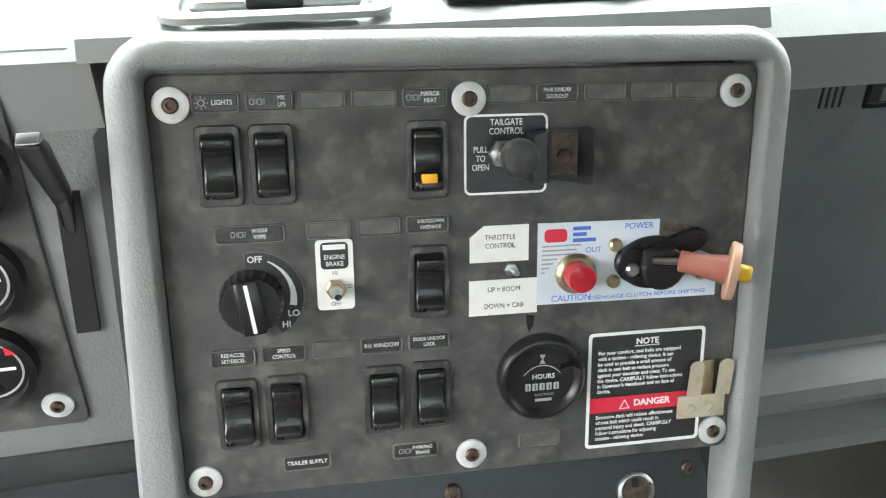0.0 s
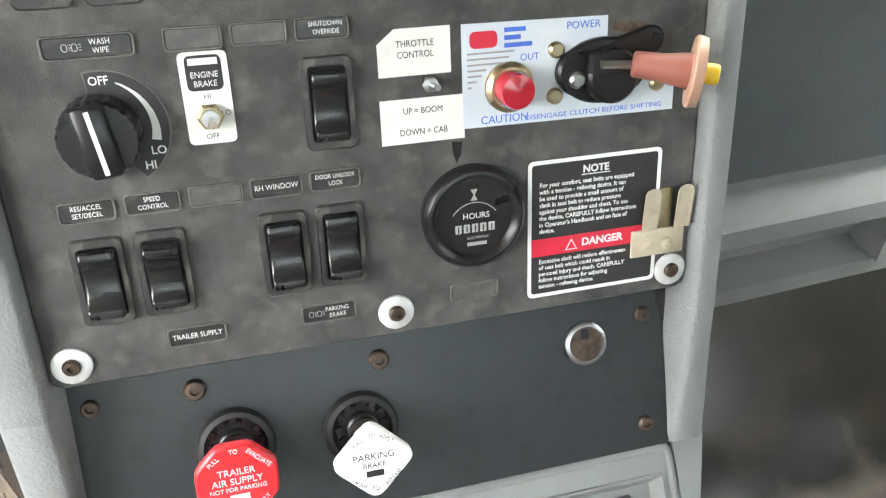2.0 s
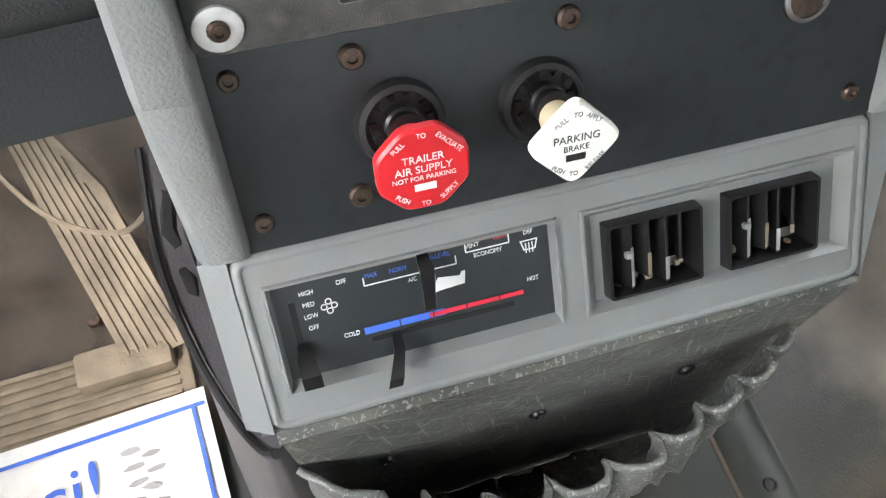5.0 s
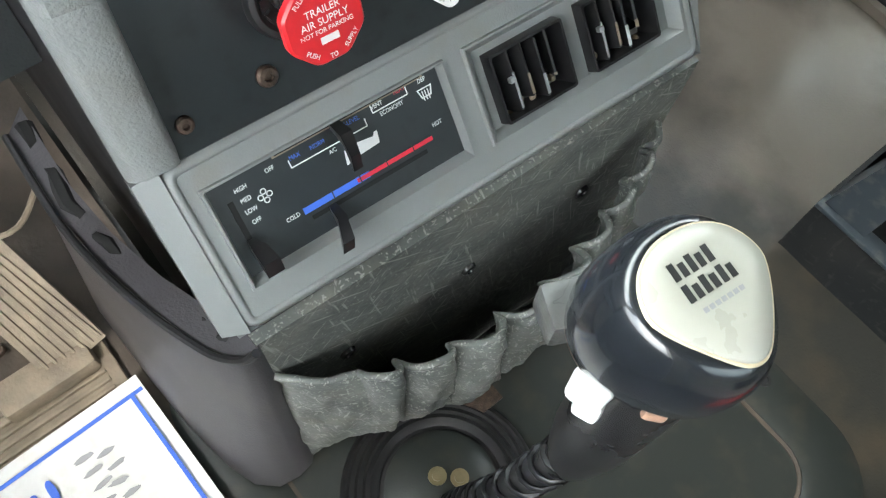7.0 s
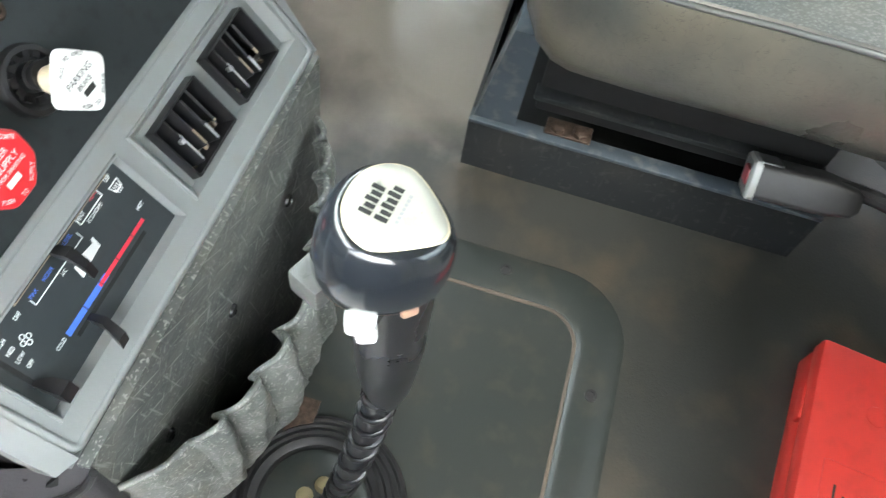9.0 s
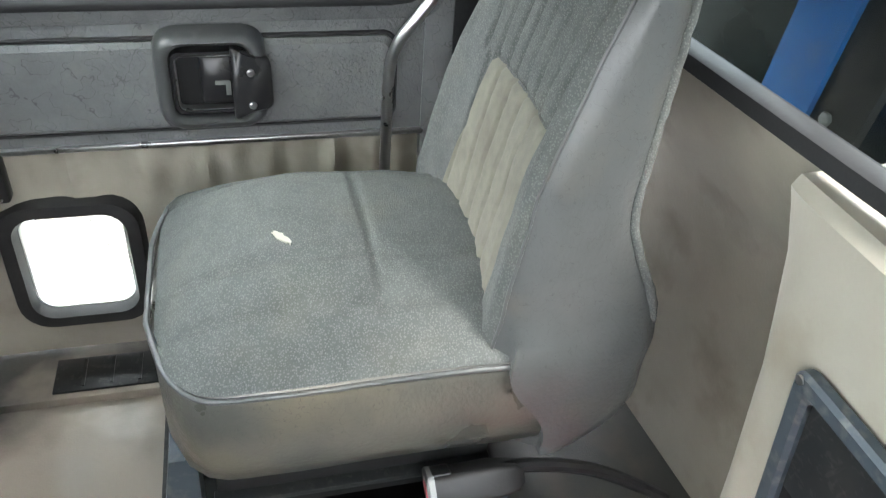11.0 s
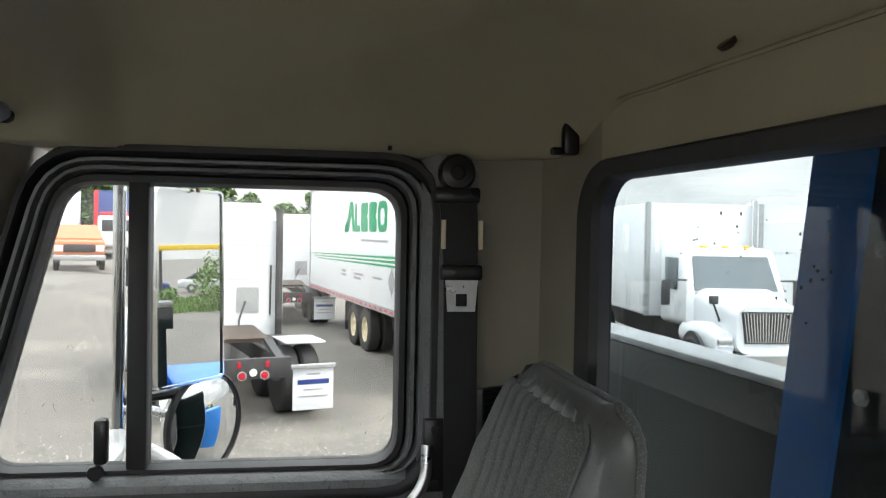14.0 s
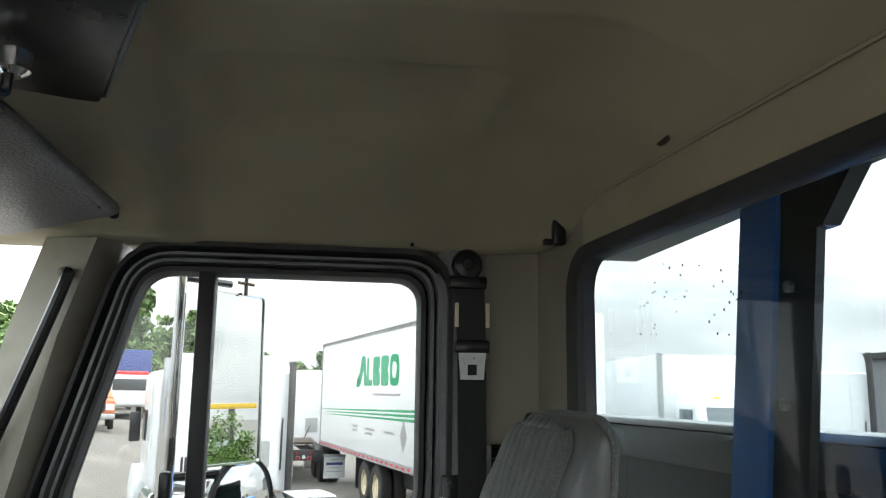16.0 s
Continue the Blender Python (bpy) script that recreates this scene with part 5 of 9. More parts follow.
part("symbol", slab([(-0.0022, 0.018), (0.0022, 0.018), (0.0004, 0.0145), (0.0022, 0.011), (-0.0022, 0.011), (-0.0004, 0.0145)], 0.006, 0.0062), M["whitedim"], hmr, smooth=0)
arc1 = [(0.017 * math.cos(math.radians(a)), 0.017 * math.sin(math.radians(a)) - 0.007) for a in range(35, 146, 10)]
arc2 = [(0.0164 * math.cos(math.radians(a)), 0.0164 * math.sin(math.radians(a)) - 0.007) for a in range(145, 34, -10)]
part("arc", slab(arc1 + arc2, 0.006, 0.0062), M["whitedim"], hmr, smooth=0)
for k in range(5):
    dg = part("counter_wheel", box(-0.0125 + 0.0053 * k, -0.0095, 0.006, -0.0085 + 0.0053 * k, -0.004, 0.0066, 0.0003), M["whitedim"], hmr)
    part("digit", box(-0.0109 + 0.0053 * k, -0.0088, 0.0066, -0.0101 + 0.0053 * k, -0.0048, 0.0068), M["blackprint"], dg, smooth=0)
words("ELECTRONIC", 0.0024, M["whitedim"], hmr, 0.002, -0.0132, 0.0062)
bars([(-0.005, -0.0172, 0.0075, 0.0022)], M["whitedim"], hmr, 0.006, "brand_mark")

# warning plate
wp = thing("warning_plate", "black warning label with white border and red danger band", "label", at=FA @ Matrix.Translation((0.1335, 0.0395, 0)))
part("plate", slab(rrect(0.091, 0.0925, 0.003, 3), 0, 0.0007), M["blackprint"], wp)
part("border", ring_frame(rrect(0.0915, 0.093, 0.0035, 3), rrect(0.0865, 0.088, 0.002, 3), 0.0006, 0.0010), M["white"], wp, smooth=0)
part("red_band", box(-0.0432, -0.0175, 0.0006, 0.0432, -0.0055, 0.0010), M["redprint"], wp, smooth=0)
words("NOTE", 0.0066, M["white"], wp, 0, 0.0378, 0.0008, bold=0.03)
part("underline", box(-0.0098, 0.0342, 0.0007, 0.0098, 0.0347, 0.0010), M["white"], wp, smooth=0)
for k, text in enumerate(("For your comfort, seat belts are equipped", "with a tension - relieving device. It can", "be used to provide a small amount of", "slack in seat belt to reduce pressure", "against your shoulder and chest. To use", "the device, CAREFULLY follow instructions", "in Operator's Handbook and on face of", "device.")):
    words(text, 0.0041, M["white"], wp, -0.038, 0.0303 - 0.0044 * k, 0.0008, align="LEFT", squeeze=0.93, bold=0.016)
words("DANGER", 0.0072, M["white"], wp, 0.006, -0.0115, 0.0011, bold=0.03)
part("triangle", ring_frame([(-0.020, -0.0155), (-0.0115, -0.0155), (-0.01575, -0.0078)], [(-0.0189, -0.0149), (-0.0126, -0.0149), (-0.01575, -0.0092)], 0.001, 0.0012), M["white"], wp, smooth=0)
for k, text in enumerate(("Excessive slack will reduce effectiveness", "of seat belt which could result in", "personal injury and death. CAREFULLY", "follow instructions for adjusting", "tension - relieving device.")):
    words(text, 0.0041, M["white"], wp, -0.038, -0.0215 - 0.0044 * k, 0.0008, align="LEFT", squeeze=0.93, bold=0.016)
clip = thing("metal_clip", "scratched pale metal clip riveted over the label corner", "clip", at=FA)
part("foot", box(0.1600, 0.0115, 0.0012, 0.1985, 0.0305, 0.0032, 0.0008), M["clip"], clip, "pale brass foot")
for u0, u1, top in ((0.1660, 0.1770, 0.0600), (0.1895, 0.2010, 0.0605)):
    mid = (u0 + u1) / 2
    part("prong", loft([[(mid + (p - mid) * k, v, w + d) for p, d in ((u0, 0.0012), (mid, 0.0), (u1, 0.0012), (u1, 0.0022), (mid, 0.0010), (u0, 0.0022))] for v, w, k in ((0.0300, 0.0024, 1.0), (0.036, 0.0034, 1.0), (0.048, 0.0048, 1.0), (0.056, 0.0056, 1.0), (0.059, 0.0060, 0.8), (top, 0.0062, 0.4))]), M["clip"], clip, "sprung prong", smooth=50)
part("tongue", box(0.1785, 0.030, 0.0006, 0.1885, 0.058, 0.0020, 0.0006), M["brass"], clip, "stained middle tongue")
for u in (0.1705, 0.1860):
    part("rivet", xf(lathe([(0.0042, 0), (0.0038, 0.0016), (0.0022, 0.0020), (0.0018, 0.0008), (0, 0.0008)], 12), Matrix.Translation((u, 0.0195, 0.0032))), M["clip"], clip)
part("oil_streak", slab([(0.040, 0.1045), (0.0465, 0.1035), (0.0455, 0.096), (0.0425, 0.091), (0.0405, 0.0975)], 0.0, 0.0003), M["seam"], sp, "dark oily streak", smooth=0)

# ---- lower valve plate ----
vp = thing("valve_plate", "matt black lower plate with brake valves", "panel", at=FB)
part("plate", slab(rrect(0.412, 0.125, 0.004, 3, 0.0, -0.043), -0.004, 0.0, 0.001), M["panel2"], vp, "black painted plate with dark spots")
for u, v in ((-0.1893, -0.0021), (-0.1261, -0.0013), (-0.0063, -0.0021), (0.1891, -0.0016), (0.1864, -0.0851), (-0.1897, -0.0861), (-0.1333, -0.0819)):
    s = new("screw", screw_mesh)
    s.parent, s.matrix_basis = vp, Matrix.Translation((u, v, 0)) @ Matrix.Scale(1.35 if abs(u) < 0.14 else 1.1, 4)
sock = part("lighter_socket", lathe([(0.0158, 0), (0.0158, 0.0025), (0.0138, 0.0035), (0.0128, 0.0035), (0.0124, 0.0010), (0.0, 0.0008)], 30), M["steel"], vp, "bright lighter socket ring", at=Matrix.Translation((0.1435, -0.0162, 0)))
part("socket_well", lathe([(0.0125, 0.0010), (0.0124, 0.0016), (0.0, 0.0013)], 24), M["rust"], sock, "rusty socket well")
part("spring_blade", box(-0.003, 0.003, 0.001, 0.0025, 0.0105, 0.0022, 0.0004), M["seam"], sock)


for nm, lab, u, v, face in (("trailer_supply_valve", "red octagonal trailer air supply knob on a black plate", -0.1056, -0.0379, "oct"), ("parking_brake_valve", "white diamond-shaped parking brake knob on a black plate", -0.0235, -0.0420, "dia")):
    bv = thing(nm, lab, "valve knob", at=FB @ Matrix.Translation((u, v - 0.002, 0)))
    part("boot", lathe([(0.0255, 0), (0.0255, 0.003), (0.0238, 0.0065), (0.0205, 0.0075), (0.0185, 0.006), (0.0175, 0.005), (0.0, 0.005)], 32), M["rubber"], bv, "black rubber ring", at=Matrix.Translation((0.0, -0.003, 0)))
    for k in range(12):
        a = 2 * math.pi * k / 12
        part("tooth", box(0.0135, -0.0022, 0.004, 0.0178, 0.0022, 0.0085), M["black"], bv, at=pose(0, 0, 0, 0, 0, math.degrees(a)), smooth=0)
    part("shaft", lathe([(0.0105, 0.004), (0.0105, 0.012), (0.0088, 0.013), (0.0088, 0.017), (0.0105, 0.018), (0.0105, 0.022), (0.0, 0.022)], 20), M["black"], bv)
    km = pose(0, -0.004, 0.024, 8, 0, 0)
    neck = M["red"] if face == "oct" else M["cream"]
    part("neck", lathe([(0.0085, -0.006), (0.0098, 0.0), (0.0108, 0.016), (0.013, 0.022), (0.0, 0.022)], 20), neck, bv, at=km)
    fm = km @ Matrix.Translation((0, 0, 0.021))
    if face == "oct":
        pts = [(0.0262 * math.cos(math.radians(22.5 + 45 * k)), 0.0262 * math.sin(math.radians(22.5 + 45 * k))) for k in range(8)]
        fc = part("face", slab(outline_round(pts, 0.004, 3), 0, 0.0065, 0.0015), M["red"], bv, "red octagonal face", at=fm)
        for text, s, y in (("TRAILER", 0.0062, 0.0072), ("AIR SUPPLY", 0.0062, 0.0010), ("NOT FOR PARKING", 0.0040, -0.0042)):
            words(text, s, M["white"], fc, 0, y, 0.0066, squeeze=0.95)
        bars([(-0.0055, -0.0098, 0.006, 0.0042)], M["white"], fc, 0.0066, "brand_mark")
        ring_text = (("PULL", 128, 0.0198, 1), ("TO", 90, 0.0205, 1), ("EVACUATE", 45, 0.0198, 1), ("PUSH", 232, 0.0198, -1), ("TO", 270, 0.0205, -1), ("SUPPLY", 310, 0.0198, -1))
        ink = M["white"]
    else:
        pts = [(0.0275, 0), (0, 0.0275), (-0.0275, 0), (0, -0.0275)]
        fc = part("face", slab(outline_round(pts, 0.008, 5), 0, 0.0065, 0.0015), M["ivory"], bv, "white diamond face", at=fm)
        words("PARKING", 0.0066, M["blackprint"], fc, 0, 0.0038, 0.0066, squeeze=0.95)
        words("BRAKE", 0.0052, M["blackprint"], fc, 0, -0.0022, 0.0066, squeeze=0.95)
        bars([(-0.0055, -0.0078, 0.0055, 0.0042)], M["blackprint"], fc, 0.0066, "brand_mark")
        ring_text = (("PULL", 122, 0.0172, 1), ("TO", 90, 0.0180, 1), ("APPLY", 58, 0.0172, 1), ("PUSH", 236, 0.0172, -1), ("TO", 268, 0.0185, -1), ("RELEASE", 312, 0.0172, -1))
        ink = M["blackprint"]
    for text, ang, rad, way in ring_text:
        a = math.radians(ang)
        words(text, 0.0042, ink, fc, rad * math.cos(a), rad * math.sin(a), 0.0066, turn=(ang - 90) if way > 0 else (ang - 270), squeeze=0.85)

# ---- heater bezel ----
hb = thing("heater_bezel", "grey moulded bezel with heater controls and two vents", "heater panel", at=FC)


def rect_pts(x0, y0, x1, y1):
    return [(x0, y0), (x1, y0), (x1, y1), (x0, y1)]


BZ = (-0.264, -0.0885, 0.163, 0.0375)
part("border", steps([(inset_rect(*BZ, 0.013), -0.03), (inset_rect(*BZ, 0.013), -0.0055), (inset_rect(*BZ, 0.013, 0.0015), -0.002), (inset_rect(*BZ, 0.013, 0.005), 0.0012), (inset_rect(*BZ, 0.013, 0.0075), 0.0012), (inset_rect(*BZ, 0.013, 0.0088), -0.0008)]), M["greylite"], hb, "rounded grey bezel edge", smooth=60)
xs = [BZ[0] + 0.0085, -0.2475, -0.0625, -0.0475, 0.1505, BZ[2] - 0.0085]
ys = [BZ[1] + 0.0085, -0.0625, 0.0145, BZ[3] - 0.0085]
bm = bmesh.new()
gridv = [[bm.verts.new((x, y, -0.0009)) for x in xs] for y in ys]
for j in range(3):
    for i in range(5):
        if j != 1 or i in (0, 2, 4):
            bm.faces.new((gridv[j][i], gridv[j][i + 1], gridv[j + 1][i + 1], gridv[j + 1][i]))
r = bmesh.ops.extrude_face_region(bm, geom=bm.faces[:])
bmesh.ops.translate(bm, vec=(0, 0, -0.006), verts=[v for v in r["geom"] if isinstance(v, bmesh.types.BMVert)])
part("front", bm, M["greylite"], hb, "grey moulded bezel front", smooth=0)
for hole, floor_rect, depth in (((-0.2475, -0.0625, -0.0625, 0.0145), (-0.2425, -0.0555, -0.0665, 0.0135), -0.0095), ((-0.0475, -0.0625, 0.1505, 0.0145), (-0.0375, -0.0545, 0.1395, 0.006), -0.0075)):
    part("recess", steps([(inset_rect(*hole, 0.001), -0.0012), (inset_rect(*hole, 0.001, 0.0008), 0.0016), (inset_rect(*hole, 0.001, 0.0022), 0.0016), (inset_rect(*floor_rect, 0.001), depth), (inset_rect(*floor_rect, 0.001), depth - 0.012)]), M["greylite"], hb, "bevelled recess", smooth=30)
part("side", loft([[(-0.262, -0.087, 0.0), (-0.262, 0.0375, 0.0), (-0.262, 0.0375, -0.03), (-0.262, -0.078, -0.03)], [(-0.279, -0.083, -0.008), (-0.279, 0.0335, -0.008), (-0.279, 0.0335, -0.03), (-0.279, -0.078, -0.03)]]), M["greylite"], hb)
part("side", loft([[(0.162, -0.087, 0.0), (0.162, 0.0375, 0.0), (0.162, 0.0375, -0.10), (0.162, -0.06, -0.10)], [(0.168, -0.080, -0.008), (0.192, 0.0355, -0.008), (0.192, 0.0355, -0.10), (0.168, -0.06, -0.10)]]), M["greylite"], hb)
part("underside", loft([[(-0.27, -0.087, -0.002), (0.164, -0.087, -0.002), (0.164, -0.087, -0.02), (-0.27, -0.087, -0.02)], [(-0.27, -0.068, -0.07), (0.164, -0.068, -0.07), (0.164, -0.05, -0.07), (-0.27, -0.05, -0.07)]]), M["greylite"], hb)
heat = part("control_face", box(-0.2435, -0.0565, -0.012, -0.0665, 0.0165, -0.008), M["panel2"], hb, "matt black control face")
part("slot", box(-0.196, 0.0075, -0.0082, -0.078, 0.0112, -0.0075), M["pedal"], heat, "dusty upper slider slot", smooth=0)
part("slot", box(-0.189, -0.0432, -0.0082, -0.094, -0.0400, -0.0074), M["seam"], heat, smooth=0)
part("slot", box(-0.2345, -0.037, -0.0082, -0.2305, -0.004, -0.0074), M["seam"], heat, smooth=0)
part("slot_core", box(-0.194, 0.0086, -0.0076, -0.08, 0.0099, -0.0071), M["seam"], heat, smooth=0)
part("cold_bar", box(-0.1925, -0.037, -0.008, -0.140, -0.0325, -0.0074), M["blue"], heat, smooth=0)
part("hot_bar", box(-0.150, -0.0362, -0.0076, -0.087, -0.0333, -0.0070), M["redprint"], heat, smooth=0)
for k in range(4):
    part("tick", box(-0.170 + 0.022 * k, -0.0375, -0.0078, -0.1692 + 0.022 * k, -0.032, -0.0068), M["blackprint"], heat, smooth=0)
for text, x, y, s, ink in (("HIGH", -0.2225, 0.0005, 0.0044, "white"), ("MED", -0.2225, -0.0075, 0.0044, "white"), ("LOW", -0.2225, -0.0155, 0.0044, "white"), ("OFF", -0.2225, -0.0235, 0.0044, "white"), ("OFF", -0.2005, 0.0025, 0.0044, "white"), ("MAX", -0.182, 0.002, 0.0044, "blue"), ("NORM", -0.165, 0.0015, 0.0044, "blue"), ("BI-LEVEL", -0.138, 0.0042, 0.0044, "blue"), ("VENT", -0.1165, 0.0055, 0.0044, "white"), ("HEAT", -0.0975, 0.0072, 0.0044, "redprint"), ("DEF", -0.0795, 0.0058, 0.0044, "white"), ("ECONOMY", -0.107, -0.0015, 0.0044, "white"), ("COLD", -0.2005, -0.0345, 0.0044, "white"), ("HOT", -0.0795, -0.0272, 0.0044, "white"), ("A/C", -0.157, -0.0075, 0.004, "white")):
    words(text, s, M[ink], heat, x, y, -0.0078, squeeze=0.85)
for x0, x1, y in ((-0.187, -0.128, -0.004), (-0.121, -0.0925, 0.0018)):
    part("bracket_line", box(x0, y - 0.0004, -0.008, x1, y + 0.0004, -0.0077), M["white"], heat, smooth=0)
    for x in (x0, x1):
        part("bracket_line", box(x - 0.0004, y, -0.008, x + 0.0004, y + 0.0055, -0.0077), M["white"], heat, smooth=0)
part("brand_mark", slab([(-0.152, -0.0215), (-0.150, -0.0115), (-0.146, -0.0115), (-0.144, -0.015), (-0.141, -0.0105), (-0.127, -0.0125), (-0.1255, -0.010), (-0.123, -0.010), (-0.1245, -0.0185), (-0.141, -0.0195)], -0.008, -0.0076), M["white"], heat, "white maker's mark", smooth=0)
for k in range(4):
    part("fan_symbol", ring_frame(rrect(0.0042, 0.0042, 0.002, 3), rrect(0.003, 0.003, 0.0014, 3), -0.008, -0.0077), M["white"], heat, at=Matrix.Translation((-0.2105 + 0.0032 * math.cos(k * 1.571), -0.0115 + 0.0032 * math.sin(k * 1.571), 0)))
part("demist_symbol", ring_frame([(-0.0855, 0.0005), (-0.0735, 0.0005), (-0.0755, -0.0065), (-0.0835, -0.0065)], [(-0.0845, -0.0003), (-0.0745, -0.0003), (-0.0763, -0.0057), (-0.0827, -0.0057)], -0.008, -0.0077), M["white"], heat, smooth=0)
for k in range(3):
    part("demist_symbol", box(-0.0822 + 0.0022 * k, -0.0085, -0.008, -0.0815 + 0.0022 * k, -0.0015, -0.0077), M["white"], heat, smooth=0)
# slider levers
part("slider", loft([[(-0.1525, 0.011, -0.009), (-0.1455, 0.011, -0.009), (-0.1455, 0.007, -0.009), (-0.1525, 0.007, -0.009)], [(-0.1545, 0.006, 0.012), (-0.1455, 0.006, 0.012), (-0.1455, -0.002, 0.010), (-0.1545, -0.002, 0.010)], [(-0.1555, -0.008, 0.018), (-0.1485, -0.008, 0.018), (-0.1485, -0.020, 0.012), (-0.1555, -0.020, 0.012)]]), M["black"], heat, "black slider lever")
part("slider", loft([[(-0.1755, -0.040, -0.009), (-0.1700, -0.040, -0.009), (-0.1700, -0.043, -0.009), (-0.1755, -0.043, -0.009)], [(-0.1785, -0.044, 0.010), (-0.1715, -0.044, 0.010), (-0.1725, -0.049, 0.008), (-0.1795, -0.049, 0.008)], [(-0.1855, -0.056, 0.022), (-0.1765, -0.056, 0.022), (-0.178, -0.064, 0.018), (-0.187, -0.064, 0.018)]]), M["black"], heat, "black slider lever")
part("slider", loft([[(-0.2345, -0.032, -0.009), (-0.2305, -0.032, -0.009), (-0.2305, -0.038, -0.009), (-0.2345, -0.038, -0.009)], [(-0.2365, -0.034, 0.008), (-0.2265, -0.034, 0.008), (-0.2265, -0.043, 0.006), (-0.2365, -0.043, 0.006)], [(-0.2365, -0.042, 0.018), (-0.2245, -0.042, 0.018), (-0.2245, -0.053, 0.014), (-0.2365, -0.053, 0.014)]]), M["black"], heat, "black fan lever")
# vents
for x0, x1 in ((-0.0315, 0.0365), (0.0545, 0.1235)):
    ve = part("vent", ring_frame(rrect(x1 - x0, 0.0545, 0.002, 2, (x0 + x1) / 2, -0.0262), rrect(x1 - x0 - 0.006, 0.0485, 0.002, 2, (x0 + x1) / 2, -0.0262), -0.02, 0.0035, 0.2), M["black"], hb, "black louvred air vent")
    # black sheet in place of the shade deep in the vent
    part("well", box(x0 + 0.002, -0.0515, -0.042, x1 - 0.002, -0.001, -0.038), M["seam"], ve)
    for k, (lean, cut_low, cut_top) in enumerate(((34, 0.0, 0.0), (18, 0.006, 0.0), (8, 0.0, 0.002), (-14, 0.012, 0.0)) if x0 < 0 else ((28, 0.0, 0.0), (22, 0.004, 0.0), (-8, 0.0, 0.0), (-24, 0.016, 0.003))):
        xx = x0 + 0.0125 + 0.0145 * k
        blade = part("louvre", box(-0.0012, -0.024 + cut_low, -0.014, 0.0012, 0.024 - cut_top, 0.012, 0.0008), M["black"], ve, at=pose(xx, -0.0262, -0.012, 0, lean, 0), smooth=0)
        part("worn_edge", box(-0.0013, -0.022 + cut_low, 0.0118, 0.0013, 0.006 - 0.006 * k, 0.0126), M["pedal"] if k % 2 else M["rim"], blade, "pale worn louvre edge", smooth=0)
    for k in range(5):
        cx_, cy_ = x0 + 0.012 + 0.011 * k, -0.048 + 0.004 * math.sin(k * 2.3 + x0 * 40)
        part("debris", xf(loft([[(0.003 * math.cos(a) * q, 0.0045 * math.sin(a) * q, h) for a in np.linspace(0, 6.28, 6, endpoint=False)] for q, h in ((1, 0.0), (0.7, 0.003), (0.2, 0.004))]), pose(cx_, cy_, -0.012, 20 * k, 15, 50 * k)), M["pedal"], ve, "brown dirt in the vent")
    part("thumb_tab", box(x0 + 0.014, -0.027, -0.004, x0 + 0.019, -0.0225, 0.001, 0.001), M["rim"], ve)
# one more black sheet for the shade behind both vents
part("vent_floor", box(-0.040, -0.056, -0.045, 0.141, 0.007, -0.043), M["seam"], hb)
for x0, x1 in ((-0.038, -0.0315), (0.0365, 0.0545), (0.1235, 0.140)):
    part("filler", box(x0, -0.055, -0.02, x1, 0.0065, -0.0068), M["greylite"], hb, smooth=0)
for y0, y1 in ((-0.055, -0.0535), (0.001, 0.0065)):
    for x0, x1 in ((-0.0315, 0.0365), (0.0545, 0.1235)):
        part("filler", box(x0, y0, -0.02, x1, y1, -0.0068), M["greylite"], hb, smooth=0)
# ---- below the console: vinyl pouch, shifter, floor plate ----
pouch = thing("map_pouch", "worn black vinyl map pouch with a gathered rim", "pouch")
part("back_panel", loft([[(-0.366, 0.752, 0.41), (0.066, 0.735, 0.41), (0.066, 0.745, 0.41), (-0.366, 0.762, 0.41)], [(-0.366, 0.754, 0.27), (0.066, 0.739, 0.27), (0.066, 0.76, 0.27), (-0.366, 0.775, 0.27)], [(-0.366, 0.752, 0.02), (0.066, 0.737, 0.02), (0.066, 0.79, 0.02), (-0.366, 0.80, 0.02)]]), M["leather"], pouch, "scratched black vinyl back")
for x, y, z in ((-0.298, 0.751, 0.272), (-0.166, 0.746, 0.277), (-0.03, 0.7405, 0.282)):
    part("stud", xf(lathe([(0.008, 0), (0.007, 0.003), (0.0035, 0.004), (0.003, 0.002), (0, 0.002)], 14), Matrix.Translation((x, y, z)) @ pose(0, 0, 0, 90, 0, 0)), M["black"], pouch)
def rim_depth(x):
    """How far the gathered rim stands off the back panel."""
    f = (x + 0.363) / 0.408
    return 0.066 * math.sin(math.pi * min(1, max(0, f)) ** 0.85) ** 0.9 + 0.004


rings = []
N = 200
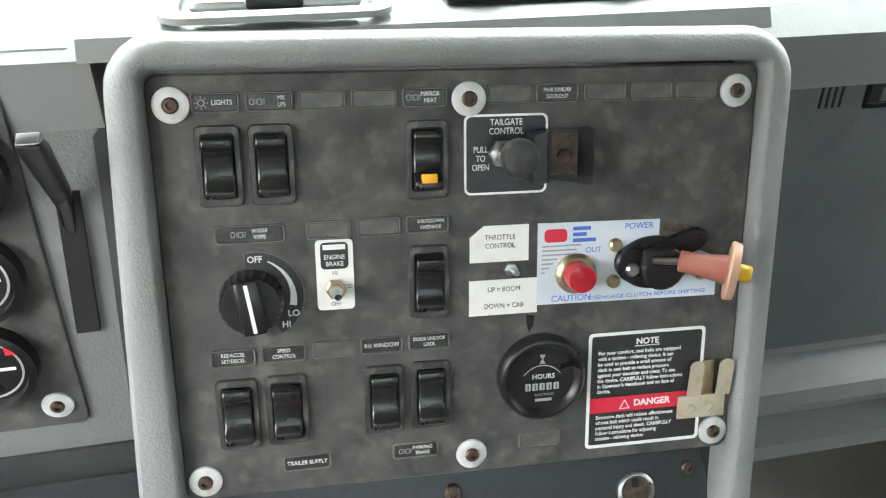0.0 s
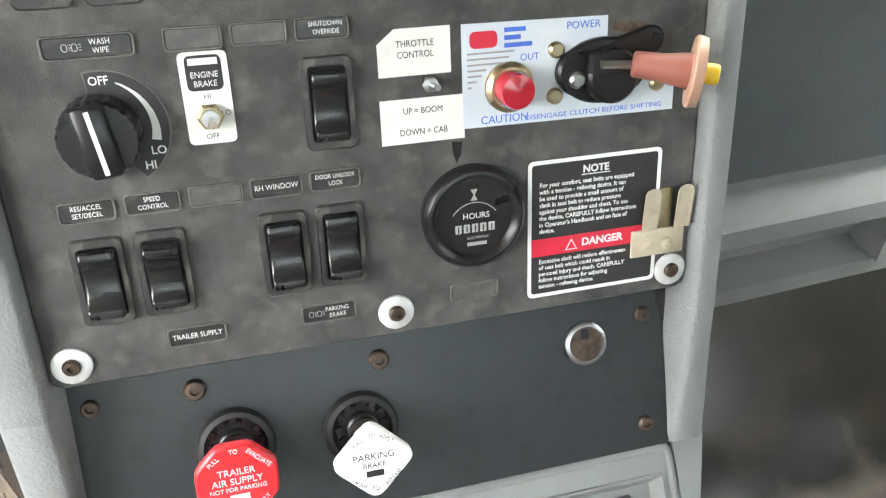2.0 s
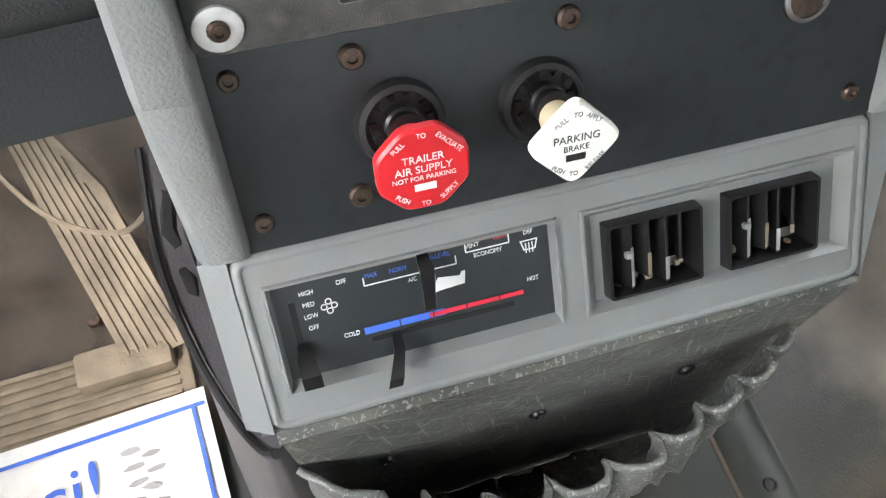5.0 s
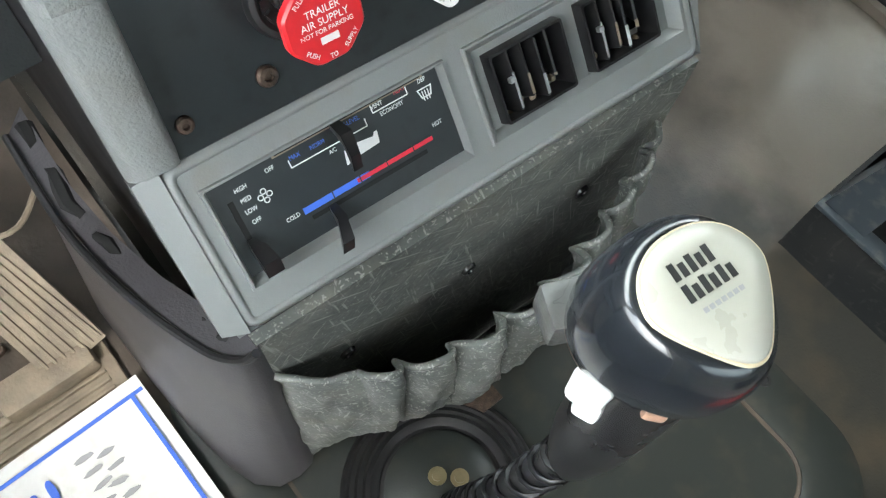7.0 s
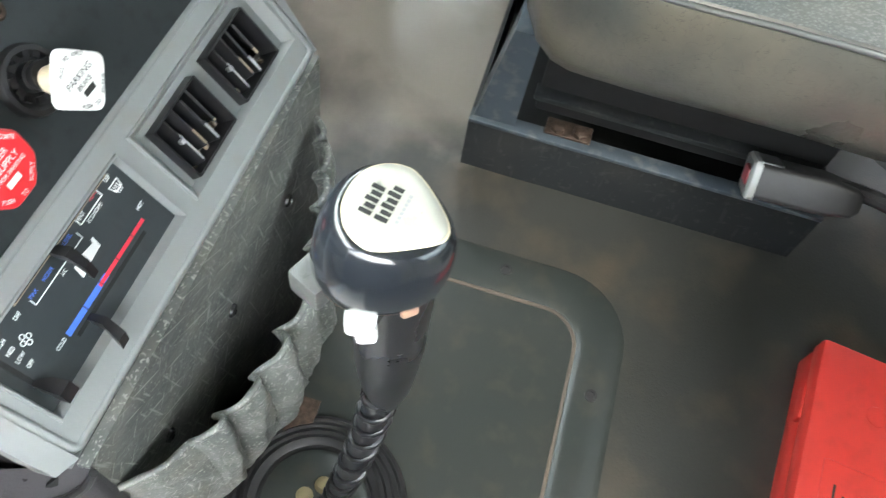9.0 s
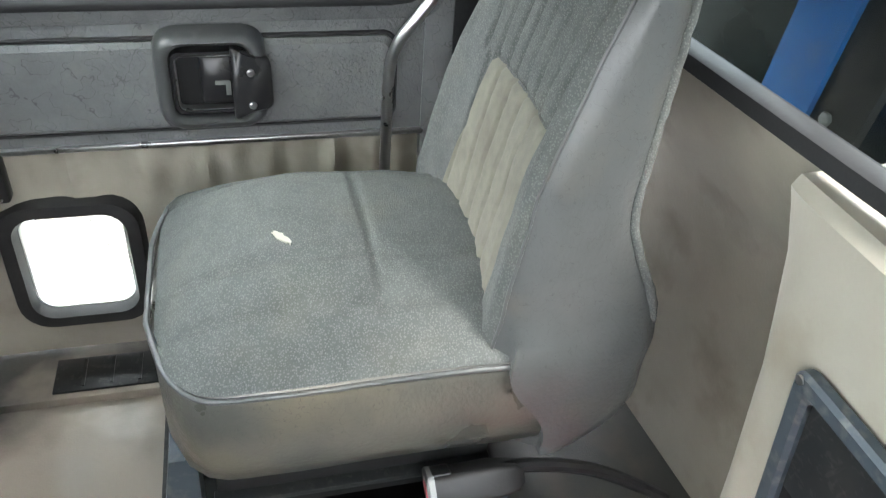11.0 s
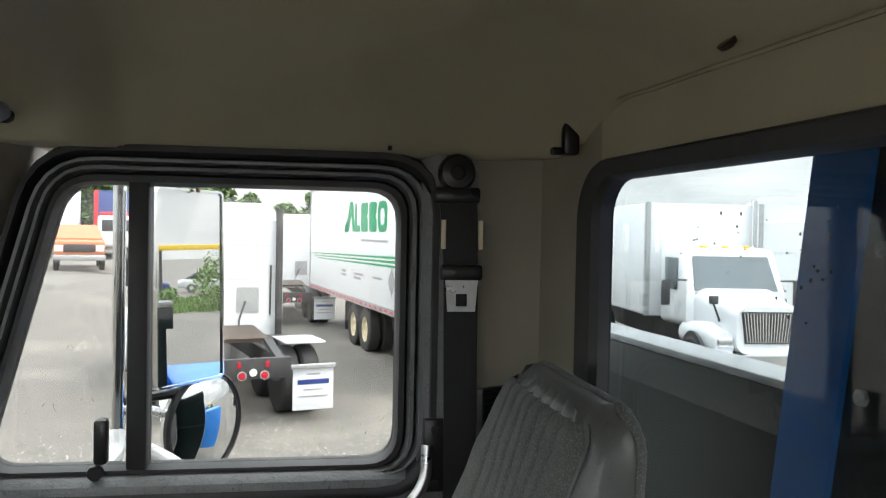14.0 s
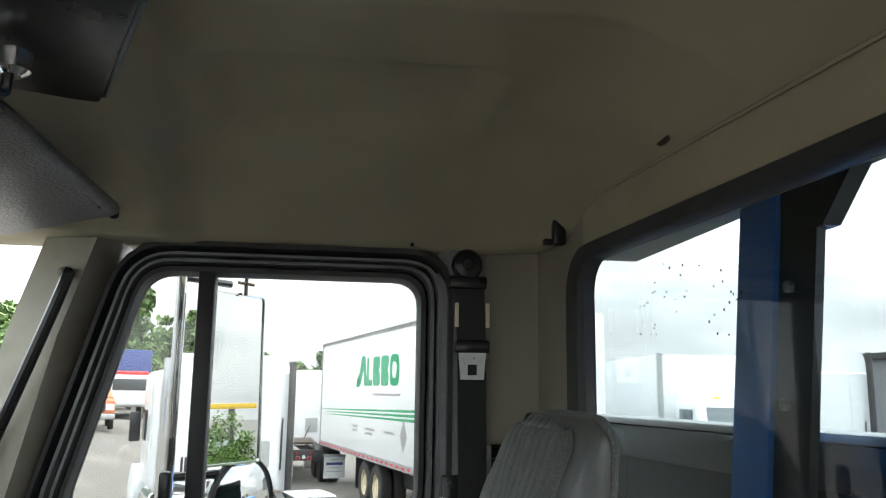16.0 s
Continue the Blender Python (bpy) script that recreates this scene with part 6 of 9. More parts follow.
for i in range(N + 1):
    s = i / N
    x = -0.363 + 0.408 * s
    lobe = max(0.0, (s - 0.13) / 0.87) * 8.6 + 0.25 * math.sin(7 * s)
    gather = abs(math.sin(math.pi * lobe)) ** 0.42 if s > 0.13 else 0.35
    ends = max(0.0, min(1.0, (s - 0.08) / 0.10, (1 - s) / 0.06))
    uneven = 1 + 0.45 * noise.noise((lobe * 1.0, 2.2, 5))
    rim_z = 0.338 - 0.012 * math.sin(math.pi * s) + 0.036 * uneven * (gather - 0.62) * ends
    y0 = 0.752 - 0.017 * s
    ring = []
    for k in range(19):
        q = k / 18
        z = rim_z + (0.035 - rim_z) * q
        fold = 0.026 * uneven * (gather - 0.65) * math.exp(-q * 2.0) * ends
        belly = rim_depth(x) * (1 - q) + (0.088 * math.sin(math.pi * s) ** 0.5 * math.sin(math.pi * min(1.0, 0.12 + q * 0.86)) ** 0.8) * q ** 0.35 * 0.62
        crumple = 0.010 * noise.noise((x * 30, z * 26, 7)) + 0.006 * noise.noise((x * 70, z * 60, 3))
        ring.append((x + 0.006 * noise.noise((s * 20, q * 5, 3)), min(y0 - 0.002, y0 - belly - fold - crumple * (0.35 + 0.65 * min(1, q * 4))), z))
    inner = [(p[0], p[1] + 0.004, p[2]) for p in ring]
    rings.append(ring + inner[::-1])
part("pocket", loft(rings), M["leather"], pouch, "gathered vinyl pocket", smooth=70)
hemline = [(r[0][0], r[0][1] + 0.001, r[0][2]) for r in rings]
part("hem", tube(hemline, 0.0034, 7), M["leather"], pouch, "elastic hem", smooth=60)

ring = thing("floor_plate", "green-grey access plate with a raised ring on the floor", "floor plate")
PX0, PX1, PY0, PY1 = -0.40, 0.083, 0.365, 0.90
po = rrect(PX1 - PX0 + 0.13, PY1 - PY0 + 0.13, 0.105, 8, (PX0 + PX1) / 2, (PY0 + PY1) / 2)
pi_ = rrect(PX1 - PX0, PY1 - PY0, 0.055, 8, (PX0 + PX1) / 2, (PY0 + PY1) / 2)
part("ring", ring_frame(po, pi_, 0.0, 0.013, 0.14), M["cover"], ring, "raised rubber ring")
part("plate", slab(rrect(PX1 - PX0 - 0.004, PY1 - PY0 - 0.004, 0.053, 8, (PX0 + PX1) / 2, (PY0 + PY1) / 2), -0.002, 0.006), M["cover"], ring, "dull green-grey cover")
part("seam", ring_frame(pi_, rrect(PX1 - PX0 - 0.010, PY1 - PY0 - 0.010, 0.05, 8, (PX0 + PX1) / 2, (PY0 + PY1) / 2), 0.0, 0.0075), M["dirtyfloor"], ring, "dirt-filled seam")
for x, y in ((-0.03, 0.334), (0.118, 0.487), (0.118, 0.64), (-0.2, 0.334)):
    part("bolt", xf(lathe([(0.0085, 0), (0.0085, 0.003), (0.0055, 0.0035), (0.005, 0.0015), (0, 0.0015)], 16), Matrix.Translation((x, y, 0.0125))), M["rubber"], ring)

gs = thing("gear_lever", "black gear lever with a pale-faced shift knob", "gear lever")
cx, cy = -0.272, 0.632
prof = [(0.112, 0.004), (0.112, 0.016)]
for k in range(4):
    r = 0.108 - 0.009 * k
    prof += [(r, 0.022 + 0.004 * k), (r - 0.003, 0.026 + 0.004 * k), (r - 0.006, 0.022 + 0.004 * k)]
prof += [(0.070, 0.03), (0.068, 0.022), (0.0, 0.022)]
part("boot_ring", xf(lathe(prof, 48), Matrix.Translation((cx, cy, 0))), M["rubber"], gs, "ridged rubber boot base")
hub = part("hub", xf(lathe([(0.064, 0.02), (0.064, 0.03), (0.058, 0.034), (0.0, 0.036)], 32), Matrix.Translation((cx, cy, 0))), M["cover"], gs, "dark tower cover")
for dx, dy in ((0.004, 0.013), (0.022, -0.004), (-0.035, -0.02), (0.0, -0.045)):
    part("bolt", xf(lathe([(0.0105, 0), (0.0105, 0.003), (0.006, 0.003), (0.006, 0.007), (0.0, 0.007)], 14), Matrix.Translation((cx + dx, cy + dy, 0.035))), M["brass"], hub)
part("flap", box(-0.205, 0.668, 0.02, -0.15, 0.70, 0.026), M["rust"], gs, "orange rust-stained edge", at=pose(0, 0, 0.0))
stick = smooth_path([(-0.276, 0.612, 0.03), (-0.280, 0.598, 0.16), (-0.281, 0.582, 0.285), (-0.272, 0.570, 0.39), (-0.262, 0.563, 0.475)])
part("stick", tube(stick, 0.0115, 14), M["black"], gs, "black taped stick")
spiral = []
for i in range(150):
    f = i / 149
    p = stick[int(f * (len(stick) - 1))]
    q = stick[min(len(stick) - 1, int(f * (len(stick) - 1)) + 1)]
    g = f * (len(stick) - 1) - int(f * (len(stick) - 1))
    c = p.lerp(q, g)
    a = f * 2 * math.pi * 13
    spiral.append((c.x + 0.0128 * math.cos(a), c.y + 0.0128 * math.sin(a), c.z))
part("spiral_wrap", tube(spiral, 0.0026, 6), M["black"], gs, "spiral plastic wrap", smooth=60)
part("air_line", tube(smooth_path([(-0.262, 0.612, 0.04), (-0.264, 0.590, 0.2), (-0.262, 0.568, 0.40), (-0.256, 0.560, 0.47)]), 0.0042, 8), M["bluegrey"], gs, "grey air line")
kn = Matrix.Translation((-0.2585, 0.5745, 0.675)) @ pose(0, 0, 0, 8, 6, 0) @ pose(0, 0, 0, 0, 0, -6) @ Matrix.Scale(0.835, 4)


def knob_ring(f, z, dy=0.0):
    pts = [(0.0405 * math.copysign(abs(math.cos(a)) ** 0.88, math.cos(a)) * (1 - 0.30 * max(0.0, -math.sin(a)) ** 1.3), 0.039 * math.copysign(abs(math.sin(a)) ** 0.92, math.sin(a)) - 0.003 - 0.008 * max(0.0, -math.sin(a))) for a in np.linspace(0, 2 * math.pi, 60, endpoint=False)]
    return [(x * f, y * f + dy, z) for x, y in pts]


part("collar", loft([[(x * s - 0.262 + k * 0.0012, y * s + 0.560 + k * 0.001, z) for x, y in rrect(0.050, 0.044, 0.020, 6)] for k, (s, z) in enumerate(((0.55, 0.46), (0.80, 0.49), (0.98, 0.535), (1.02, 0.59), (1.04, 0.645)))]), M["black"], gs, "black plastic collar", smooth=60)
knob_paint = material("glossy_gunmetal_paint", (0.012, 0.0145, 0.018), 0.22, 0.0, scale=30, amount=0.3, coat=0.6, spread=0.05)
prof = [(0.74, -0.040), (0.84, -0.0395), (0.92, -0.034), (0.98, -0.024), (1.0, -0.011), (0.995, -0.001), (0.97, 0.008), (0.93, 0.0155), (0.87, 0.0215), (0.80, 0.0250), (0.70, 0.0268)]
part("knob", loft([knob_ring(f, z) for f, z in prof]), knob_paint, gs, "glossy gunmetal knob body", at=kn, smooth=80)
def cap_ring(f, z):
    return [(x * f * 1.06 * (1.0 - 0.22 * max(0.0, -y / 0.036)), (y * 0.97 - 0.001) * f, z) for x, y, _ in knob_ring(1.0, 0.0)]


cap = part("cap", loft([cap_ring(0.74, 0.0236), cap_ring(0.735, 0.0276), cap_ring(0.71, 0.0291), cap_ring(0.45, 0.0302), cap_ring(0.2, 0.0304)]), M["capface"], gs, "pale cream cap with dark print", at=kn @ Matrix.Translation((0.001, -0.0015, 0)), smooth=60)
part("cap_ring", ring_frame([p[:2] for p in cap_ring(0.765, 0)], [p[:2] for p in cap_ring(0.725, 0)], 0.0235, 0.0276, 0.3), M["cream"], cap, "cream cap edge")
for row, z0 in ((0.0095, 5), (-0.0005, 6)):
    bars([(-0.0145 + 0.0048 * k, row + 0.0008 * (k % 2 == 0), -0.0145 + 0.0048 * k + 0.0032, 0.0062 + 0.0016 * (k % 2 == 0)) for k in range(z0)], M["blackprint"], cap, 0.0306, "brand_mark")
bars([(-0.0115 + 0.0034 * k, -0.0085, -0.0115 + 0.0034 * k + 0.0024, 0.0022) for k in range(7)], M["greyprint"], cap, 0.0306, "brand_mark")
part("skirt_line", loft([knob_ring(0.855, -0.0392), knob_ring(0.89, -0.0370)], cap0=False, cap1=False), M["tanplastic"], gs, "worn bright edge", at=kn)
sel = part("range_selector", xf(box(-0.009, -0.008, -0.012, 0.009, 0.008, 0.012, 0.004, 3), Matrix.Translation((-0.286, 0.573, 0.640)) @ pose(0, 0, 0, 10, 25, 20)), M["ivory"], gs, "white plastic range selector")
part("selector_finger", xf(box(-0.008, -0.006, -0.005, 0.008, 0.006, 0.005, 0.003), Matrix.Translation((-0.290, 0.569, 0.626)) @ pose(0, 0, 0, 0, 40, 20)), M["ivory"], sel)
part("splitter", xf(box(-0.017, -0.011, -0.011, 0.017, 0.011, 0.011, 0.003), Matrix.Translation((-0.268, 0.600, 0.634)) @ pose(0, 0, 0, 0, 0, -25)), M["vinyl"], gs, "grey splitter housing")
part("tan_button", xf(box(-0.008, -0.005, -0.004, 0.008, 0.005, 0.004, 0.002), Matrix.Translation((-0.274, 0.553, 0.640)) @ pose(0, 0, 0, 0, 0, 40)), M["tanplastic"], gs)

# ---- pedals and paper mat on the driver's side ----
ped = thing("accelerator_pedal", "long muddy ribbed accelerator pedal", "pedal")
pm = Matrix.Translation((-0.468, 1.015, 0.03)) @ pose(0, 0, 0, 42, 0, 0) @ pose(0, 0, 0, 0, 0, 9)
part("pad", loft([[(-0.075, 0, 0), (0.0, 0, 0), (0.0, 0, 0.012), (-0.075, 0, 0.012)], [(-0.072, 0.20, 0), (-0.002, 0.20, 0), (-0.002, 0.20, 0.012), (-0.072, 0.20, 0.012)], [(-0.068, 0.29, 0), (-0.028, 0.29, 0), (-0.028, 0.29, 0.012), (-0.068, 0.29, 0.012)]]), M["pedal"], ped, "muddy rubber pad", at=pm)
for k in range(7):
    x = -0.070 + 0.0105 * k
    part("rib", loft([[(x, 0.005, 0.011), (x + 0.005, 0.005, 0.011), (x + 0.004, 0.005, 0.016), (x + 0.001, 0.005, 0.016)], [(x * 0.72 - 0.016, 0.285 - 0.012 * max(0, k - 4) * 3, 0.011), (x * 0.72 - 0.012, 0.285 - 0.012 * max(0, k - 4) * 3, 0.011), (x * 0.72 - 0.0125, 0.285 - 0.012 * max(0, k - 4) * 3, 0.016), (x * 0.72 - 0.0155, 0.285 - 0.012 * max(0, k - 4) * 3, 0.016)]]), M["pedal"], ped, at=pm)
part("hinge", box(-0.60, 0.985, 0.01, -0.49, 1.03, 0.045, 0.006), M["pedal"], ped)
heel = thing("heel_plate", "muddy ribbed heel plate under the pedals", "floor plate")
part("plate", box(-0.80, 0.945, 0.012, -0.475, 1.035, 0.02, 0.003), M["pedal"], heel)
for k in range(7):
    part("rib", box(-0.80, 0.953 + 0.012 * k, 0.019, -0.49 - 0.05 * (k > 4), 0.958 + 0.012 * k, 0.025, 0.001), M["pedal"], heel)
part("rivet", xf(lathe([(0.009, 0), (0.007, 0.004), (0, 0.005)], 12), Matrix.Translation((-0.575, 1.075, 0.02))), M["rust"], heel)
bp = thing("brake_pedal", "dark pedal with a hose behind the accelerator", "pedal")
part("pad", xf(lathe([(0.035, 0), (0.035, 0.012), (0.025, 0.016), (0, 0.016)], 20), Matrix.Translation((-0.66, 1.2, 0.16)) @ pose(0, 0, 0, 55, 0, 0)), M["rubber"], bp)
part("arm", tube(smooth_path([(-0.66, 1.21, 0.16), (-0.66, 1.3, 0.25), (-0.65, 1.35, 0.45)]), 0.012, 8), M["basemetal"], bp)
wire = thing("loose_wire", "dusty brown wire hanging under the dash", "wire")
part("wire", tube(smooth_path([(-0.60, 1.18, 0.30), (-0.54, 1.08, 0.26), (-0.47, 1.03, 0.27), (-0.42, 1.02, 0.33)]), 0.0028, 6), M["pedal"], wire)
pap = thing("paper_floor_mat", "white paper floor mat with blue lettering", "paper mat", at=Matrix.Translation((-0.62, 0.80, 0.030)) @ pose(0, 0, 0, 0, 0, 1.5))
part("sheet", soft_sheet(-0.24, -0.25, 0.158, 0.146, 16, 16, lambda x, y: 0.003 * noise.noise((x * 8, y * 8, 5)), 0.001), M["paper"], pap, "white paper sheet")
part("border_line", box(-0.24, 0.124, 0.0035, 0.156, 0.1285, 0.0042), M["blue"], pap, smooth=0)
part("border_line", box(0.140, -0.25, 0.0035, 0.1445, 0.124, 0.0042), M["blue"], pap, smooth=0)
words("Merci!", 0.078, M["blue"], pap, -0.066, 0.072, 0.0045, turn=0)
for k in range(9):
    a = 0.9 * noise.noise((k * 3.1, 2, 2))
    part("foot_smudge", xf(slab([(0.011 * math.cos(q) * (1 + 0.5 * noise.noise((q * 2, k, 1))), 0.003 * math.sin(q) * (1 + 0.6 * noise.noise((q * 3, k, 4)))) for q in np.linspace(0, 6.28, 12, endpoint=False)], 0.0, 0.0005), pose(0.066 + 0.022 * (k % 2) + 0.01 * a, 0.098 - 0.009 * k, 0.0040, 0, 0, 20 * a)), M["greyprint"], pap, smooth=0)

# ---- passenger seat ----
seat = thing("passenger_seat", "grey fabric and vinyl high-back passenger seat, worn and stained", "seat")


SX = 0.462


def cushion_half(y):
    """Half width of the cushion: straight sides, rounded front corners."""
    k = max(0.0, (y - 0.455) / 0.120)
    return 0.230 * math.sqrt(max(0.02, 1 - min(1.0, k) ** 4.2))


def cushion_top(x, y):
    f = min(1.0, abs(x - SX) / 0.230)
    front = max(0.0, (y - 0.36) / 0.215)
    behind = max(0.0, (0.36 - y) / 0.30)
    h = 0.452 + 0.098 * (1 - f ** 3.0) * (1 - 0.95 * min(1, front) ** 2.4) * (1 - 0.42 * behind ** 1.6)
    for line in (0.305, 0.375, 0.60):
        h -= 0.006 * math.exp(-((x - line - 0.03 * max(0, (y - 0.42) / 0.15) ** 2) / 0.005) ** 2) * (y > 0.06)
    h -= 0.006 * math.exp(-((y - 0.285) / 0.005) ** 2) * (0.30 < x < 0.62)
    return h + 0.004 * noise.noise((x * 11, y * 11, 9))


rings = []
for y, shrink in [(0.05 + 0.51 * j / 22, 0.0) for j in range(23)] + [(0.568, 0.12), (0.574, 0.3), (0.577, 0.55)]:
    w = cushion_half(y) * (1 - 0.12 * shrink)
    ring = [(SX + w * u, y - 0.004 * shrink, cushion_top(SX + w * u, min(y, 0.56)) - 0.05 * shrink - 0.010 * (1 - abs(u) ** 10)) for u in np.linspace(-1, 1, 25)]
    edge = ring[-1][2]
    side = [(1.012, -0.018), (1.035, -0.05), (1.04, -0.085), (1.02, -0.12), (0.97, -0.148), (0.88, -0.165)]
    low = 0.05 * shrink
    ring += [(SX + w * a, y, edge + b + low) for a, b in side]
    edge = ring[0][2]
    ring += [(SX - w * a, y, edge + b + low) for a, b in reversed(side)]
    rings.append(ring)
part("cushion", loft(rings), M["cushionvinyl"], seat, "shiny grey vinyl sided cushion", smooth=75)
bm = bmesh.new()
grid = []
for y in np.linspace(0.055, 0.563, 80):
    w = cushion_half(y) * 0.985
    grid.append([bm.verts.new((SX + w * u, y, cushion_top(SX + w * u, min(y, 0.56)) + 0.0022 - 0.006 * max(0, (y - 0.545) / 0.018) ** 2)) for u in np.linspace(-1, 1, 71)])
for a, b in zip(grid, grid[1:]):
    for k in range(70):
        bm.faces.new((a[k], a[k + 1], b[k + 1], b[k]))
part("cushion_fabric", bm, M["fabric"], seat, "dirty grey woven cushion top with stitched seams", smooth=75)
bm = bmesh.new()
tear = [(0.413 + 0.015 * (1 + 0.5 * noise.noise((a * 2.0, 4, 1))) * math.cos(a), 0.398 + 0.006 * (1 + 0.9 * noise.noise((a * 3.0, 1, 7))) * math.sin(a) + 0.4 * 0.024 * math.cos(a)) for a in np.linspace(0, 6.28, 22, endpoint=False)]
loft([[(x, y, cushion_top(x, y) + 0.0015) for x, y in tear], [(x, y, cushion_top(x, y) + 0.0045) for x, y in tear]], bm=bm)
part("tear", bm, M["beige"], seat, "pale torn spot showing foam", smooth=0)
edge_line = [(SX - cushion_half(y) * 0.995, y, cushion_top(SX - cushion_half(y), min(y, 0.56)) - 0.001) for y in np.linspace(0.06, 0.566, 40)]
edge_line += [(SX + u * cushion_half(0.57), 0.574, cushion_top(SX + u * cushion_half(0.57), 0.56) - 0.010) for u in np.linspace(-0.9, 0.9, 14)]
edge_line += [(SX + cushion_half(y) * 0.995, y, cushion_top(SX + cushion_half(y), min(y, 0.56)) - 0.001) for y in np.linspace(0.566, 0.06, 40)]
part("piping", tube(edge_line, 0.0042, 7), M["vinyl"], seat, "vinyl piping", smooth=70)

# backrest: one leaning shell, its woven front laid flush on it
BH, LEAN = 0.50, 0.12


def back_half(h):
    return 0.222 - 0.057 * max(0, (h - 0.1) / 0.9) ** 1.2 - 0.02 * max(0, (h - 0.9) / 0.1) ** 2


def back_front(u, h):
    """Forward reach of the front face: hollow middle, bolsters, rounded edges, stitched channels."""
    w = back_half(h)
    f = min(1.0, abs(u) / w)
    y = 0.142 - LEAN * max(h, -0.02) + 0.012 * math.sin(math.pi * max(0, min(1, h)))
    y += 0.034 * f ** 2.2 * max(0.0, min(1.0, (0.95 - h) / 0.5)) + 0.008 * (1 - f ** 2)
    y -= 0.042 * max(0.0, (f - 0.87) / 0.13) ** 2.0
    y -= 0.034 * max(0.0, (h - 0.95) / 0.05) ** 2.2
    y -= 0.06 * soft_step(-h / 0.30)
    lines = (-0.15, -0.115, -0.08, -0.045, -0.01, 0.025, 0.06, 0.10) if h > 0.565 else (-0.15, -0.10, -0.055, -0.01, 0.035, 0.08)
    if h > -0.02:
        for line in lines:
            y -= 0.0055 * math.exp(-((u - line - (0.03 * (0.56 - h) if h < 0.565 and line > 0.05 else 0)) / 0.0035) ** 2)
        if -0.155 < u < 0.065:
            y -= 0.006 * math.exp(-((h - 0.565) / 0.008) ** 2)
    low = 0.142 - LEAN * max(h, -0.02) - 0.06 * soft_step(-h / 0.30) - 0.22 * max(0.03, back_depth(h))
    return max(low, y) + 0.0025 * noise.noise((u * 22, h * 10, 4))


def back_depth(h):
    flare = max(0.0, min(1.0, (0.42 - h) / 0.40))
    flare = flare * flare * (3 - 2 * flare)
    return 0.118 - 0.05 * max(0, h) - 0.022 * max(0, (h - 0.9) / 0.1) ** 2 + 0.085 * flare - 0.16 * max(0.0, (0.02 - h) / 0.36) ** 2


rings = []
for j in range(61):
    h = -0.345 + 1.345 * j / 60
    w = back_half(h) * (1 - 0.08 * max(0, (h - 0.94) / 0.06) ** 2.5) * (1 + 0.085 * soft_step((0.16 - h) / 0.22))
    z = 0.455 + BH * h
    mid = 0.142 - LEAN * max(h, -0.02) - 0.06 * soft_step(-h / 0.30)
    dep = max(0.03, back_depth(h))
    ring = [(SX + w * u, back_front(w * u, h) - 0.005 * (1 - min(1.0, abs(u) / 0.9) ** 6) * (h < 0.97), z - 0.012 * max(0, (h - 0.9) / 0.1) ** 2 * abs(u) ** 4) for u in np.linspace(-1, 1, 61)]
    yr = mid - dep
    back = [(1.015, 0.40), (1.02, 0.65), (1.01, 0.88), (0.97, 0.97), (0.88, 1.0)]
    ring += [(SX + w * a, mid - dep * b, z + 0.008 * b) for a, b in back]
    ring += [(SX - w * a, mid - dep * b, z + 0.008 * b) for a, b in reversed(back)]
    rings.append(ring)
part("backrest", loft(rings), M["vinyl"], seat, "grey vinyl backrest shell", smooth=75)


def front_sheet(h0, h1, u0, u1, ny, nx, lift):
    bm = bmesh.new()
    grid = []
    for h in np.linspace(h0, h1, ny):
        w = back_half(h) * 0.945 * (1 - 0.08 * max(0, (h - 0.94) / 0.06) ** 2.5)
        row = []
        for f in np.linspace(0, 1, nx):
            u = max(-w, u0) + (min(w, u1) - max(-w, u0)) * f
            row.append(bm.verts.new((SX + u, back_front(u, h) + lift, 0.455 + BH * h)))
        grid.append(row)
    for a, b in zip(grid, grid[1:]):
        for k in range(nx - 1):
            bm.faces.new((a[k], a[k + 1], b[k + 1], b[k]))
    return bm


part("back_fabric", front_sheet(-0.02, 0.975, -1, 1, 120, 90, 0.0015), M["fabric"], seat, "dark woven fabric with stitched channels", smooth=75)
bm = bmesh.new()
grid = []
for h in np.linspace(0.01, 0.562, 50):
    far = 0.062 + 0.05 * max(0.0, (0.562 - h) / 0.56) ** 0.7
    grid.append([bm.verts.new((SX + u, back_front(u, h) + 0.0032, 0.455 + BH * h)) for u in np.linspace(-0.152, far, 56)])
for a, b in zip(grid, grid[1:]):
    for k in range(55):
        bm.faces.new((a[k], a[k + 1], b[k + 1], b[k]))
part("lumbar_insert", bm, M["fabric2"], seat, "faded velour lumbar panel", smooth=75)
for s in (-1, 1):
    seam_line = [(SX + s * back_half(h) * 0.948 * (1 - 0.08 * max(0, (h - 0.94) / 0.06) ** 2.5), back_front(s * back_half(h) * 0.948 * (1 - 0.08 * max(0, (h - 0.94) / 0.06) ** 2.5), h) + 0.0005, 0.455 + BH * h) for h in np.linspace(-0.02, 0.975, 40)]
    part("seam", tube(seam_line, 0.0028, 6), M["vinyl"], seat, "stitched seam", smooth=70)
loop = [(SX - back_half(h) * 0.985, 0.142 - LEAN * max(h, -0.02) - 0.06 * soft_step(-h / 0.30) - max(0.03, back_depth(h)) * 0.95, 0.463 + BH * h) for h in np.linspace(-0.2, 0.985, 50)]
other = [(2 * SX - x, y, z) for x, y, z in reversed(loop)]
welt = loop + [(SX + u, loop[-1][1] + 0.004, loop[-1][2] + 0.004) for u in np.linspace(-0.11, 0.11, 9)] + other
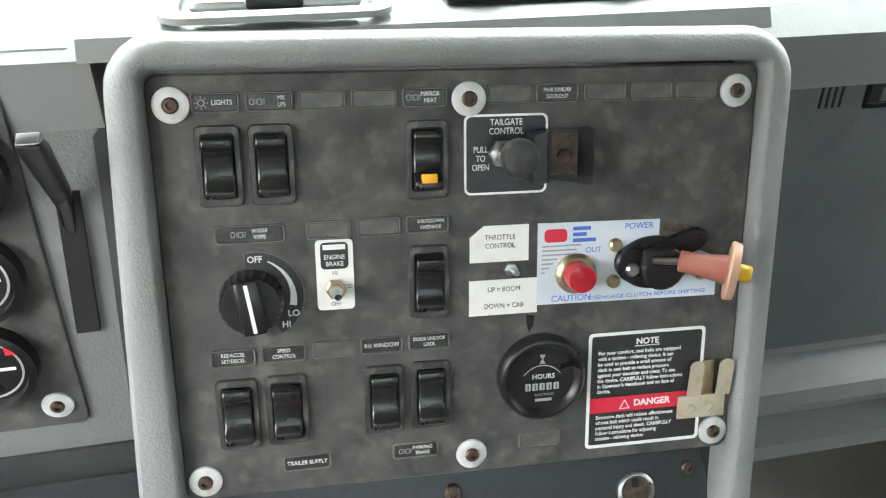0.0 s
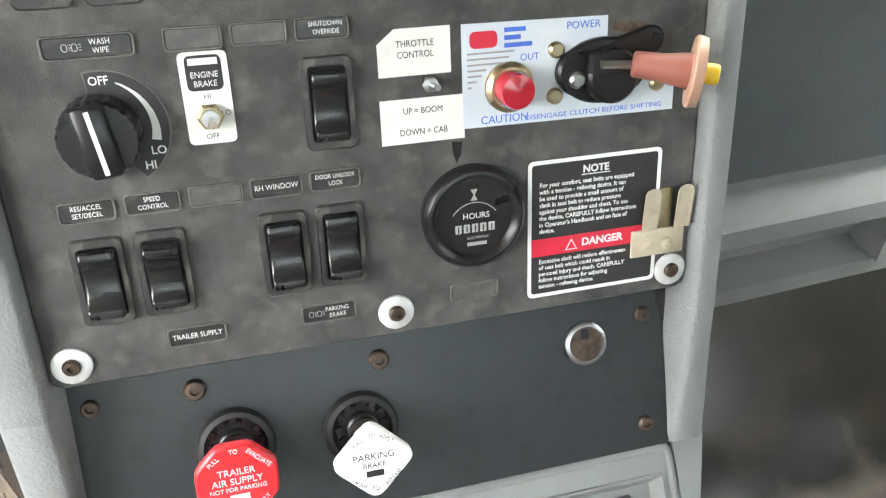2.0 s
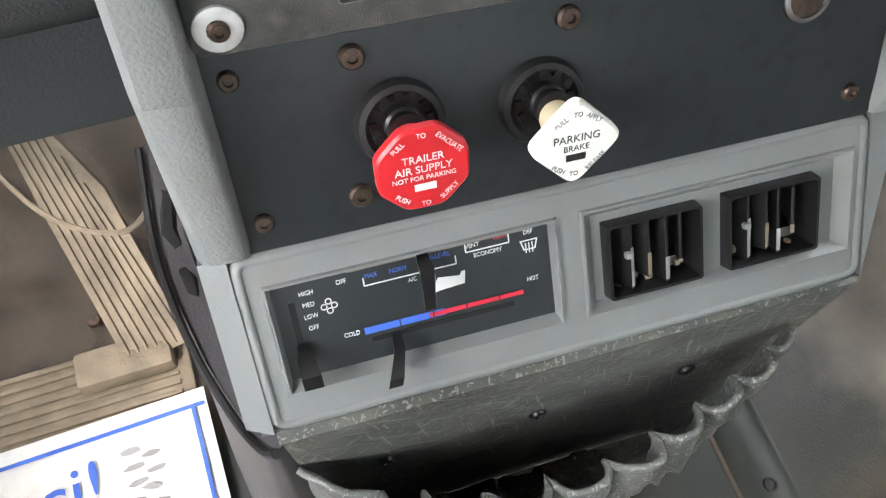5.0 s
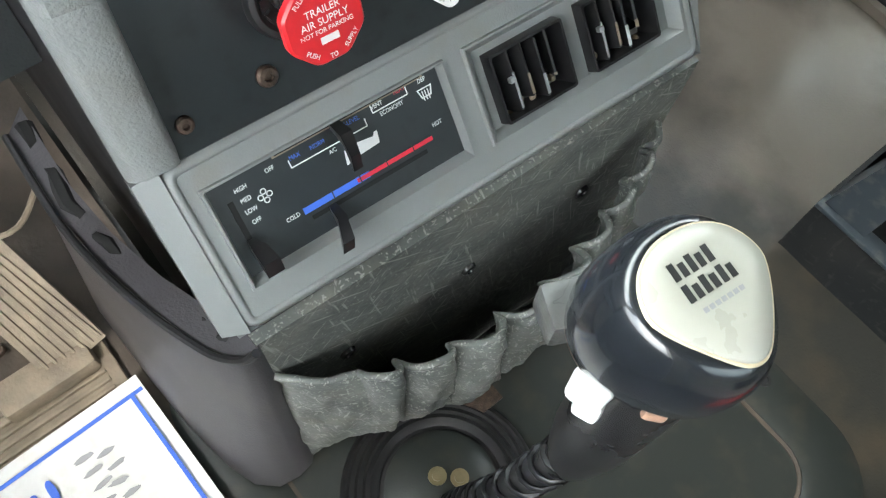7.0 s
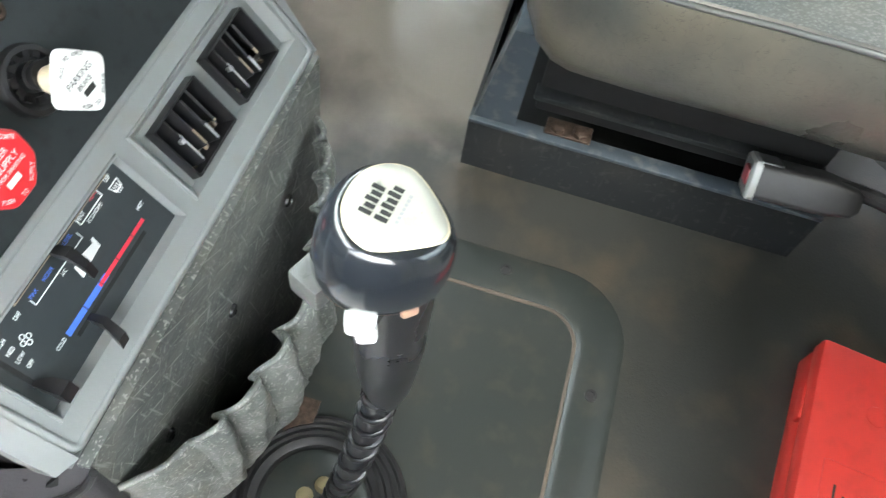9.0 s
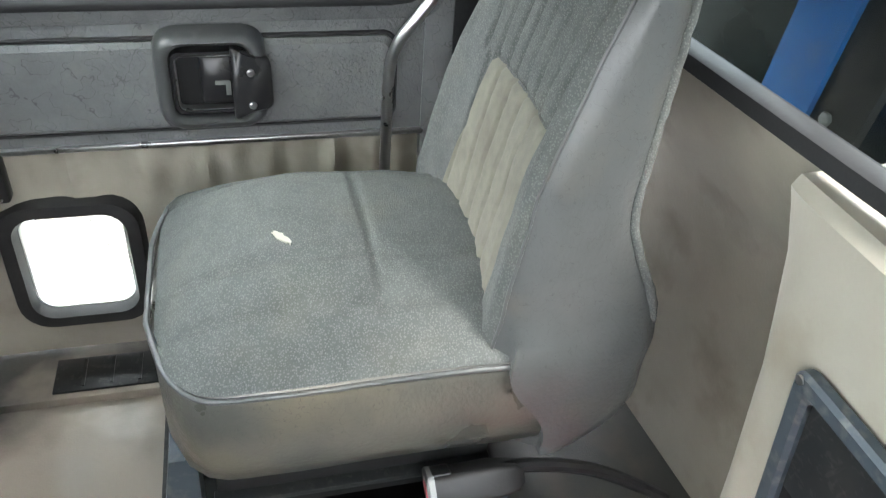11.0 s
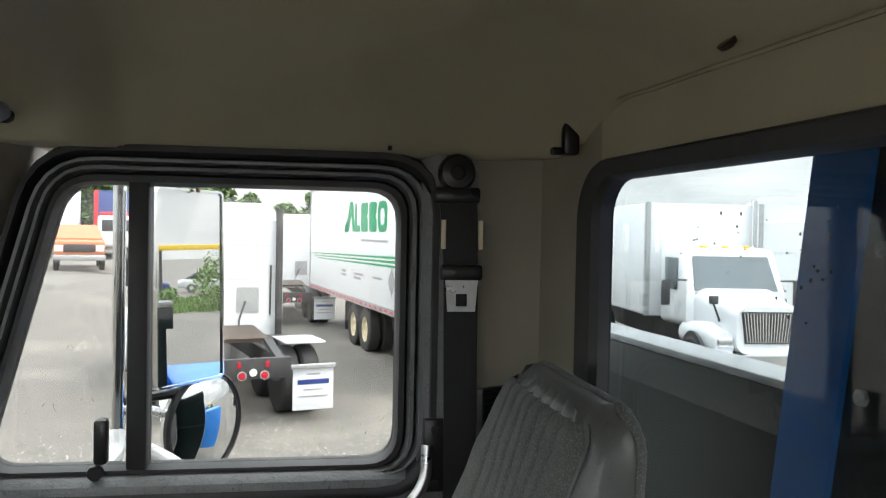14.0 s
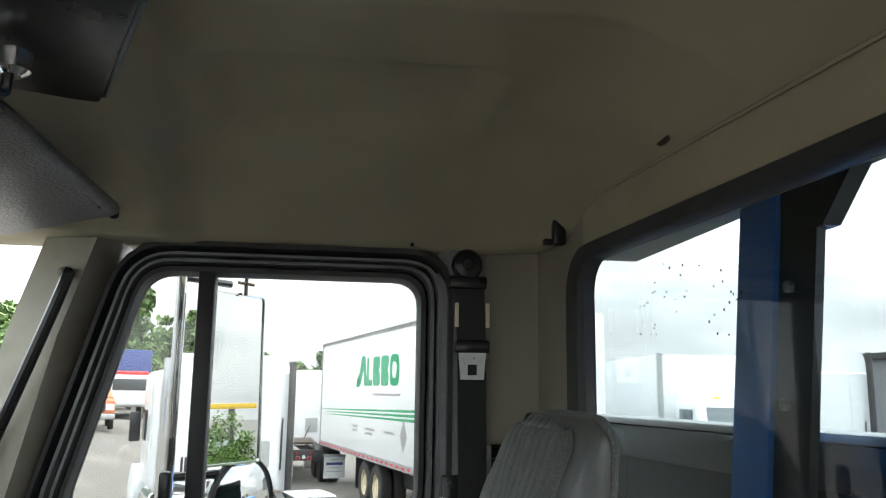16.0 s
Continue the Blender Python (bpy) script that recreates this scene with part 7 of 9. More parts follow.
part("piping", tube([(x, y + 0.003 * noise.noise((x * 60, z * 60, 2)), z + 0.003 * noise.noise((z * 70, 3, 1))) for x, y, z in welt], 0.007, 7), M["fabric"], seat, "frayed rear edge piping", smooth=70)

base = part("seat_base", ring_frame(rect_pts(0.28, 0.086, 0.62, 0.60), rect_pts(0.286, 0.092, 0.614, 0.594), 0.0, 0.122), M["basemetal"], seat, "scuffed black steel seat box", smooth=20)
# near-black sheet stands in for the shade inside the seat box
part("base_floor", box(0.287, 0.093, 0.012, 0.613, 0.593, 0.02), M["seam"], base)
part("edge_rail", box(0.276, 0.086, 0.115, 0.30, 0.60, 0.123, 0.002), M["bluegrey"], base, "worn bright rail")
part("front_post", loft([[(0.285, 0.535, 0.12), (0.345, 0.535, 0.12), (0.345, 0.595, 0.12), (0.285, 0.595, 0.12)], [(0.285, 0.53, 0.30), (0.345, 0.53, 0.30), (0.345, 0.565, 0.30), (0.285, 0.565, 0.30)]]), M["bluegrey"], seat, "blue-grey steel post")
# near-black colour puts the shade under the cushion into this block
part("upper_frame", box(0.325, 0.11, 0.125, 0.60, 0.515, 0.30, 0.004), M["seam"], seat, "pedestal body blackened for the shade under the cushion")
part("slide_rail", box(0.305, 0.11, 0.165, 0.33, 0.52, 0.175, 0.002), M["basemetal"], seat, "scuffed slide rail")
part("slide_rail", box(0.272, 0.09, 0.283, 0.33, 0.50, 0.291, 0.002), M["pedal"], seat, "dusty cushion edge rail")
part("rust_plate", box(0.288, 0.425, 0.122, 0.318, 0.492, 0.127, 0.002), M["rust"], base, "rusty bracket")
for y in (0.475, 0.442):
    part("rusty_nut", xf(lathe([(0.011, 0), (0.011, 0.006), (0.006, 0.008), (0, 0.008)], 6), Matrix.Translation((0.300, y, 0.127))), M["rust"], base)

bk = thing("belt_buckle", "black seat belt buckle with a red press button on a cable", "buckle")
bkm = Matrix.Translation((0.262, 0.165, 0.192)) @ pose(0, 0, 0, 0, 0, -8) @ pose(0, 0, 0, -8, 38, 0)
part("body", loft([[(x * k, y, z * m) for x, z in rrect(0.074, 0.048, 0.008, 3)] for y, k, m in ((-0.085, 0.55, 0.5), (-0.075, 0.8, 0.8), (-0.04, 0.95, 1), (0.045, 1, 1), (0.05, 0.96, 0.94))]), M["rubber"], bk, at=bkm)
part("head", ring_frame(rrect(0.078, 0.052, 0.007, 3), rrect(0.044, 0.022, 0.004, 3), 0.0, 0.012, 0.2), M["greylite"], bk, "scuffed pale buckle face", at=bkm @ pose(0, 0.046, 0, -90, 0, 0))
part("button", box(-0.0215, 0.046, -0.0108, 0.0215, 0.0595, 0.0108, 0.002), material("pink_red_button", (0.62, 0.13, 0.15), 0.4), bk, "faded red press button", at=bkm)
part("button_top", box(-0.03, 0.02, 0.023, 0.03, 0.05, 0.0262, 0.003), M["basemetal"], bk, "scuffed edge", at=bkm)
part("cable", tube(smooth_path([(0.262, 0.15, 0.205), (0.262, 0.073, 0.212), (0.26, -0.033, 0.18), (0.26, -0.13, 0.115), (0.262, -0.185, 0.07)]), 0.011, 10), M["rubber"], bk, "sleeved cable")
part("anchor", xf(lathe([(0.024, 0), (0.024, 0.01), (0.012, 0.02), (0, 0.022)], 12), Matrix.Translation((0.262, -0.185, 0.04)) @ pose(0, 0, 0, -70, 0, 0)), M["basemetal"], bk, "bolted floor anchor")

case = thing("red_case", "red plastic emergency kit case lying against the back wall", "case", at=Matrix.Translation((-0.10, 0.015, 0.0)) @ pose(0, 0, 0, 0, 0, -7.5))
part("body", box(-0.24, -0.068, 0.0, 0.212, 0.068, 0.045, 0.006), M["toolbox"], case, "moulded lower half")
part("lid", box(-0.242, -0.07, 0.046, 0.214, 0.07, 0.082, 0.007), M["toolbox"], case, "moulded lid")
part("label_frame", ring_frame(rrect(0.2, 0.085, 0.004, 3, -0.05, 0.0), rrect(0.198, 0.083, 0.004, 3, -0.05, 0.0), 0.0818, 0.0832), M["toolbox"], case)
bars([(-0.13, 0.025 - 0.012 * k, 0.02 - 0.01 * k, 0.0035) for k in range(4)], M["blackprint"], case, 0.0821)
part("moulded_mark", xf(lathe([(0.014, 0), (0.013, 0.0012), (0, 0.0012)], 18), Matrix.Translation((0.13, -0.012, 0.082))), M["toolbox"], case)
for x in (-0.15, 0.1):
    part("hinge", box(x, 0.066, 0.036, x + 0.05, 0.073, 0.056, 0.002), M["toolbox"], case)

pk = thing("wall_pocket", "black plastic storage pocket let into the back wall", "storage pocket")
PKM = Matrix.Translation((-0.15, -0.128, 0.455)) @ pose(0, 0, 0, 90 + 5.5, 0, 180)
part("rim", ring_frame(rrect(0.40, 0.275, 0.02, 5), rrect(0.345, 0.22, 0.012, 5), -0.004, 0.012, 0.2), M["bluegrey"], pk, "dark blue-grey plastic rim", at=PKM)
part("well", box(-0.172, -0.11, -0.06, 0.172, 0.11, 0.001), M["seam"], pk, at=PKM)
part("inner_panel", loft([[(-0.17, -0.03, 0.003), (0.17, -0.03, 0.003), (0.17, -0.03, 0.004), (-0.17, -0.03, 0.004)], [(-0.17, 0.108, 0.002), (0.17, 0.108, 0.002), (0.17, 0.108, 0.003), (-0.17, 0.108, 0.003)]]), M["basemetal"], pk, "dark liner", at=PKM)
for x in (-0.187, 0.187):
    part("screw", xf(lathe([(0.006, 0), (0.006, 0.003), (0, 0.004)], 10), Matrix.Translation((x, 0.126, 0.011))), M["steel"], pk, at=PKM)
for k in range(2):
    part("hose_coil", tube(smooth_path([(-0.12 + 0.03 * k, -0.095, 0.012), (-0.06, -0.075 + 0.02 * k, 0.022), (0.02, -0.085 + 0.02 * k, 0.022), (0.1, -0.1, 0.015)]), 0.014, 10), M["rubber"], pk, "rolled black hose", at=PKM)

# ---- rear corner: belt, grab handle, vent, hooks ----
bt = thing("seat_belt", "black seat belt with a bright tongue on the rear pillar", "seat belt")
am = Matrix.Translation((0.797, 0.072, 1.233)) @ pose(0, 0, 0, 0, -90, 0)
part("anchor_cover", xf(lathe([(0.03, 0), (0.03, 0.012), (0.025, 0.02), (0.012, 0.022), (0.01, 0.018), (0, 0.018)], 24), am), M["black"], bt, "round black anchor cover")
part("loop", box(0.775, 0.035, 1.185, 0.795, 0.108, 1.21, 0.005), M["black"], bt)
part("webbing", loft([[(0.786, 0.040, 1.19), (0.786, 0.098, 1.19), (0.79, 0.098, 1.19), (0.79, 0.040, 1.19)], [(0.776, 0.037, 1.08), (0.776, 0.092, 1.08), (0.78, 0.092, 1.08), (0.78, 0.037, 1.08)], [(0.782, 0.034, 0.8), (0.782, 0.086, 0.8), (0.787, 0.086, 0.8), (0.787, 0.034, 0.8)], [(0.785, 0.03, 0.2), (0.785, 0.08, 0.2), (0.79, 0.08, 0.2), (0.79, 0.03, 0.2)]]), M["belt"], bt, "black webbing")
for y in (0.030, 0.0895):
    part("stop_tag", box(0.776, y, 1.112, 0.783, y + 0.007, 1.158, 0.001), M["cream"], bt, "pale stitched tag")
part("tongue_head", box(0.768, 0.030, 1.062, 0.785, 0.098, 1.088, 0.006), M["black"], bt, "black tongue grip")
tm = Matrix(((0, 0, -1, 0.772), (1, 0, 0, 0.064), (0, 1, 0, 1.040), (0, 0, 0, 1)))
part("tongue", ring_frame([(-0.022, -0.026), (0.022, -0.026), (0.026, 0.024), (-0.026, 0.024)][::1], [(-0.009, -0.018), (0.009, -0.018), (0.009, 0.002), (-0.009, 0.002)], -0.0015, 0.0015), M["steel"], bt, "bright steel tongue", at=tm, smooth=0)
gb = thing("grab_handle", "bent steel grab handle between door and pillar", "grab handle")
part("bracket", box(0.79, 0.082, 0.722, 0.803, 0.117, 0.84, 0.004), M["black"], gb, "black bolted bracket")
for z in (0.823, 0.736):
    part("bolt", xf(lathe([(0.007, 0), (0.007, 0.003), (0, 0.004)], 6), Matrix.Translation((0.79, 0.099, z)) @ pose(0, 0, 0, 0, -90, 0)), M["basemetal"], gb)
part("bar", tube(smooth_path([(0.785, 0.112, 0.80), (0.775, 0.118, 0.745), (0.772, 0.145, 0.705), (0.775, 0.178, 0.66), (0.785, 0.190, 0.60), (0.79, 0.192, 0.48), (0.80, 0.192, 0.36)]), 0.0095, 12), M["steel"], gb, "worn steel bar", smooth=70)
vt = thing("pillar_vent", "black louvred vent low in the rear corner", "vent")
vm = Matrix.Translation((0.757, -0.012, 0.833)) @ pose(0, 0, 0, 0, 0, -60) @ pose(0, 0, 0, 90, 0, 0)
part("frame", ring_frame(rrect(0.125, 0.135, 0.006, 3), rrect(0.11, 0.12, 0.004, 3), -0.004, 0.006, 0.2), M["black"], vt, at=vm)
part("well", box(-0.056, -0.061, -0.006, 0.056, 0.061, -0.002), M["seam"], vt, at=vm)
for k in range(12):
    part("slat", box(-0.055, -0.0012, -0.003, 0.055, 0.0012, 0.005), M["black"], vt, at=vm @ pose(0, -0.055 + 0.01 * k, 0, 30, 0, 0), smooth=0)
hk = solid("coat_hook", xf(box(-0.011, -0.012, -0.03, 0.011, 0.012, 0.03, 0.005), Matrix.Translation((0.668, -0.075, 1.285))), M["black"], "small black coat hook on the rear header", "coat hook")
part("hook_lip", xf(box(-0.008, -0.004, -0.008, 0.008, 0.012, 0.004, 0.003), Matrix.Translation((0.668, -0.058, 1.262))), M["black"], hk)
solid("headliner_plug", xf(lathe([(0.011, 0), (0.009, 0.006), (0.004, 0.008), (0.004, 0.002), (0, 0.002)], 14), Matrix.Translation((0.275, back_y(0.275) + 0.022, 1.333)) @ pose(0, 0, 0, 140, 0, 0)), M["rust"], "small brown plug in the headliner", "plug")
solid("headliner_seam", tube(smooth_path([(0.70, back_y(0.70) + 0.004, 1.325), (0.5, back_y(0.5) + 0.004, 1.318), (0.26, back_y(0.26) + 0.004, 1.318), (-0.19, back_y(-0.19) + 0.004, 1.316), (-0.7, back_y(-0.7) + 0.004, 1.31)]), 0.003, 6), M["headliner"], "stitched seam along the headliner edge", "seam", kind="structure")
solid("header_gap", box(0.792, 0.176, 1.266, 0.797, 0.182, 1.33), M["seam"], "short dark seam above the door", "seam", kind="structure")

# ---- over the windshield ----
rad = thing("overhead_radio", "dark radio box hanging over the windshield", "radio", at=Matrix.Translation((0.13, 0.654, 1.345)) @ pose(0, 0, 0, 0, 0, 21))
part("box", box(-0.16, -0.085, 0.0, 0.16, 0.12, 0.075, 0.008), M["black"], rad)
part("face", box(-0.15, -0.092, 0.006, 0.15, -0.084, 0.068, 0.004), M["bluegrey"], rad, "blue-grey face")
part("groove", box(-0.15, -0.095, 0.034, 0.15, -0.09, 0.039), M["seam"], rad)
vis = thing("sun_visor", "grey vinyl sun visor folded against the windshield header", "sun visor")
part("pad", xf(box(-0.25, -0.095, -0.012, 0.25, 0.095, 0.012, 0.011, 3), Matrix.Translation((0.40, 0.775, 1.262)) @ pose(0, 0, 0, -14, 0, 0)), M["doorvinyl"], vis)
part("arm", tube(smooth_path([(0.115, 0.668, 1.325), (0.12, 0.672, 1.288), (0.15, 0.69, 1.282), (0.64, 0.70, 1.275), (0.70, 0.705, 1.30)]), 0.006, 8), M["black"], vis)
part("clip", xf(lathe([(0.018, 0), (0.018, 0.02), (0.01, 0.026), (0, 0.026)], 16), Matrix.Translation((0.115, 0.665, 1.33)) @ pose(0, 0, 0, 180, 0, 0)), M["chrome"], vis, "chrome pivot")
solid("pillar_grab_bar", tube(smooth_path([(0.768, 0.80, 1.19), (0.745, 0.79, 1.17), (0.745, 0.845, 1.0), (0.768, 0.90, 0.86)]), 0.011, 10), M["black"], "black grab bar on the windshield pillar", "grab handle")

# ---- the truck outside the cab: mirrors, hood stay, body behind ----
def turned(direction, up=(0, 0, 1)):
    """A frame whose z axis is the direction and whose y axis leans to up."""
    z = Vector(direction).normalized()
    x = Vector(up).cross(z).normalized()
    y = z.cross(x)
    return Matrix((x, y, z)).transposed().to_4x4()


NRM = Vector((-0.578, -0.816, 0.022))
mir = thing("side_mirror", "tall chrome-framed side mirror on a bright pole", "mirror")
MM = Matrix.Translation((1.225, 0.545, 1.018)) @ turned(NRM)
part("glass", slab(rrect(0.178, 0.385, 0.008, 4), 0.0, 0.004), M["mirror"], mir, "flat mirror glass", at=MM, smooth=0)
part("frame", ring_frame(rrect(0.19, 0.398, 0.012, 4), rrect(0.176, 0.383, 0.008, 4), -0.02, 0.008, 0.2), M["chrome"], mir, "chrome frame", at=MM)
part("back", slab(rrect(0.186, 0.394, 0.012, 4), -0.03, -0.002, 0.01), M["chrome"], mir, at=MM)
part("pole", tube([(1.15, 0.664, 1.45), (1.15, 0.665, 0.72)], 0.0125, 12), M["chrome"], mir, "bright mirror pole")
part("arm", tube([(1.15, 0.664, 1.24), (1.225, 0.565, 1.235)], 0.009, 8), M["basemetal"], mir)
part("arm", tube([(1.15, 0.664, 0.80), (1.23, 0.56, 0.80)], 0.010, 8), M["basemetal"], mir)
part("lower_arm", tube(smooth_path([(1.15, 0.665, 0.74), (1.10, 0.665, 0.70), (0.90, 0.74, 0.66)]), 0.016, 10), M["truckwhite"], mir, "white lower stay")
part("lower_arm", tube(smooth_path([(1.15, 0.66, 0.73), (1.12, 0.56, 0.69), (0.92, 0.40, 0.65)]), 0.014, 10), M["truckwhite"], mir, "white lower stay")
lamp = part("marker_rod", tube([(1.225, 0.53, 1.21), (1.225, 0.53, 1.275)], 0.0045, 8), M["rust"], mir, "short rusty rod")
part("cross_bar", tube([(1.205, 0.546, 1.238), (1.245, 0.514, 1.238)], 0.004, 8), M["rust"], lamp)
cvx = thing("convex_mirror", "round convex blind-spot mirror with a bright rim", "mirror")
CM = Matrix.Translation((1.275, 0.515, 0.724)) @ turned(NRM + Vector((0.02, 0, -0.03)))
part("glass", lathe([(0.0, 0.018)] + [(0.106 * k / 10, 0.018 - 0.020 * (k / 10) ** 2) for k in range(1, 11)] + [(0.106, -0.004), (0.0, -0.005)], 48), M["mirror"], cvx, "bulging mirror glass", at=CM, smooth=60)
part("rim", lathe([(0.105, -0.012), (0.112, -0.010), (0.114, 0.0), (0.109, 0.004), (0.105, 0.0)], 48), M["rubber"], cvx, "dark rim", at=CM)
part("shell", lathe([(0.112, -0.008), (0.10, -0.03), (0.05, -0.045), (0.0, -0.047)], 40), M["chrome"], cvx, at=CM)
part("bracket", tube(smooth_path([(1.30, 0.56, 0.72), (1.24, 0.61, 0.76), (1.16, 0.66, 0.78)]), 0.010, 8), M["steel"], cvx)

body = thing("truck_body", "dark green and blue dump body close behind the cab", "truck body", at=BYAW)
part("headboard", loft([[(-1.27, -0.36, -0.2), (1.29, -0.36, -0.2), (1.29, -0.36, 0.926), (-1.27, -0.36, 0.926)], [(-1.27, -0.42, -0.2), (1.29, -0.42, -0.2), (1.29, -0.42, 0.926), (-1.27, -0.42, 0.926)]]), M["greengrey"], body, "dark green scratched headboard")
part("rim", box(-1.29, -0.43, 0.928, 1.31, -0.345, 0.942, 0.004), M["bodyrim"], body, "weathered grey top rim")
part("rim_lip", box(-1.29, -0.366, 0.86, 1.31, -0.352, 0.926, 0.002), M["greengrey"], body)
part("cross_rib", box(-1.27, -0.365, 0.52, 1.29, -0.34, 0.56, 0.006), M["greengrey"], body)
part("side", box(1.24, -4.2, -0.4, 1.29, -0.43, 0.80, 0.006), M["bluepaint"], body, "blue side board")
part("side", box(-1.27, -4.2, -0.4, -1.22, -0.43, 0.80, 0.006), M["bluepaint"], body, "blue side board")
part("floor", box(-1.22, -4.2, -0.22, 1.24, -0.43, -0.15), M["greengrey"], body)
for x0, x1 in ((-1.62, -1.30), (1.30, 1.62)):
    part("corner_box", box(x0, -0.75, 0.25, x1, -0.345, 0.70, 0.012), M["bluepaint"], body, "blue box beside the front corner of the body")
mast = thing("hoist_mast", "blue steel mast with a dark face behind the rear window", "mast")
def mast_x(z):
    return 0.433 - 0.165 * (z - 0.69)


LEVELS = (0.66, 0.8, 0.96, 1.2, 1.6)
part("post", loft([[(mast_x(z) - 0.095, -0.25, z), (mast_x(z), -0.25, z), (mast_x(z) + 0.004, -0.30, z), (mast_x(z) - 0.09, -0.30, z)] for z in LEVELS]), M["bluepaint"], mast, "blue post")
part("dark_face", loft([[(mast_x(z) - 0.183, -0.254, z), (mast_x(z) - 0.097, -0.254, z), (mast_x(z) - 0.097, -0.266, z), (mast_x(z) - 0.183, -0.266, z)] for z in LEVELS]), M["basemetal"], mast, "dark side plate")
part("edge_strip", loft([[(mast_x(z) - 0.102, -0.246, z), (mast_x(z) - 0.091, -0.246, z), (mast_x(z) - 0.091, -0.262, z), (mast_x(z) - 0.102, -0.262, z)] for z in LEVELS]), M["bluepaint"], mast, "blue welded edge")
part("cap_arm", loft([[(0.150, -0.275, 1.195), (0.24, -0.275, 1.195), (0.24, -0.251, 1.195), (0.150, -0.251, 1.195)], [(-0.09, -0.275, 1.42), (0.22, -0.275, 1.42), (0.22, -0.251, 1.42), (-0.09, -0.251, 1.42)]]), M["basemetal"], mast, "dark flared head")
for z in (0.74, 0.98, 1.13):
    part("bolt", xf(lathe([(0.009, 0), (0.009, 0.006), (0.005, 0.009), (0, 0.009)], 6), Matrix.Translation((mast_x(z) - 0.13, -0.254, z)) @ pose(0, 0, 0, -90, 0, 0)), M["rim"], mast)

# ---- the yard ----
GZ = -1.7


def ground_z(x, y):
    """The yard is level near the cab and climbs gently towards its far corner."""
    d = math.hypot(x, y)
    return GZ + 0.95 * soft_step((y - 0.12 * x - 1.0) / 4.5) * soft_step((d - 14) / 20)


ground_bm = bmesh.new()
line = [-400, -200, -100] + [-60 + 3 * k for k in range(8)] + [-36 + 2 * k for k in range(60)] + [90, 110, 150, 220, 400]
sheet_rows = [[ground_bm.verts.new((x, y, ground_z(x, y))) for x in line] for y in line]
for a, b in zip(sheet_rows, sheet_rows[1:]):
    for i in range(len(line) - 1):
        ground_bm.faces.new((a[i], a[i + 1], b[i + 1], b[i]))
solid("ground", ground_bm, M["gravel"], "grey gravel and packed dirt truck yard", "ground", kind="structure", smooth=60)

TYRE = mesh_of("tyre", lathe([(0.30, -0.13), (0.46, -0.14), (0.505, -0.11), (0.515, -0.05), (0.515, 0.05), (0.505, 0.11), (0.46, 0.14), (0.30, 0.13), (0.29, 0.0)], 36), M["tyre"])
RIM_W = mesh_of("rim", lathe([(0.0, 0.03), (0.10, 0.03), (0.11, 0.09), (0.17, 0.09), (0.2, -0.02), (0.27, -0.02), (0.29, 0.11), (0.31, 0.12), (0.30, -0.12), (0.0, -0.12)], 28), M["trailerwhite"])
RIM_C = mesh_of("rim", lathe([(0.0, 0.03), (0.10, 0.03), (0.11, 0.09), (0.17, 0.09), (0.2, -0.02), (0.27, -0.02), (0.29, 0.11), (0.31, 0.12), (0.30, -0.12), (0.0, -0.12)], 28), M["cream"])


def wheel(parent, x, y, out, scale=1.0, rim=RIM_W):
    t = new("wheel", TYRE)
    t.parent = parent
    t.matrix_basis = Matrix.Translation((x, y, 0.515 * scale)) @ pose(0, 0, 0, -90 * out, 0, 0) @ Matrix.Scale(scale, 4)
    r = new("rim", rim)
    r.parent = t
    return t


def at_yard(x, y, turn):
    return Matrix.Translation((x, y, ground_z(x, y))) @ pose(0, 0, 0, 0, 0, turn)


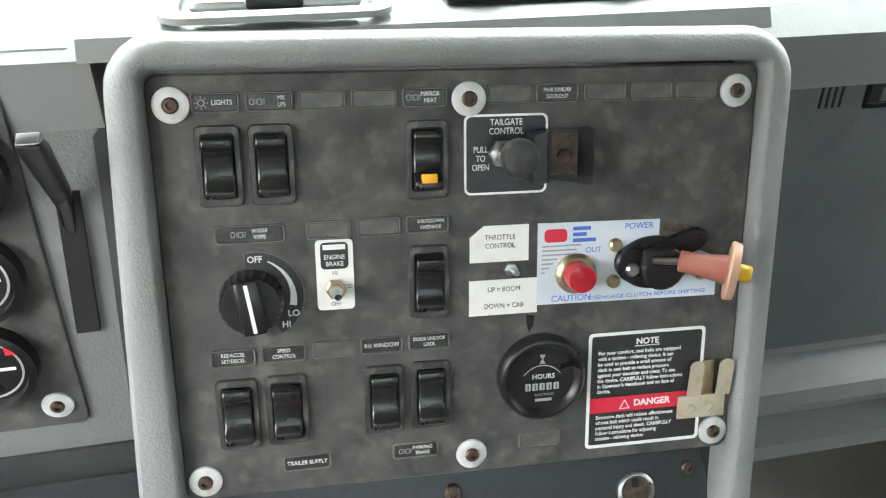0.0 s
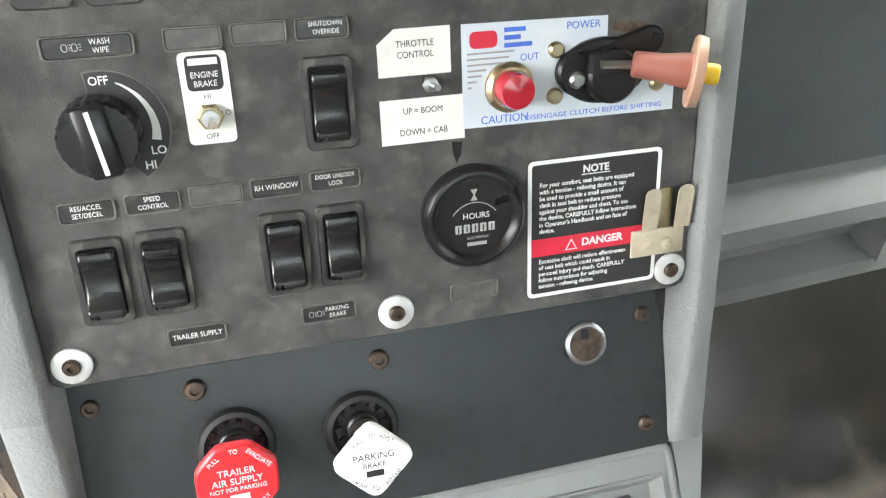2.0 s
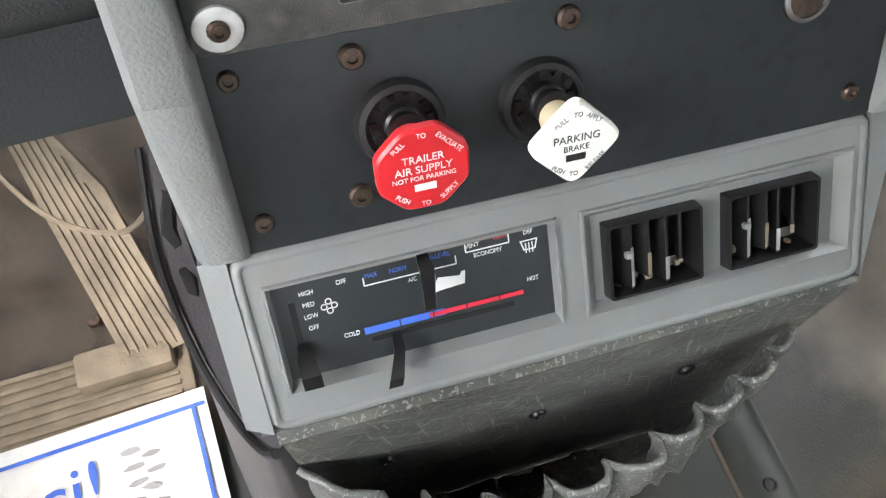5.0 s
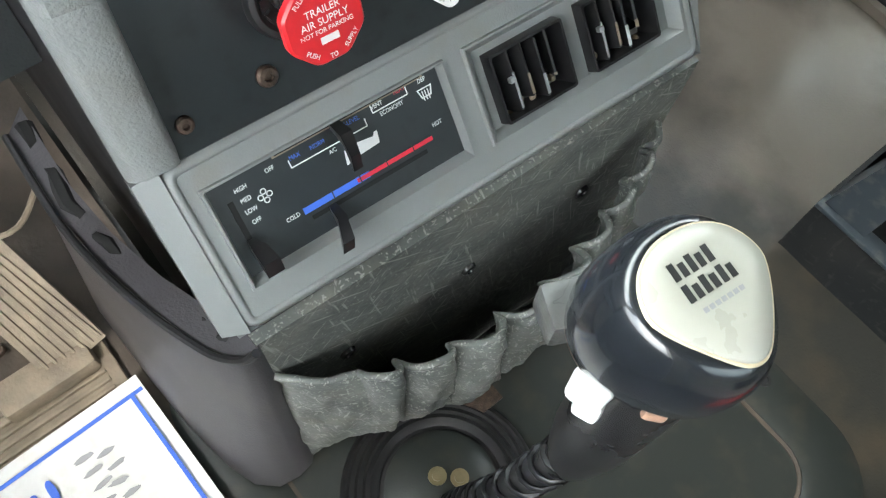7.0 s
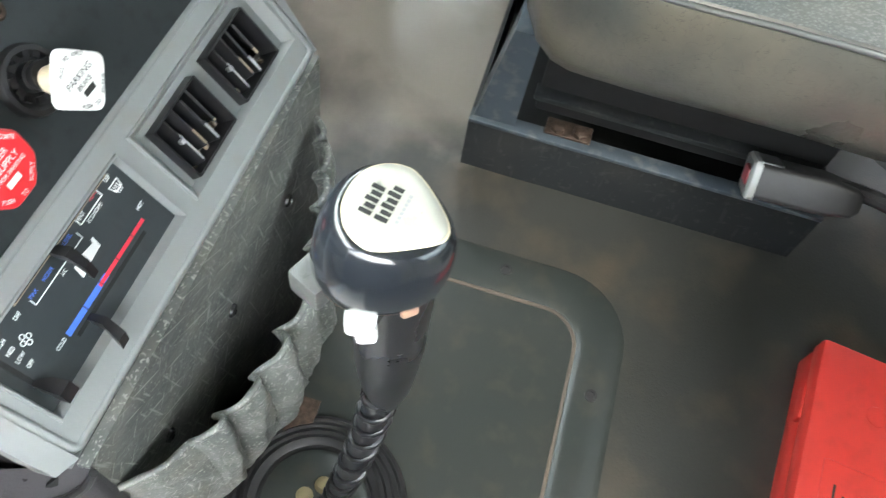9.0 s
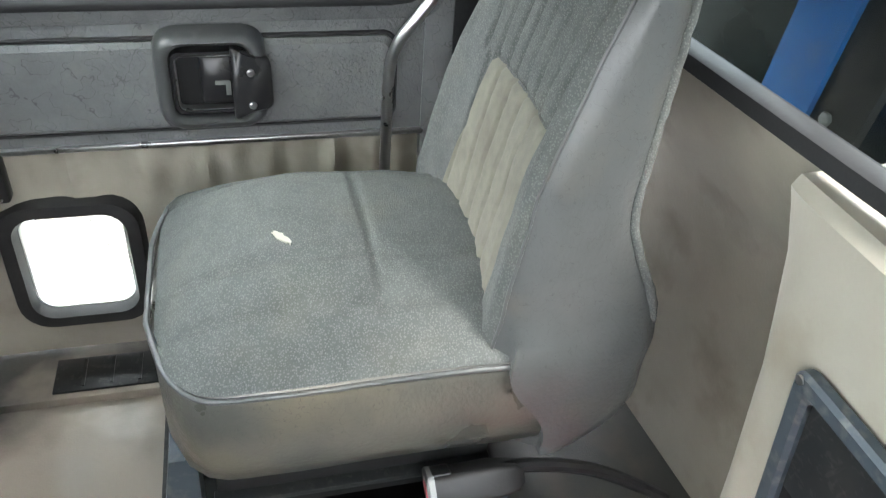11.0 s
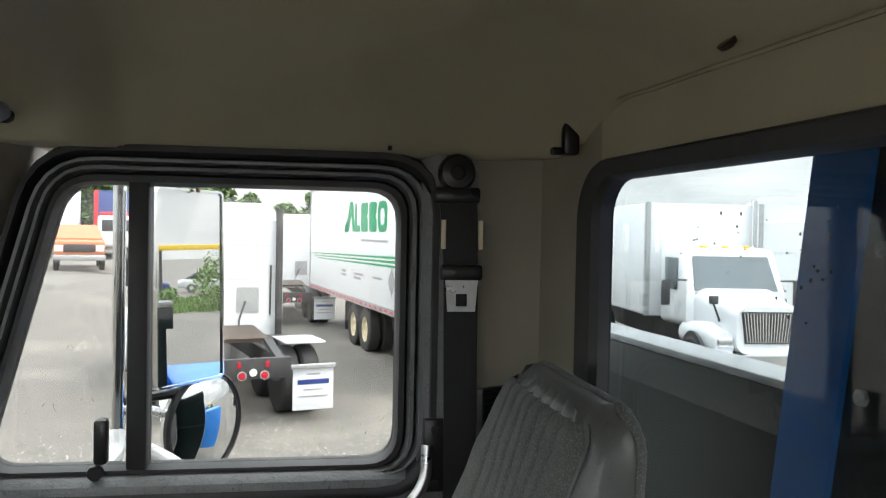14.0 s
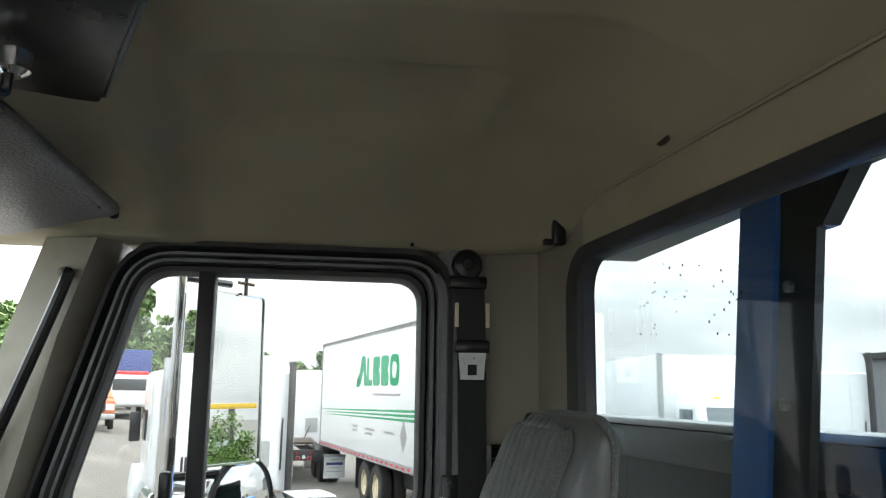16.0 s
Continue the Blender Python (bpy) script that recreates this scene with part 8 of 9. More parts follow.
def tractor(name, label, x, y, turn, length=6.6, cab_from=2.9, sleeper_top=2.75, fairing=3.5, group="trucks in the yard"):
    """Rear end at the origin, nose along +x; z up from the ground."""
    t = thing(name, label, "truck", at=at_yard(x, y, turn), group=group)
    for s in (-0.42, 0.42):
        part("frame_rail", box(0.0, s - 0.05, 0.72, length - 0.6, s + 0.05, 0.98), M["chassis"], t)
    part("rear_crossmember", box(-0.05, -0.55, 0.70, 0.05, 0.55, 1.0, 0.01), M["chassis"], t)
    for s in (-1, 1):
        part("tail_lamp", xf(lathe([(0.055, 0), (0.05, 0.02), (0, 0.025)], 16), Matrix.Translation((-0.05, s * 0.16, 0.76)) @ pose(0, 0, 0, 0, -90, 0)), M["lens"], t)
        part("lamp_rim", xf(lathe([(0.055, 0.001), (0.068, 0.001), (0.068, 0.012), (0.055, 0.012)], 16), Matrix.Translation((-0.05, s * 0.16, 0.76)) @ pose(0, 0, 0, 0, -90, 0)), M["rim"], t)
        part("tail_marker", box(-0.06, s * 0.20 - 0.03, 0.87, -0.04, s * 0.20 + 0.03, 0.96, 0.008), M["lens"], t)
        part("lamp_bracket", box(-0.02, s * 0.34 - 0.05, 0.66, 0.0, s * 0.34 + 0.05, 1.0, 0.006), M["chassis"], t)
        for xx in (0.95, 2.25):
            wheel(t, xx, s * 1.02, s)
            wheel(t, xx, s * 0.70, s)
        wheel(t, length - 1.0, s * 1.0, s)
        part("mudflap", box(0.08, s * 0.92 - 0.31, 0.18, 0.10, s * 0.92 + 0.31, 0.80, 0.004), M["truckwhite"], t, "white mudflap with blue print")
        for za, zb, half in ((0.56, 0.63, 0.24), (0.70, 0.72, 0.10), (0.47, 0.49, 0.15), (0.37, 0.39, 0.22)):
            part("print_line", box(0.072, s * 0.92 - half, za, 0.0795, s * 0.92 + half, zb), M["bluetruck"] if half == 0.24 else M["greyprint"], t, smooth=0)
        part("flap_bar", box(0.02, s * 0.50, 0.80, 0.1, s * 1.25, 0.86, 0.006), M["rim"], t)
    part("tail_lamp", xf(lathe([(0.055, 0), (0.05, 0.02), (0, 0.025)], 16), Matrix.Translation((-0.05, 0, 0.80)) @ pose(0, 0, 0, 0, -90, 0)), M["ivory"], t, "clear backup lamp")
    for s in (-1, 1):
        part("fuel_tank", xf(lathe([(0.29, -0.6), (0.31, -0.58), (0.31, 0.58), (0.29, 0.6)], 24), Matrix.Translation((3.7, s * 0.95, 0.72)) @ pose(0, 0, 0, 0, 90, 0)), M["chrome"], t, "polished fuel tank")
    part("fifth_wheel", loft([[(0.9, -0.45, 1.10), (0.9, 0.45, 1.10), (2.0, 0.45, 1.16), (2.0, -0.45, 1.16)], [(0.9, -0.45, 1.16), (0.9, 0.45, 1.16), (2.0, 0.45, 1.24), (2.0, -0.45, 1.24)]]), M["rust"], t, "greasy fifth wheel plate")
    part("deck_plate", box(0.55, -1.25, 1.10, 1.35, -0.62, 1.125, 0.006), M["truckwhite"], t, "white half fender over the wheels")
    part("deck_plate", box(0.55, 0.62, 1.10, 1.35, 1.25, 1.125, 0.006), M["truckwhite"], t, "white half fender over the wheels")
    part("ramp", loft([[(0.05, yy - 0.06, 0.98), (0.05, yy + 0.06, 0.98), (0.85, yy + 0.06, 1.16), (0.85, yy - 0.06, 1.16)] if k else [(0.05, yy - 0.06, 0.90), (0.05, yy + 0.06, 0.90), (0.85, yy + 0.06, 1.08), (0.85, yy - 0.06, 1.08)] for yy in (-0.42,) for k in (0, 1)]), M["chassis"], t, "sloping fifth wheel ramp")
    part("ramp", loft([[(0.05, 0.36, 0.98), (0.05, 0.48, 0.98), (0.85, 0.48, 1.16), (0.85, 0.36, 1.16)], [(0.05, 0.36, 0.90), (0.05, 0.48, 0.90), (0.85, 0.48, 1.08), (0.85, 0.36, 1.08)]]), M["chassis"], t, "sloping fifth wheel ramp")
    cab = part("cab", loft([[(cab_from, yy, zz) for yy, zz in rrect(2.3, sleeper_top - 0.95, 0.16, 4, 0, (sleeper_top + 0.95) / 2)], [(cab_from + 0.08, yy * 1.02, zz) for yy, zz in rrect(2.36, sleeper_top - 0.9, 0.18, 4, 0, (sleeper_top + 0.95) / 2)], [(cab_from + 2.1, yy * 1.02, zz) for yy, zz in rrect(2.36, sleeper_top - 0.9, 0.18, 4, 0, (sleeper_top + 0.95) / 2)], [(cab_from + 2.5, yy * 0.95, zz) for yy, zz in rrect(2.2, sleeper_top - 1.1, 0.2, 4, 0, (sleeper_top + 0.85) / 2)]]), M["truckwhite"], t, "white sleeper cab")
    part("roof_fairing", loft([[(cab_from + 0.1, yy, zz) for yy, zz in rrect(2.2, fairing - sleeper_top + 0.3, 0.3, 5, 0, (fairing + sleeper_top - 0.3) / 2)], [(cab_from + 0.9, yy, zz) for yy, zz in rrect(2.1, (fairing - sleeper_top) * 0.85 + 0.3, 0.3, 5, 0, (fairing + sleeper_top - 0.42) / 2)], [(cab_from + 2.3, yy, zz) for yy, zz in rrect(1.7, 0.35, 0.15, 5, 0, sleeper_top)]]), M["truckwhite"], t, "white roof fairing")
    part("hood", loft([[(cab_from + 2.4, yy, zz) for yy, zz in rrect(2.0, 0.95, 0.2, 4, 0, 1.35)], [(length - 0.1, yy, zz) for yy, zz in rrect(1.6, 0.75, 0.2, 4, 0, 1.25)]]), M["truckwhite"], t, "white hood")
    for s in (-1, 1):
        part("fender", xf(lathe([(0.60, -0.3), (0.64, -0.28), (0.64, 0.28), (0.60, 0.3)], 24), Matrix.Translation((length - 1.0, s * 1.0, 0.6)) @ pose(0, 0, 0, 90, 0, 0) @ Matrix.Scale(1.0, 4)), M["truckwhite"], t)
        part("exhaust_stack", tube([(cab_from - 0.12, s * 1.08, 0.9), (cab_from - 0.12, s * 1.08, fairing - 0.1)], 0.065, 12), M["chrome"] if s > 0 else M["chassis"], t, "tall exhaust stack")
        part("mirror", box(cab_from + 2.0, s * 1.35 - 0.1, 1.7, cab_from + 2.06, s * 1.35 + 0.1, 2.25, 0.03), M["chassis"], t)
        part("side_window", box(cab_from + 1.3, s * 1.205 - 0.006, 1.75, cab_from + 2.1, s * 1.205 + 0.006, 2.3, 0.004), M["darkglass"], t)
        part("grab_iron", tube([(cab_from - 0.02, s * 0.95, 1.3), (cab_from - 0.05, s * 0.95, 2.2)], 0.018, 6), M["chassis"], t)
    for zz in (1.05, 1.95, 2.55):
        part("trim_band", box(cab_from - 0.012, -1.10, zz, cab_from - 0.002, 1.10, zz + 0.018), M["truckwhite"], t)
    for yy in (-0.7, 0.0, 0.7):
        part("rib", box(cab_from - 0.012, yy - 0.01, 1.1, cab_from - 0.003, yy + 0.01, sleeper_top - 0.2), M["truckwhite"], t)
    part("vent_grille", box(cab_from - 0.015, -0.75, 1.35, cab_from - 0.003, -0.35, 1.8), M["rim"], t)
    part("side_band", box(cab_from + 0.2, -1.213, 1.42, cab_from + 2.0, -1.203, 1.47), M["greywall"], t)
    part("hose_rail", tube(smooth_path([(cab_from - 0.05, -0.5, 1.55), (cab_from - 0.5, -0.3, 1.25), (cab_from - 1.2, -0.2, 1.2)]), 0.02, 6), M["chassis"], t)
    part("rear_window", box(cab_from - 0.006, 0.3, 1.25, cab_from + 0.01, 0.75, 1.55), M["chassis"], t)
    return t


tractor("sleeper_tractor", "white sleeper truck tractor parked with its bare fifth wheel showing", 11.2, 1.15, 17, sleeper_top=3.0, fairing=3.3)
tractor("sleeper_tractor", "white truck tractor parked beyond the box trailer", 23.5, 0.9, 8, sleeper_top=3.2, fairing=3.35)
tractor("sleeper_tractor", "white truck tractor parked beside the delivery truck", 12.5, -9.5, -11, cab_from=3.0, sleeper_top=3.2, fairing=3.75)

# box trailer
tr = thing("box_trailer", "white box trailer with a green name and stripes", "trailer", at=at_yard(24.7, 0.45, 180 + 11.5), group="trucks in the yard")
part("box", box(0.0, 0.0, 1.2, 12.5, 2.5, 4.1, 0.02), M["trailerwhite"], tr, "white ribbed box")
for zz, hh in ((4.11, 0.08), (1.22, 0.14)):
    part("edge_rail", box(0.0, -0.02, zz - hh, 12.5, 0.0, zz), M["steel"] if zz > 3 else M["rim"], tr)
part("corner_post", box(-0.01, -0.02, 1.2, 0.08, 0.02, 4.1), M["rim"], tr)
for k in range(30):
    part("reflective_tape", box(0.05 + 0.41 * k, -0.025, 1.12, 0.25 + 0.41 * k, -0.021, 1.17), M["redprint"], tr, smooth=0)
for k in range(3):
    z0, z1 = 2.14 - 0.06 * k, 2.30 - 0.10 * k
    part("green_stripe", loft([[(0.2 + 0.5 * k, -0.006, z0), (11.0, -0.006, z1), (11.0, -0.003, z1), (0.2 + 0.5 * k, -0.003, z0)], [(0.2 + 0.5 * k, -0.006, z0 + 0.02), (11.0, -0.006, z1 + 0.06), (11.0, -0.003, z1 + 0.06), (0.2 + 0.5 * k, -0.003, z0 + 0.02)]]), M["green"], tr, "green stripe", smooth=0)
for k, (xx, w) in enumerate(((4.6, 1.0), (5.55, 0.5), (6.12, 0.62), (6.85, 0.62), (7.58, 0.72))):
    low, high = 2.82, 3.56 if k == 0 else 3.50
    if k == 0:
        outline = [(xx, low), (xx + w * 0.42, high), (xx + w * 0.72, high), (xx + w, low), (xx + w * 0.72, low), (xx + w * 0.56, low + 0.42), (xx + w * 0.30, low)]
    elif k == 1:
        outline = [(xx, low), (xx + w, low), (xx + w, low + 0.15), (xx + 0.17, low + 0.15), (xx + 0.17, high), (xx, high)]
    elif k == 4:
        outline = rrect(w, high - low, 0.2, 4, xx + w / 2, (low + high) / 2)
    else:
        outline = outline_round([(xx, low), (xx + w, low), (xx + w, low + 0.3), (xx + w * 0.75, (low + high) / 2), (xx + w, high - 0.25), (xx + w, high), (xx, high)], 0.12, 3)
    part("name_block", loft([[(p, -0.008, q) for p, q in outline], [(p, -0.003, q) for p, q in outline]]), M["green"], tr, "green block of the painted name", smooth=0)
part("name_block_hollow", loft([[(p, -0.010, q) for p, q in rrect(0.34, 0.36, 0.14, 4, 7.94, 3.16)], [(p, -0.0085, q) for p, q in rrect(0.34, 0.36, 0.14, 4, 7.94, 3.16)]]), M["trailerwhite"], tr, smooth=0)
for k in range(3):
    part("leaf_arc", tube(smooth_path([(4.55 + 0.1 * k, -0.008, 2.80), (4.62 + 0.1 * k, -0.008, 2.98), (4.85 + 0.06 * k, -0.008, 3.10 - 0.06 * k)]), 0.018, 5), M["green"], tr)
for xx, zz, w in ((6.1, 2.62, 2.3), (4.2, 1.82, 0.5), (5.5, 1.80, 0.9), (5.5, 1.70, 0.7), (4.2, 1.72, 0.5), (7.2, 1.80, 0.8)):
    part("print_line", box(xx, -0.006, zz - 0.025, xx + w, -0.003, zz + 0.025), M["greyprint"], tr, smooth=0)
part("diamond_placard", loft([[(8.7, -0.008, 1.45), (8.95, -0.008, 1.78), (8.7, -0.008, 2.11), (8.45, -0.008, 1.78)], [(8.7, -0.003, 1.45), (8.95, -0.003, 1.78), (8.7, -0.003, 2.11), (8.45, -0.003, 1.78)]]), M["rim"], tr, smooth=0)
for xx in (5.2, 6.3):
    for yy in (0.2, 0.55, 2.3):
        wheel(tr, xx, yy, -1 if yy < 1 else 1, rim=RIM_C)
part("suspension", box(3.6, 0.6, 0.55, 7.6, 1.9, 1.2), M["chassis"], tr)
part("flap", box(4.45, 0.05, 0.3, 4.48, 0.7, 1.2), M["tyre"], tr)
part("cross_beam", box(0.2, 0.9, 0.95, 12.3, 1.6, 1.2), M["chassis"], tr)

# delivery truck seen through the rear window: nose along -x of its own frame
dt = thing("delivery_truck", "white delivery truck with a chrome grille and a tall box", "truck", at=at_yard(12.8, -7.75, -4), group="trucks in the yard")
part("box", box(2.9, -1.25, 1.15, 9.5, 1.25, 3.55, 0.03), M["trailerwhite"], dt, "white cargo box")
for yy in (-1.25, 1.25):
    part("corner_post", box(2.88, yy - 0.05, 1.15, 2.98, yy + 0.05, 3.58), M["rim"], dt)
part("cab", loft([[(1.35, yy, zz) for yy, zz in rrect(2.0, 0.75, 0.15, 4, 0, 1.45)], [(1.75, yy, zz) for yy, zz in rrect(1.95, 1.55, 0.2, 4, 0, 1.85)], [(2.75, yy, zz) for yy, zz in rrect(2.0, 1.65, 0.2, 4, 0, 1.85)]]), M["truckwhite"], dt, "white cab")
part("windshield", loft([[(1.33, -0.85, 1.80), (1.33, 0.85, 1.80), (1.66, 0.78, 2.47), (1.66, -0.78, 2.47)], [(1.46, -0.85, 1.80), (1.46, 0.85, 1.80), (1.75, 0.78, 2.43), (1.75, -0.78, 2.43)]]), M["truckglass"], dt)
part("hood", loft([[(0.05, yy, zz) for yy, zz in rrect(1.15, 0.85, 0.22, 5, 0, 1.18)], [(0.5, yy, zz) for yy, zz in rrect(1.35, 0.95, 0.25, 5, 0, 1.24)], [(1.5, yy, zz) for yy, zz in rrect(1.75, 1.1, 0.25, 5, 0, 1.32)]]), M["truckwhite"], dt, "white sloping hood")
for s in (-1, 1):
    part("fender", loft([[(0.16, s * 0.74 + yy, zz) for yy, zz in rrect(0.36, 0.42, 0.15, 4, 0, 0.92)], [(0.7, s * 0.82 + yy, zz) for yy, zz in rrect(0.42, 0.5, 0.2, 4, 0, 1.02)], [(1.6, s * 0.84 + yy, zz) for yy, zz in rrect(0.40, 0.44, 0.2, 4, 0, 0.98)]]), M["truckwhite"], dt)
    part("side_window", box(1.85, s * 1.0 - 0.006, 1.78, 2.5, s * 1.0 + 0.012, 2.42, 0.004), M["truckglass"], dt)
    part("wheel_arch", xf(lathe([(0.0, -0.02), (0.56, -0.02), (0.56, 0.02), (0.0, 0.02)], 28), Matrix.Translation((0.85, s * 1.06, 0.52)) @ pose(0, 0, 0, 90, 0, 0)), M["chassis"], dt, "dark wheel arch")
    part("headlamp", box(0.10, s * 0.74 - 0.15, 0.88, 0.18, s * 0.74 + 0.15, 1.04, 0.03), M["chrome"], dt)
    wheel(dt, 0.85, s * 0.98, s, 0.95)
    wheel(dt, 6.8, s * 0.98, s, 0.95)
    part("mirror", box(1.5, s * 1.35 - 0.09, 1.5, 1.56, s * 1.35 + 0.09, 2.0, 0.03), M["chassis"], dt)
    part("mirror_stay", tube([(1.45, s * 0.95, 2.0), (1.53, s * 1.35, 2.0)], 0.02, 6), M["chassis"], dt)
    part("hood_mirror", tube([(0.5, s * 0.7, 1.3), (0.45, s * 0.85, 1.65)], 0.02, 6), M["chassis"], dt)
    part("hood_mirror_head", box(0.4, s * 0.85 - 0.09, 1.62, 0.46, s * 0.85 + 0.09, 1.78, 0.02), M["chassis"], dt)
gr = part("grille", loft([[(0.02, yy, zz) for yy, zz in ((-0.42, 0.95), (0.42, 0.95), (0.5, 1.52), (-0.5, 1.52))], [(0.08, yy, zz) for yy, zz in ((-0.42, 0.95), (0.42, 0.95), (0.5, 1.52), (-0.5, 1.52))]]), M["chassis"], dt, "dark grille")
for k in range(17):
    f = -0.44 + 0.055 * k
    part("grille_bar", loft([[(0.0, f * 0.88 - 0.012, 0.97), (0.0, f * 0.88 + 0.012, 0.97), (0.03, f * 0.88 + 0.012, 0.97), (0.03, f * 0.88 - 0.012, 0.97)], [(0.0, f * 1.05 - 0.012, 1.50), (0.0, f * 1.05 + 0.012, 1.50), (0.03, f * 1.05 + 0.012, 1.50), (0.03, f * 1.05 - 0.012, 1.50)]]), M["chrome"], gr, smooth=0)
part("bumper", loft([[(0.25, yy, zz) for yy, zz in rrect(2.3, 0.3, 0.06, 4, 0, 0.6)], [(-0.12, yy, zz) for yy, zz in rrect(1.9, 0.3, 0.06, 4, 0, 0.6)]]), M["chrome"], dt, "bright bumper")
part("chassis", box(0.3, -0.45, 0.5, 9.3, 0.45, 0.95), M["chassis"], dt)
for yy in (-0.45, 0.0, 0.45):
    part("roof_lamp", box(1.85, yy - 0.06, 2.62, 1.98, yy + 0.06, 2.68, 0.02), M["amber"], dt)

# pickup and far trucks
pu = thing("orange_pickup", "orange pickup truck facing the yard", "pickup", at=at_yard(34.6, 9.9, 16), group="trucks in the yard")
part("hood", box(0.0, -0.98, 0.65, 1.5, 0.98, 1.28, 0.12, 3), M["orange"], pu)
part("cab", loft([[(1.2, yy, zz) for yy, zz in rrect(1.9, 0.3, 0.1, 4, 0, 1.2)], [(1.9, yy, zz) for yy, zz in rrect(1.65, 0.95, 0.2, 4, 0, 1.45)], [(3.4, yy, zz) for yy, zz in rrect(1.65, 0.95, 0.2, 4, 0, 1.45)]]), M["orange"], pu)
part("windshield", loft([[(1.3, -0.75, 1.36), (1.3, 0.75, 1.36), (1.82, 0.68, 1.86), (1.82, -0.68, 1.86)], [(1.4, -0.75, 1.34), (1.4, 0.75, 1.34), (1.9, 0.68, 1.84), (1.9, -0.68, 1.84)]]), M["darkglass"], pu)
part("grille", box(-0.03, -0.6, 0.78, 0.05, 0.6, 1.12, 0.03), M["chassis"], pu)
part("bumper", box(-0.12, -1.0, 0.45, 0.1, 1.0, 0.68, 0.05), M["rim"], pu)
part("bed", box(3.4, -0.98, 0.7, 5.5, 0.98, 1.3, 0.05), M["orange"], pu)
for s in (-1, 1):
    part("headlamp", box(-0.02, s * 0.78 - 0.16, 0.82, 0.04, s * 0.78 + 0.16, 1.08, 0.03), M["ivory"], pu)
    wheel(pu, 0.95, s * 0.88, s, 0.8)
    wheel(pu, 4.3, s * 0.88, s, 0.8)
far = thing("far_truck", "white box truck parked far across the yard", "truck", at=at_yard(50.0, 15.4, 15), group="trucks in the yard")
part("box", box(0.0, -1.25, 0.9, 7.0, 1.25, 4.0, 0.03), M["trailerwhite"], far)
part("front_panel", box(-1.6, -1.1, 0.6, 0.0, 1.1, 2.4, 0.1), M["truckwhite"], far)
for s in (-1, 1):
    wheel(far, -0.8, s, s)
    wheel(far, 5, s, s)
fb = thing("far_truck", "dark blue box trailer with a red edge far across the yard", "truck", at=at_yard(50.0, 12.0, 15), group="trucks in the yard")
part("box", box(0.0, -1.25, 1.0, 9.0, 1.25, 4.0, 0.03), M["bluetruck"], fb)
part("red_post", box(-0.03, 1.05, 1.0, 0.0, 1.3, 4.0), M["red"], fb)
part("cab", box(-2.4, -1.1, 0.7, -0.3, 1.1, 2.5, 0.2, 3), M["truckwhite"], fb)
part("windshield", box(-2.42, -0.9, 1.6, -2.38, 0.9, 2.25, 0.01), M["darkglass"], fb)
part("red_roof", box(-2.3, -1.0, 2.48, -0.5, 1.0, 2.7, 0.08), M["red"], fb)
for s in (-1, 1):
    wheel(fb, -1.6, s, s)
    wheel(fb, 6, s, s)
bld = thing("warehouse", "low grey metal warehouse at the yard's edge", "building", at=Matrix.Translation((62, -46, GZ)))
part("wall", box(-16, -6, 0, 22, 6, 5.6), M["greywall"], bld)
part("roof", box(-16.4, -6.4, 5.6, 22.4, 6.4, 6.0), M["chassis"], bld)
for k in range(5):
    part("dock_door", box(-13 + 7 * k, 6.0, 0.4, -9.4 + 7 * k, 6.06, 4.0), M["rim"], bld)

def parked_car(label, x, y, turn, paint):
    t = thing("parked_car", label, "car", at=at_yard(x, y, turn), group="cars behind the yard")
    part("body", loft([[(xx, yy, zz) for yy, zz in rrect(1.75 * w, h, 0.18, 4, 0, 0.35 + h / 2)] for xx, w, h in ((0.0, 0.86, 0.42), (0.25, 0.98, 0.52), (1.3, 1.0, 0.60), (3.9, 1.0, 0.62), (4.3, 0.92, 0.5))]), paint, t, "car body", smooth=60)
    part("cabin", loft([[(xx, yy, zz) for yy, zz in rrect(w, h, 0.15, 4, 0, 0.85 + h / 2)] for xx, w, h in ((1.15, 1.55, 0.12), (1.75, 1.35, 0.58), (3.1, 1.35, 0.58), (3.9, 1.5, 0.12))]), M["darkglass"], t, "dark glazed cabin", smooth=60)
    part("roof", box(1.8, -0.66, 1.40, 3.05, 0.66, 1.46, 0.02), paint, t)
    for s in (-1, 1):
        wheel(t, 0.8, s * 0.80, s, 0.62)
        wheel(t, 3.4, s * 0.80, s, 0.62)


parked_car("dark blue car parked behind the bushes", 10.4, -54.5, 184, M["bluetruck"])
parked_car("white car parked behind the bushes", 15.6, -56.0, 190, M["truckwhite"])
crane = thing("yellow_boom", "long yellow steel boom lying on dark stands", "boom", at=at_yard(11.0, -52.0, 4))
part("beam", box(-3.2, -0.2, 3.0, 4.0, 0.2, 3.35, 0.03), M["yellow"], crane, "yellow box beam")
for xx in (-1.6, 2.4):
    part("stand", box(xx - 0.15, -0.4, 0.0, xx + 0.15, 0.4, 3.0, 0.02), M["chassis"], crane)

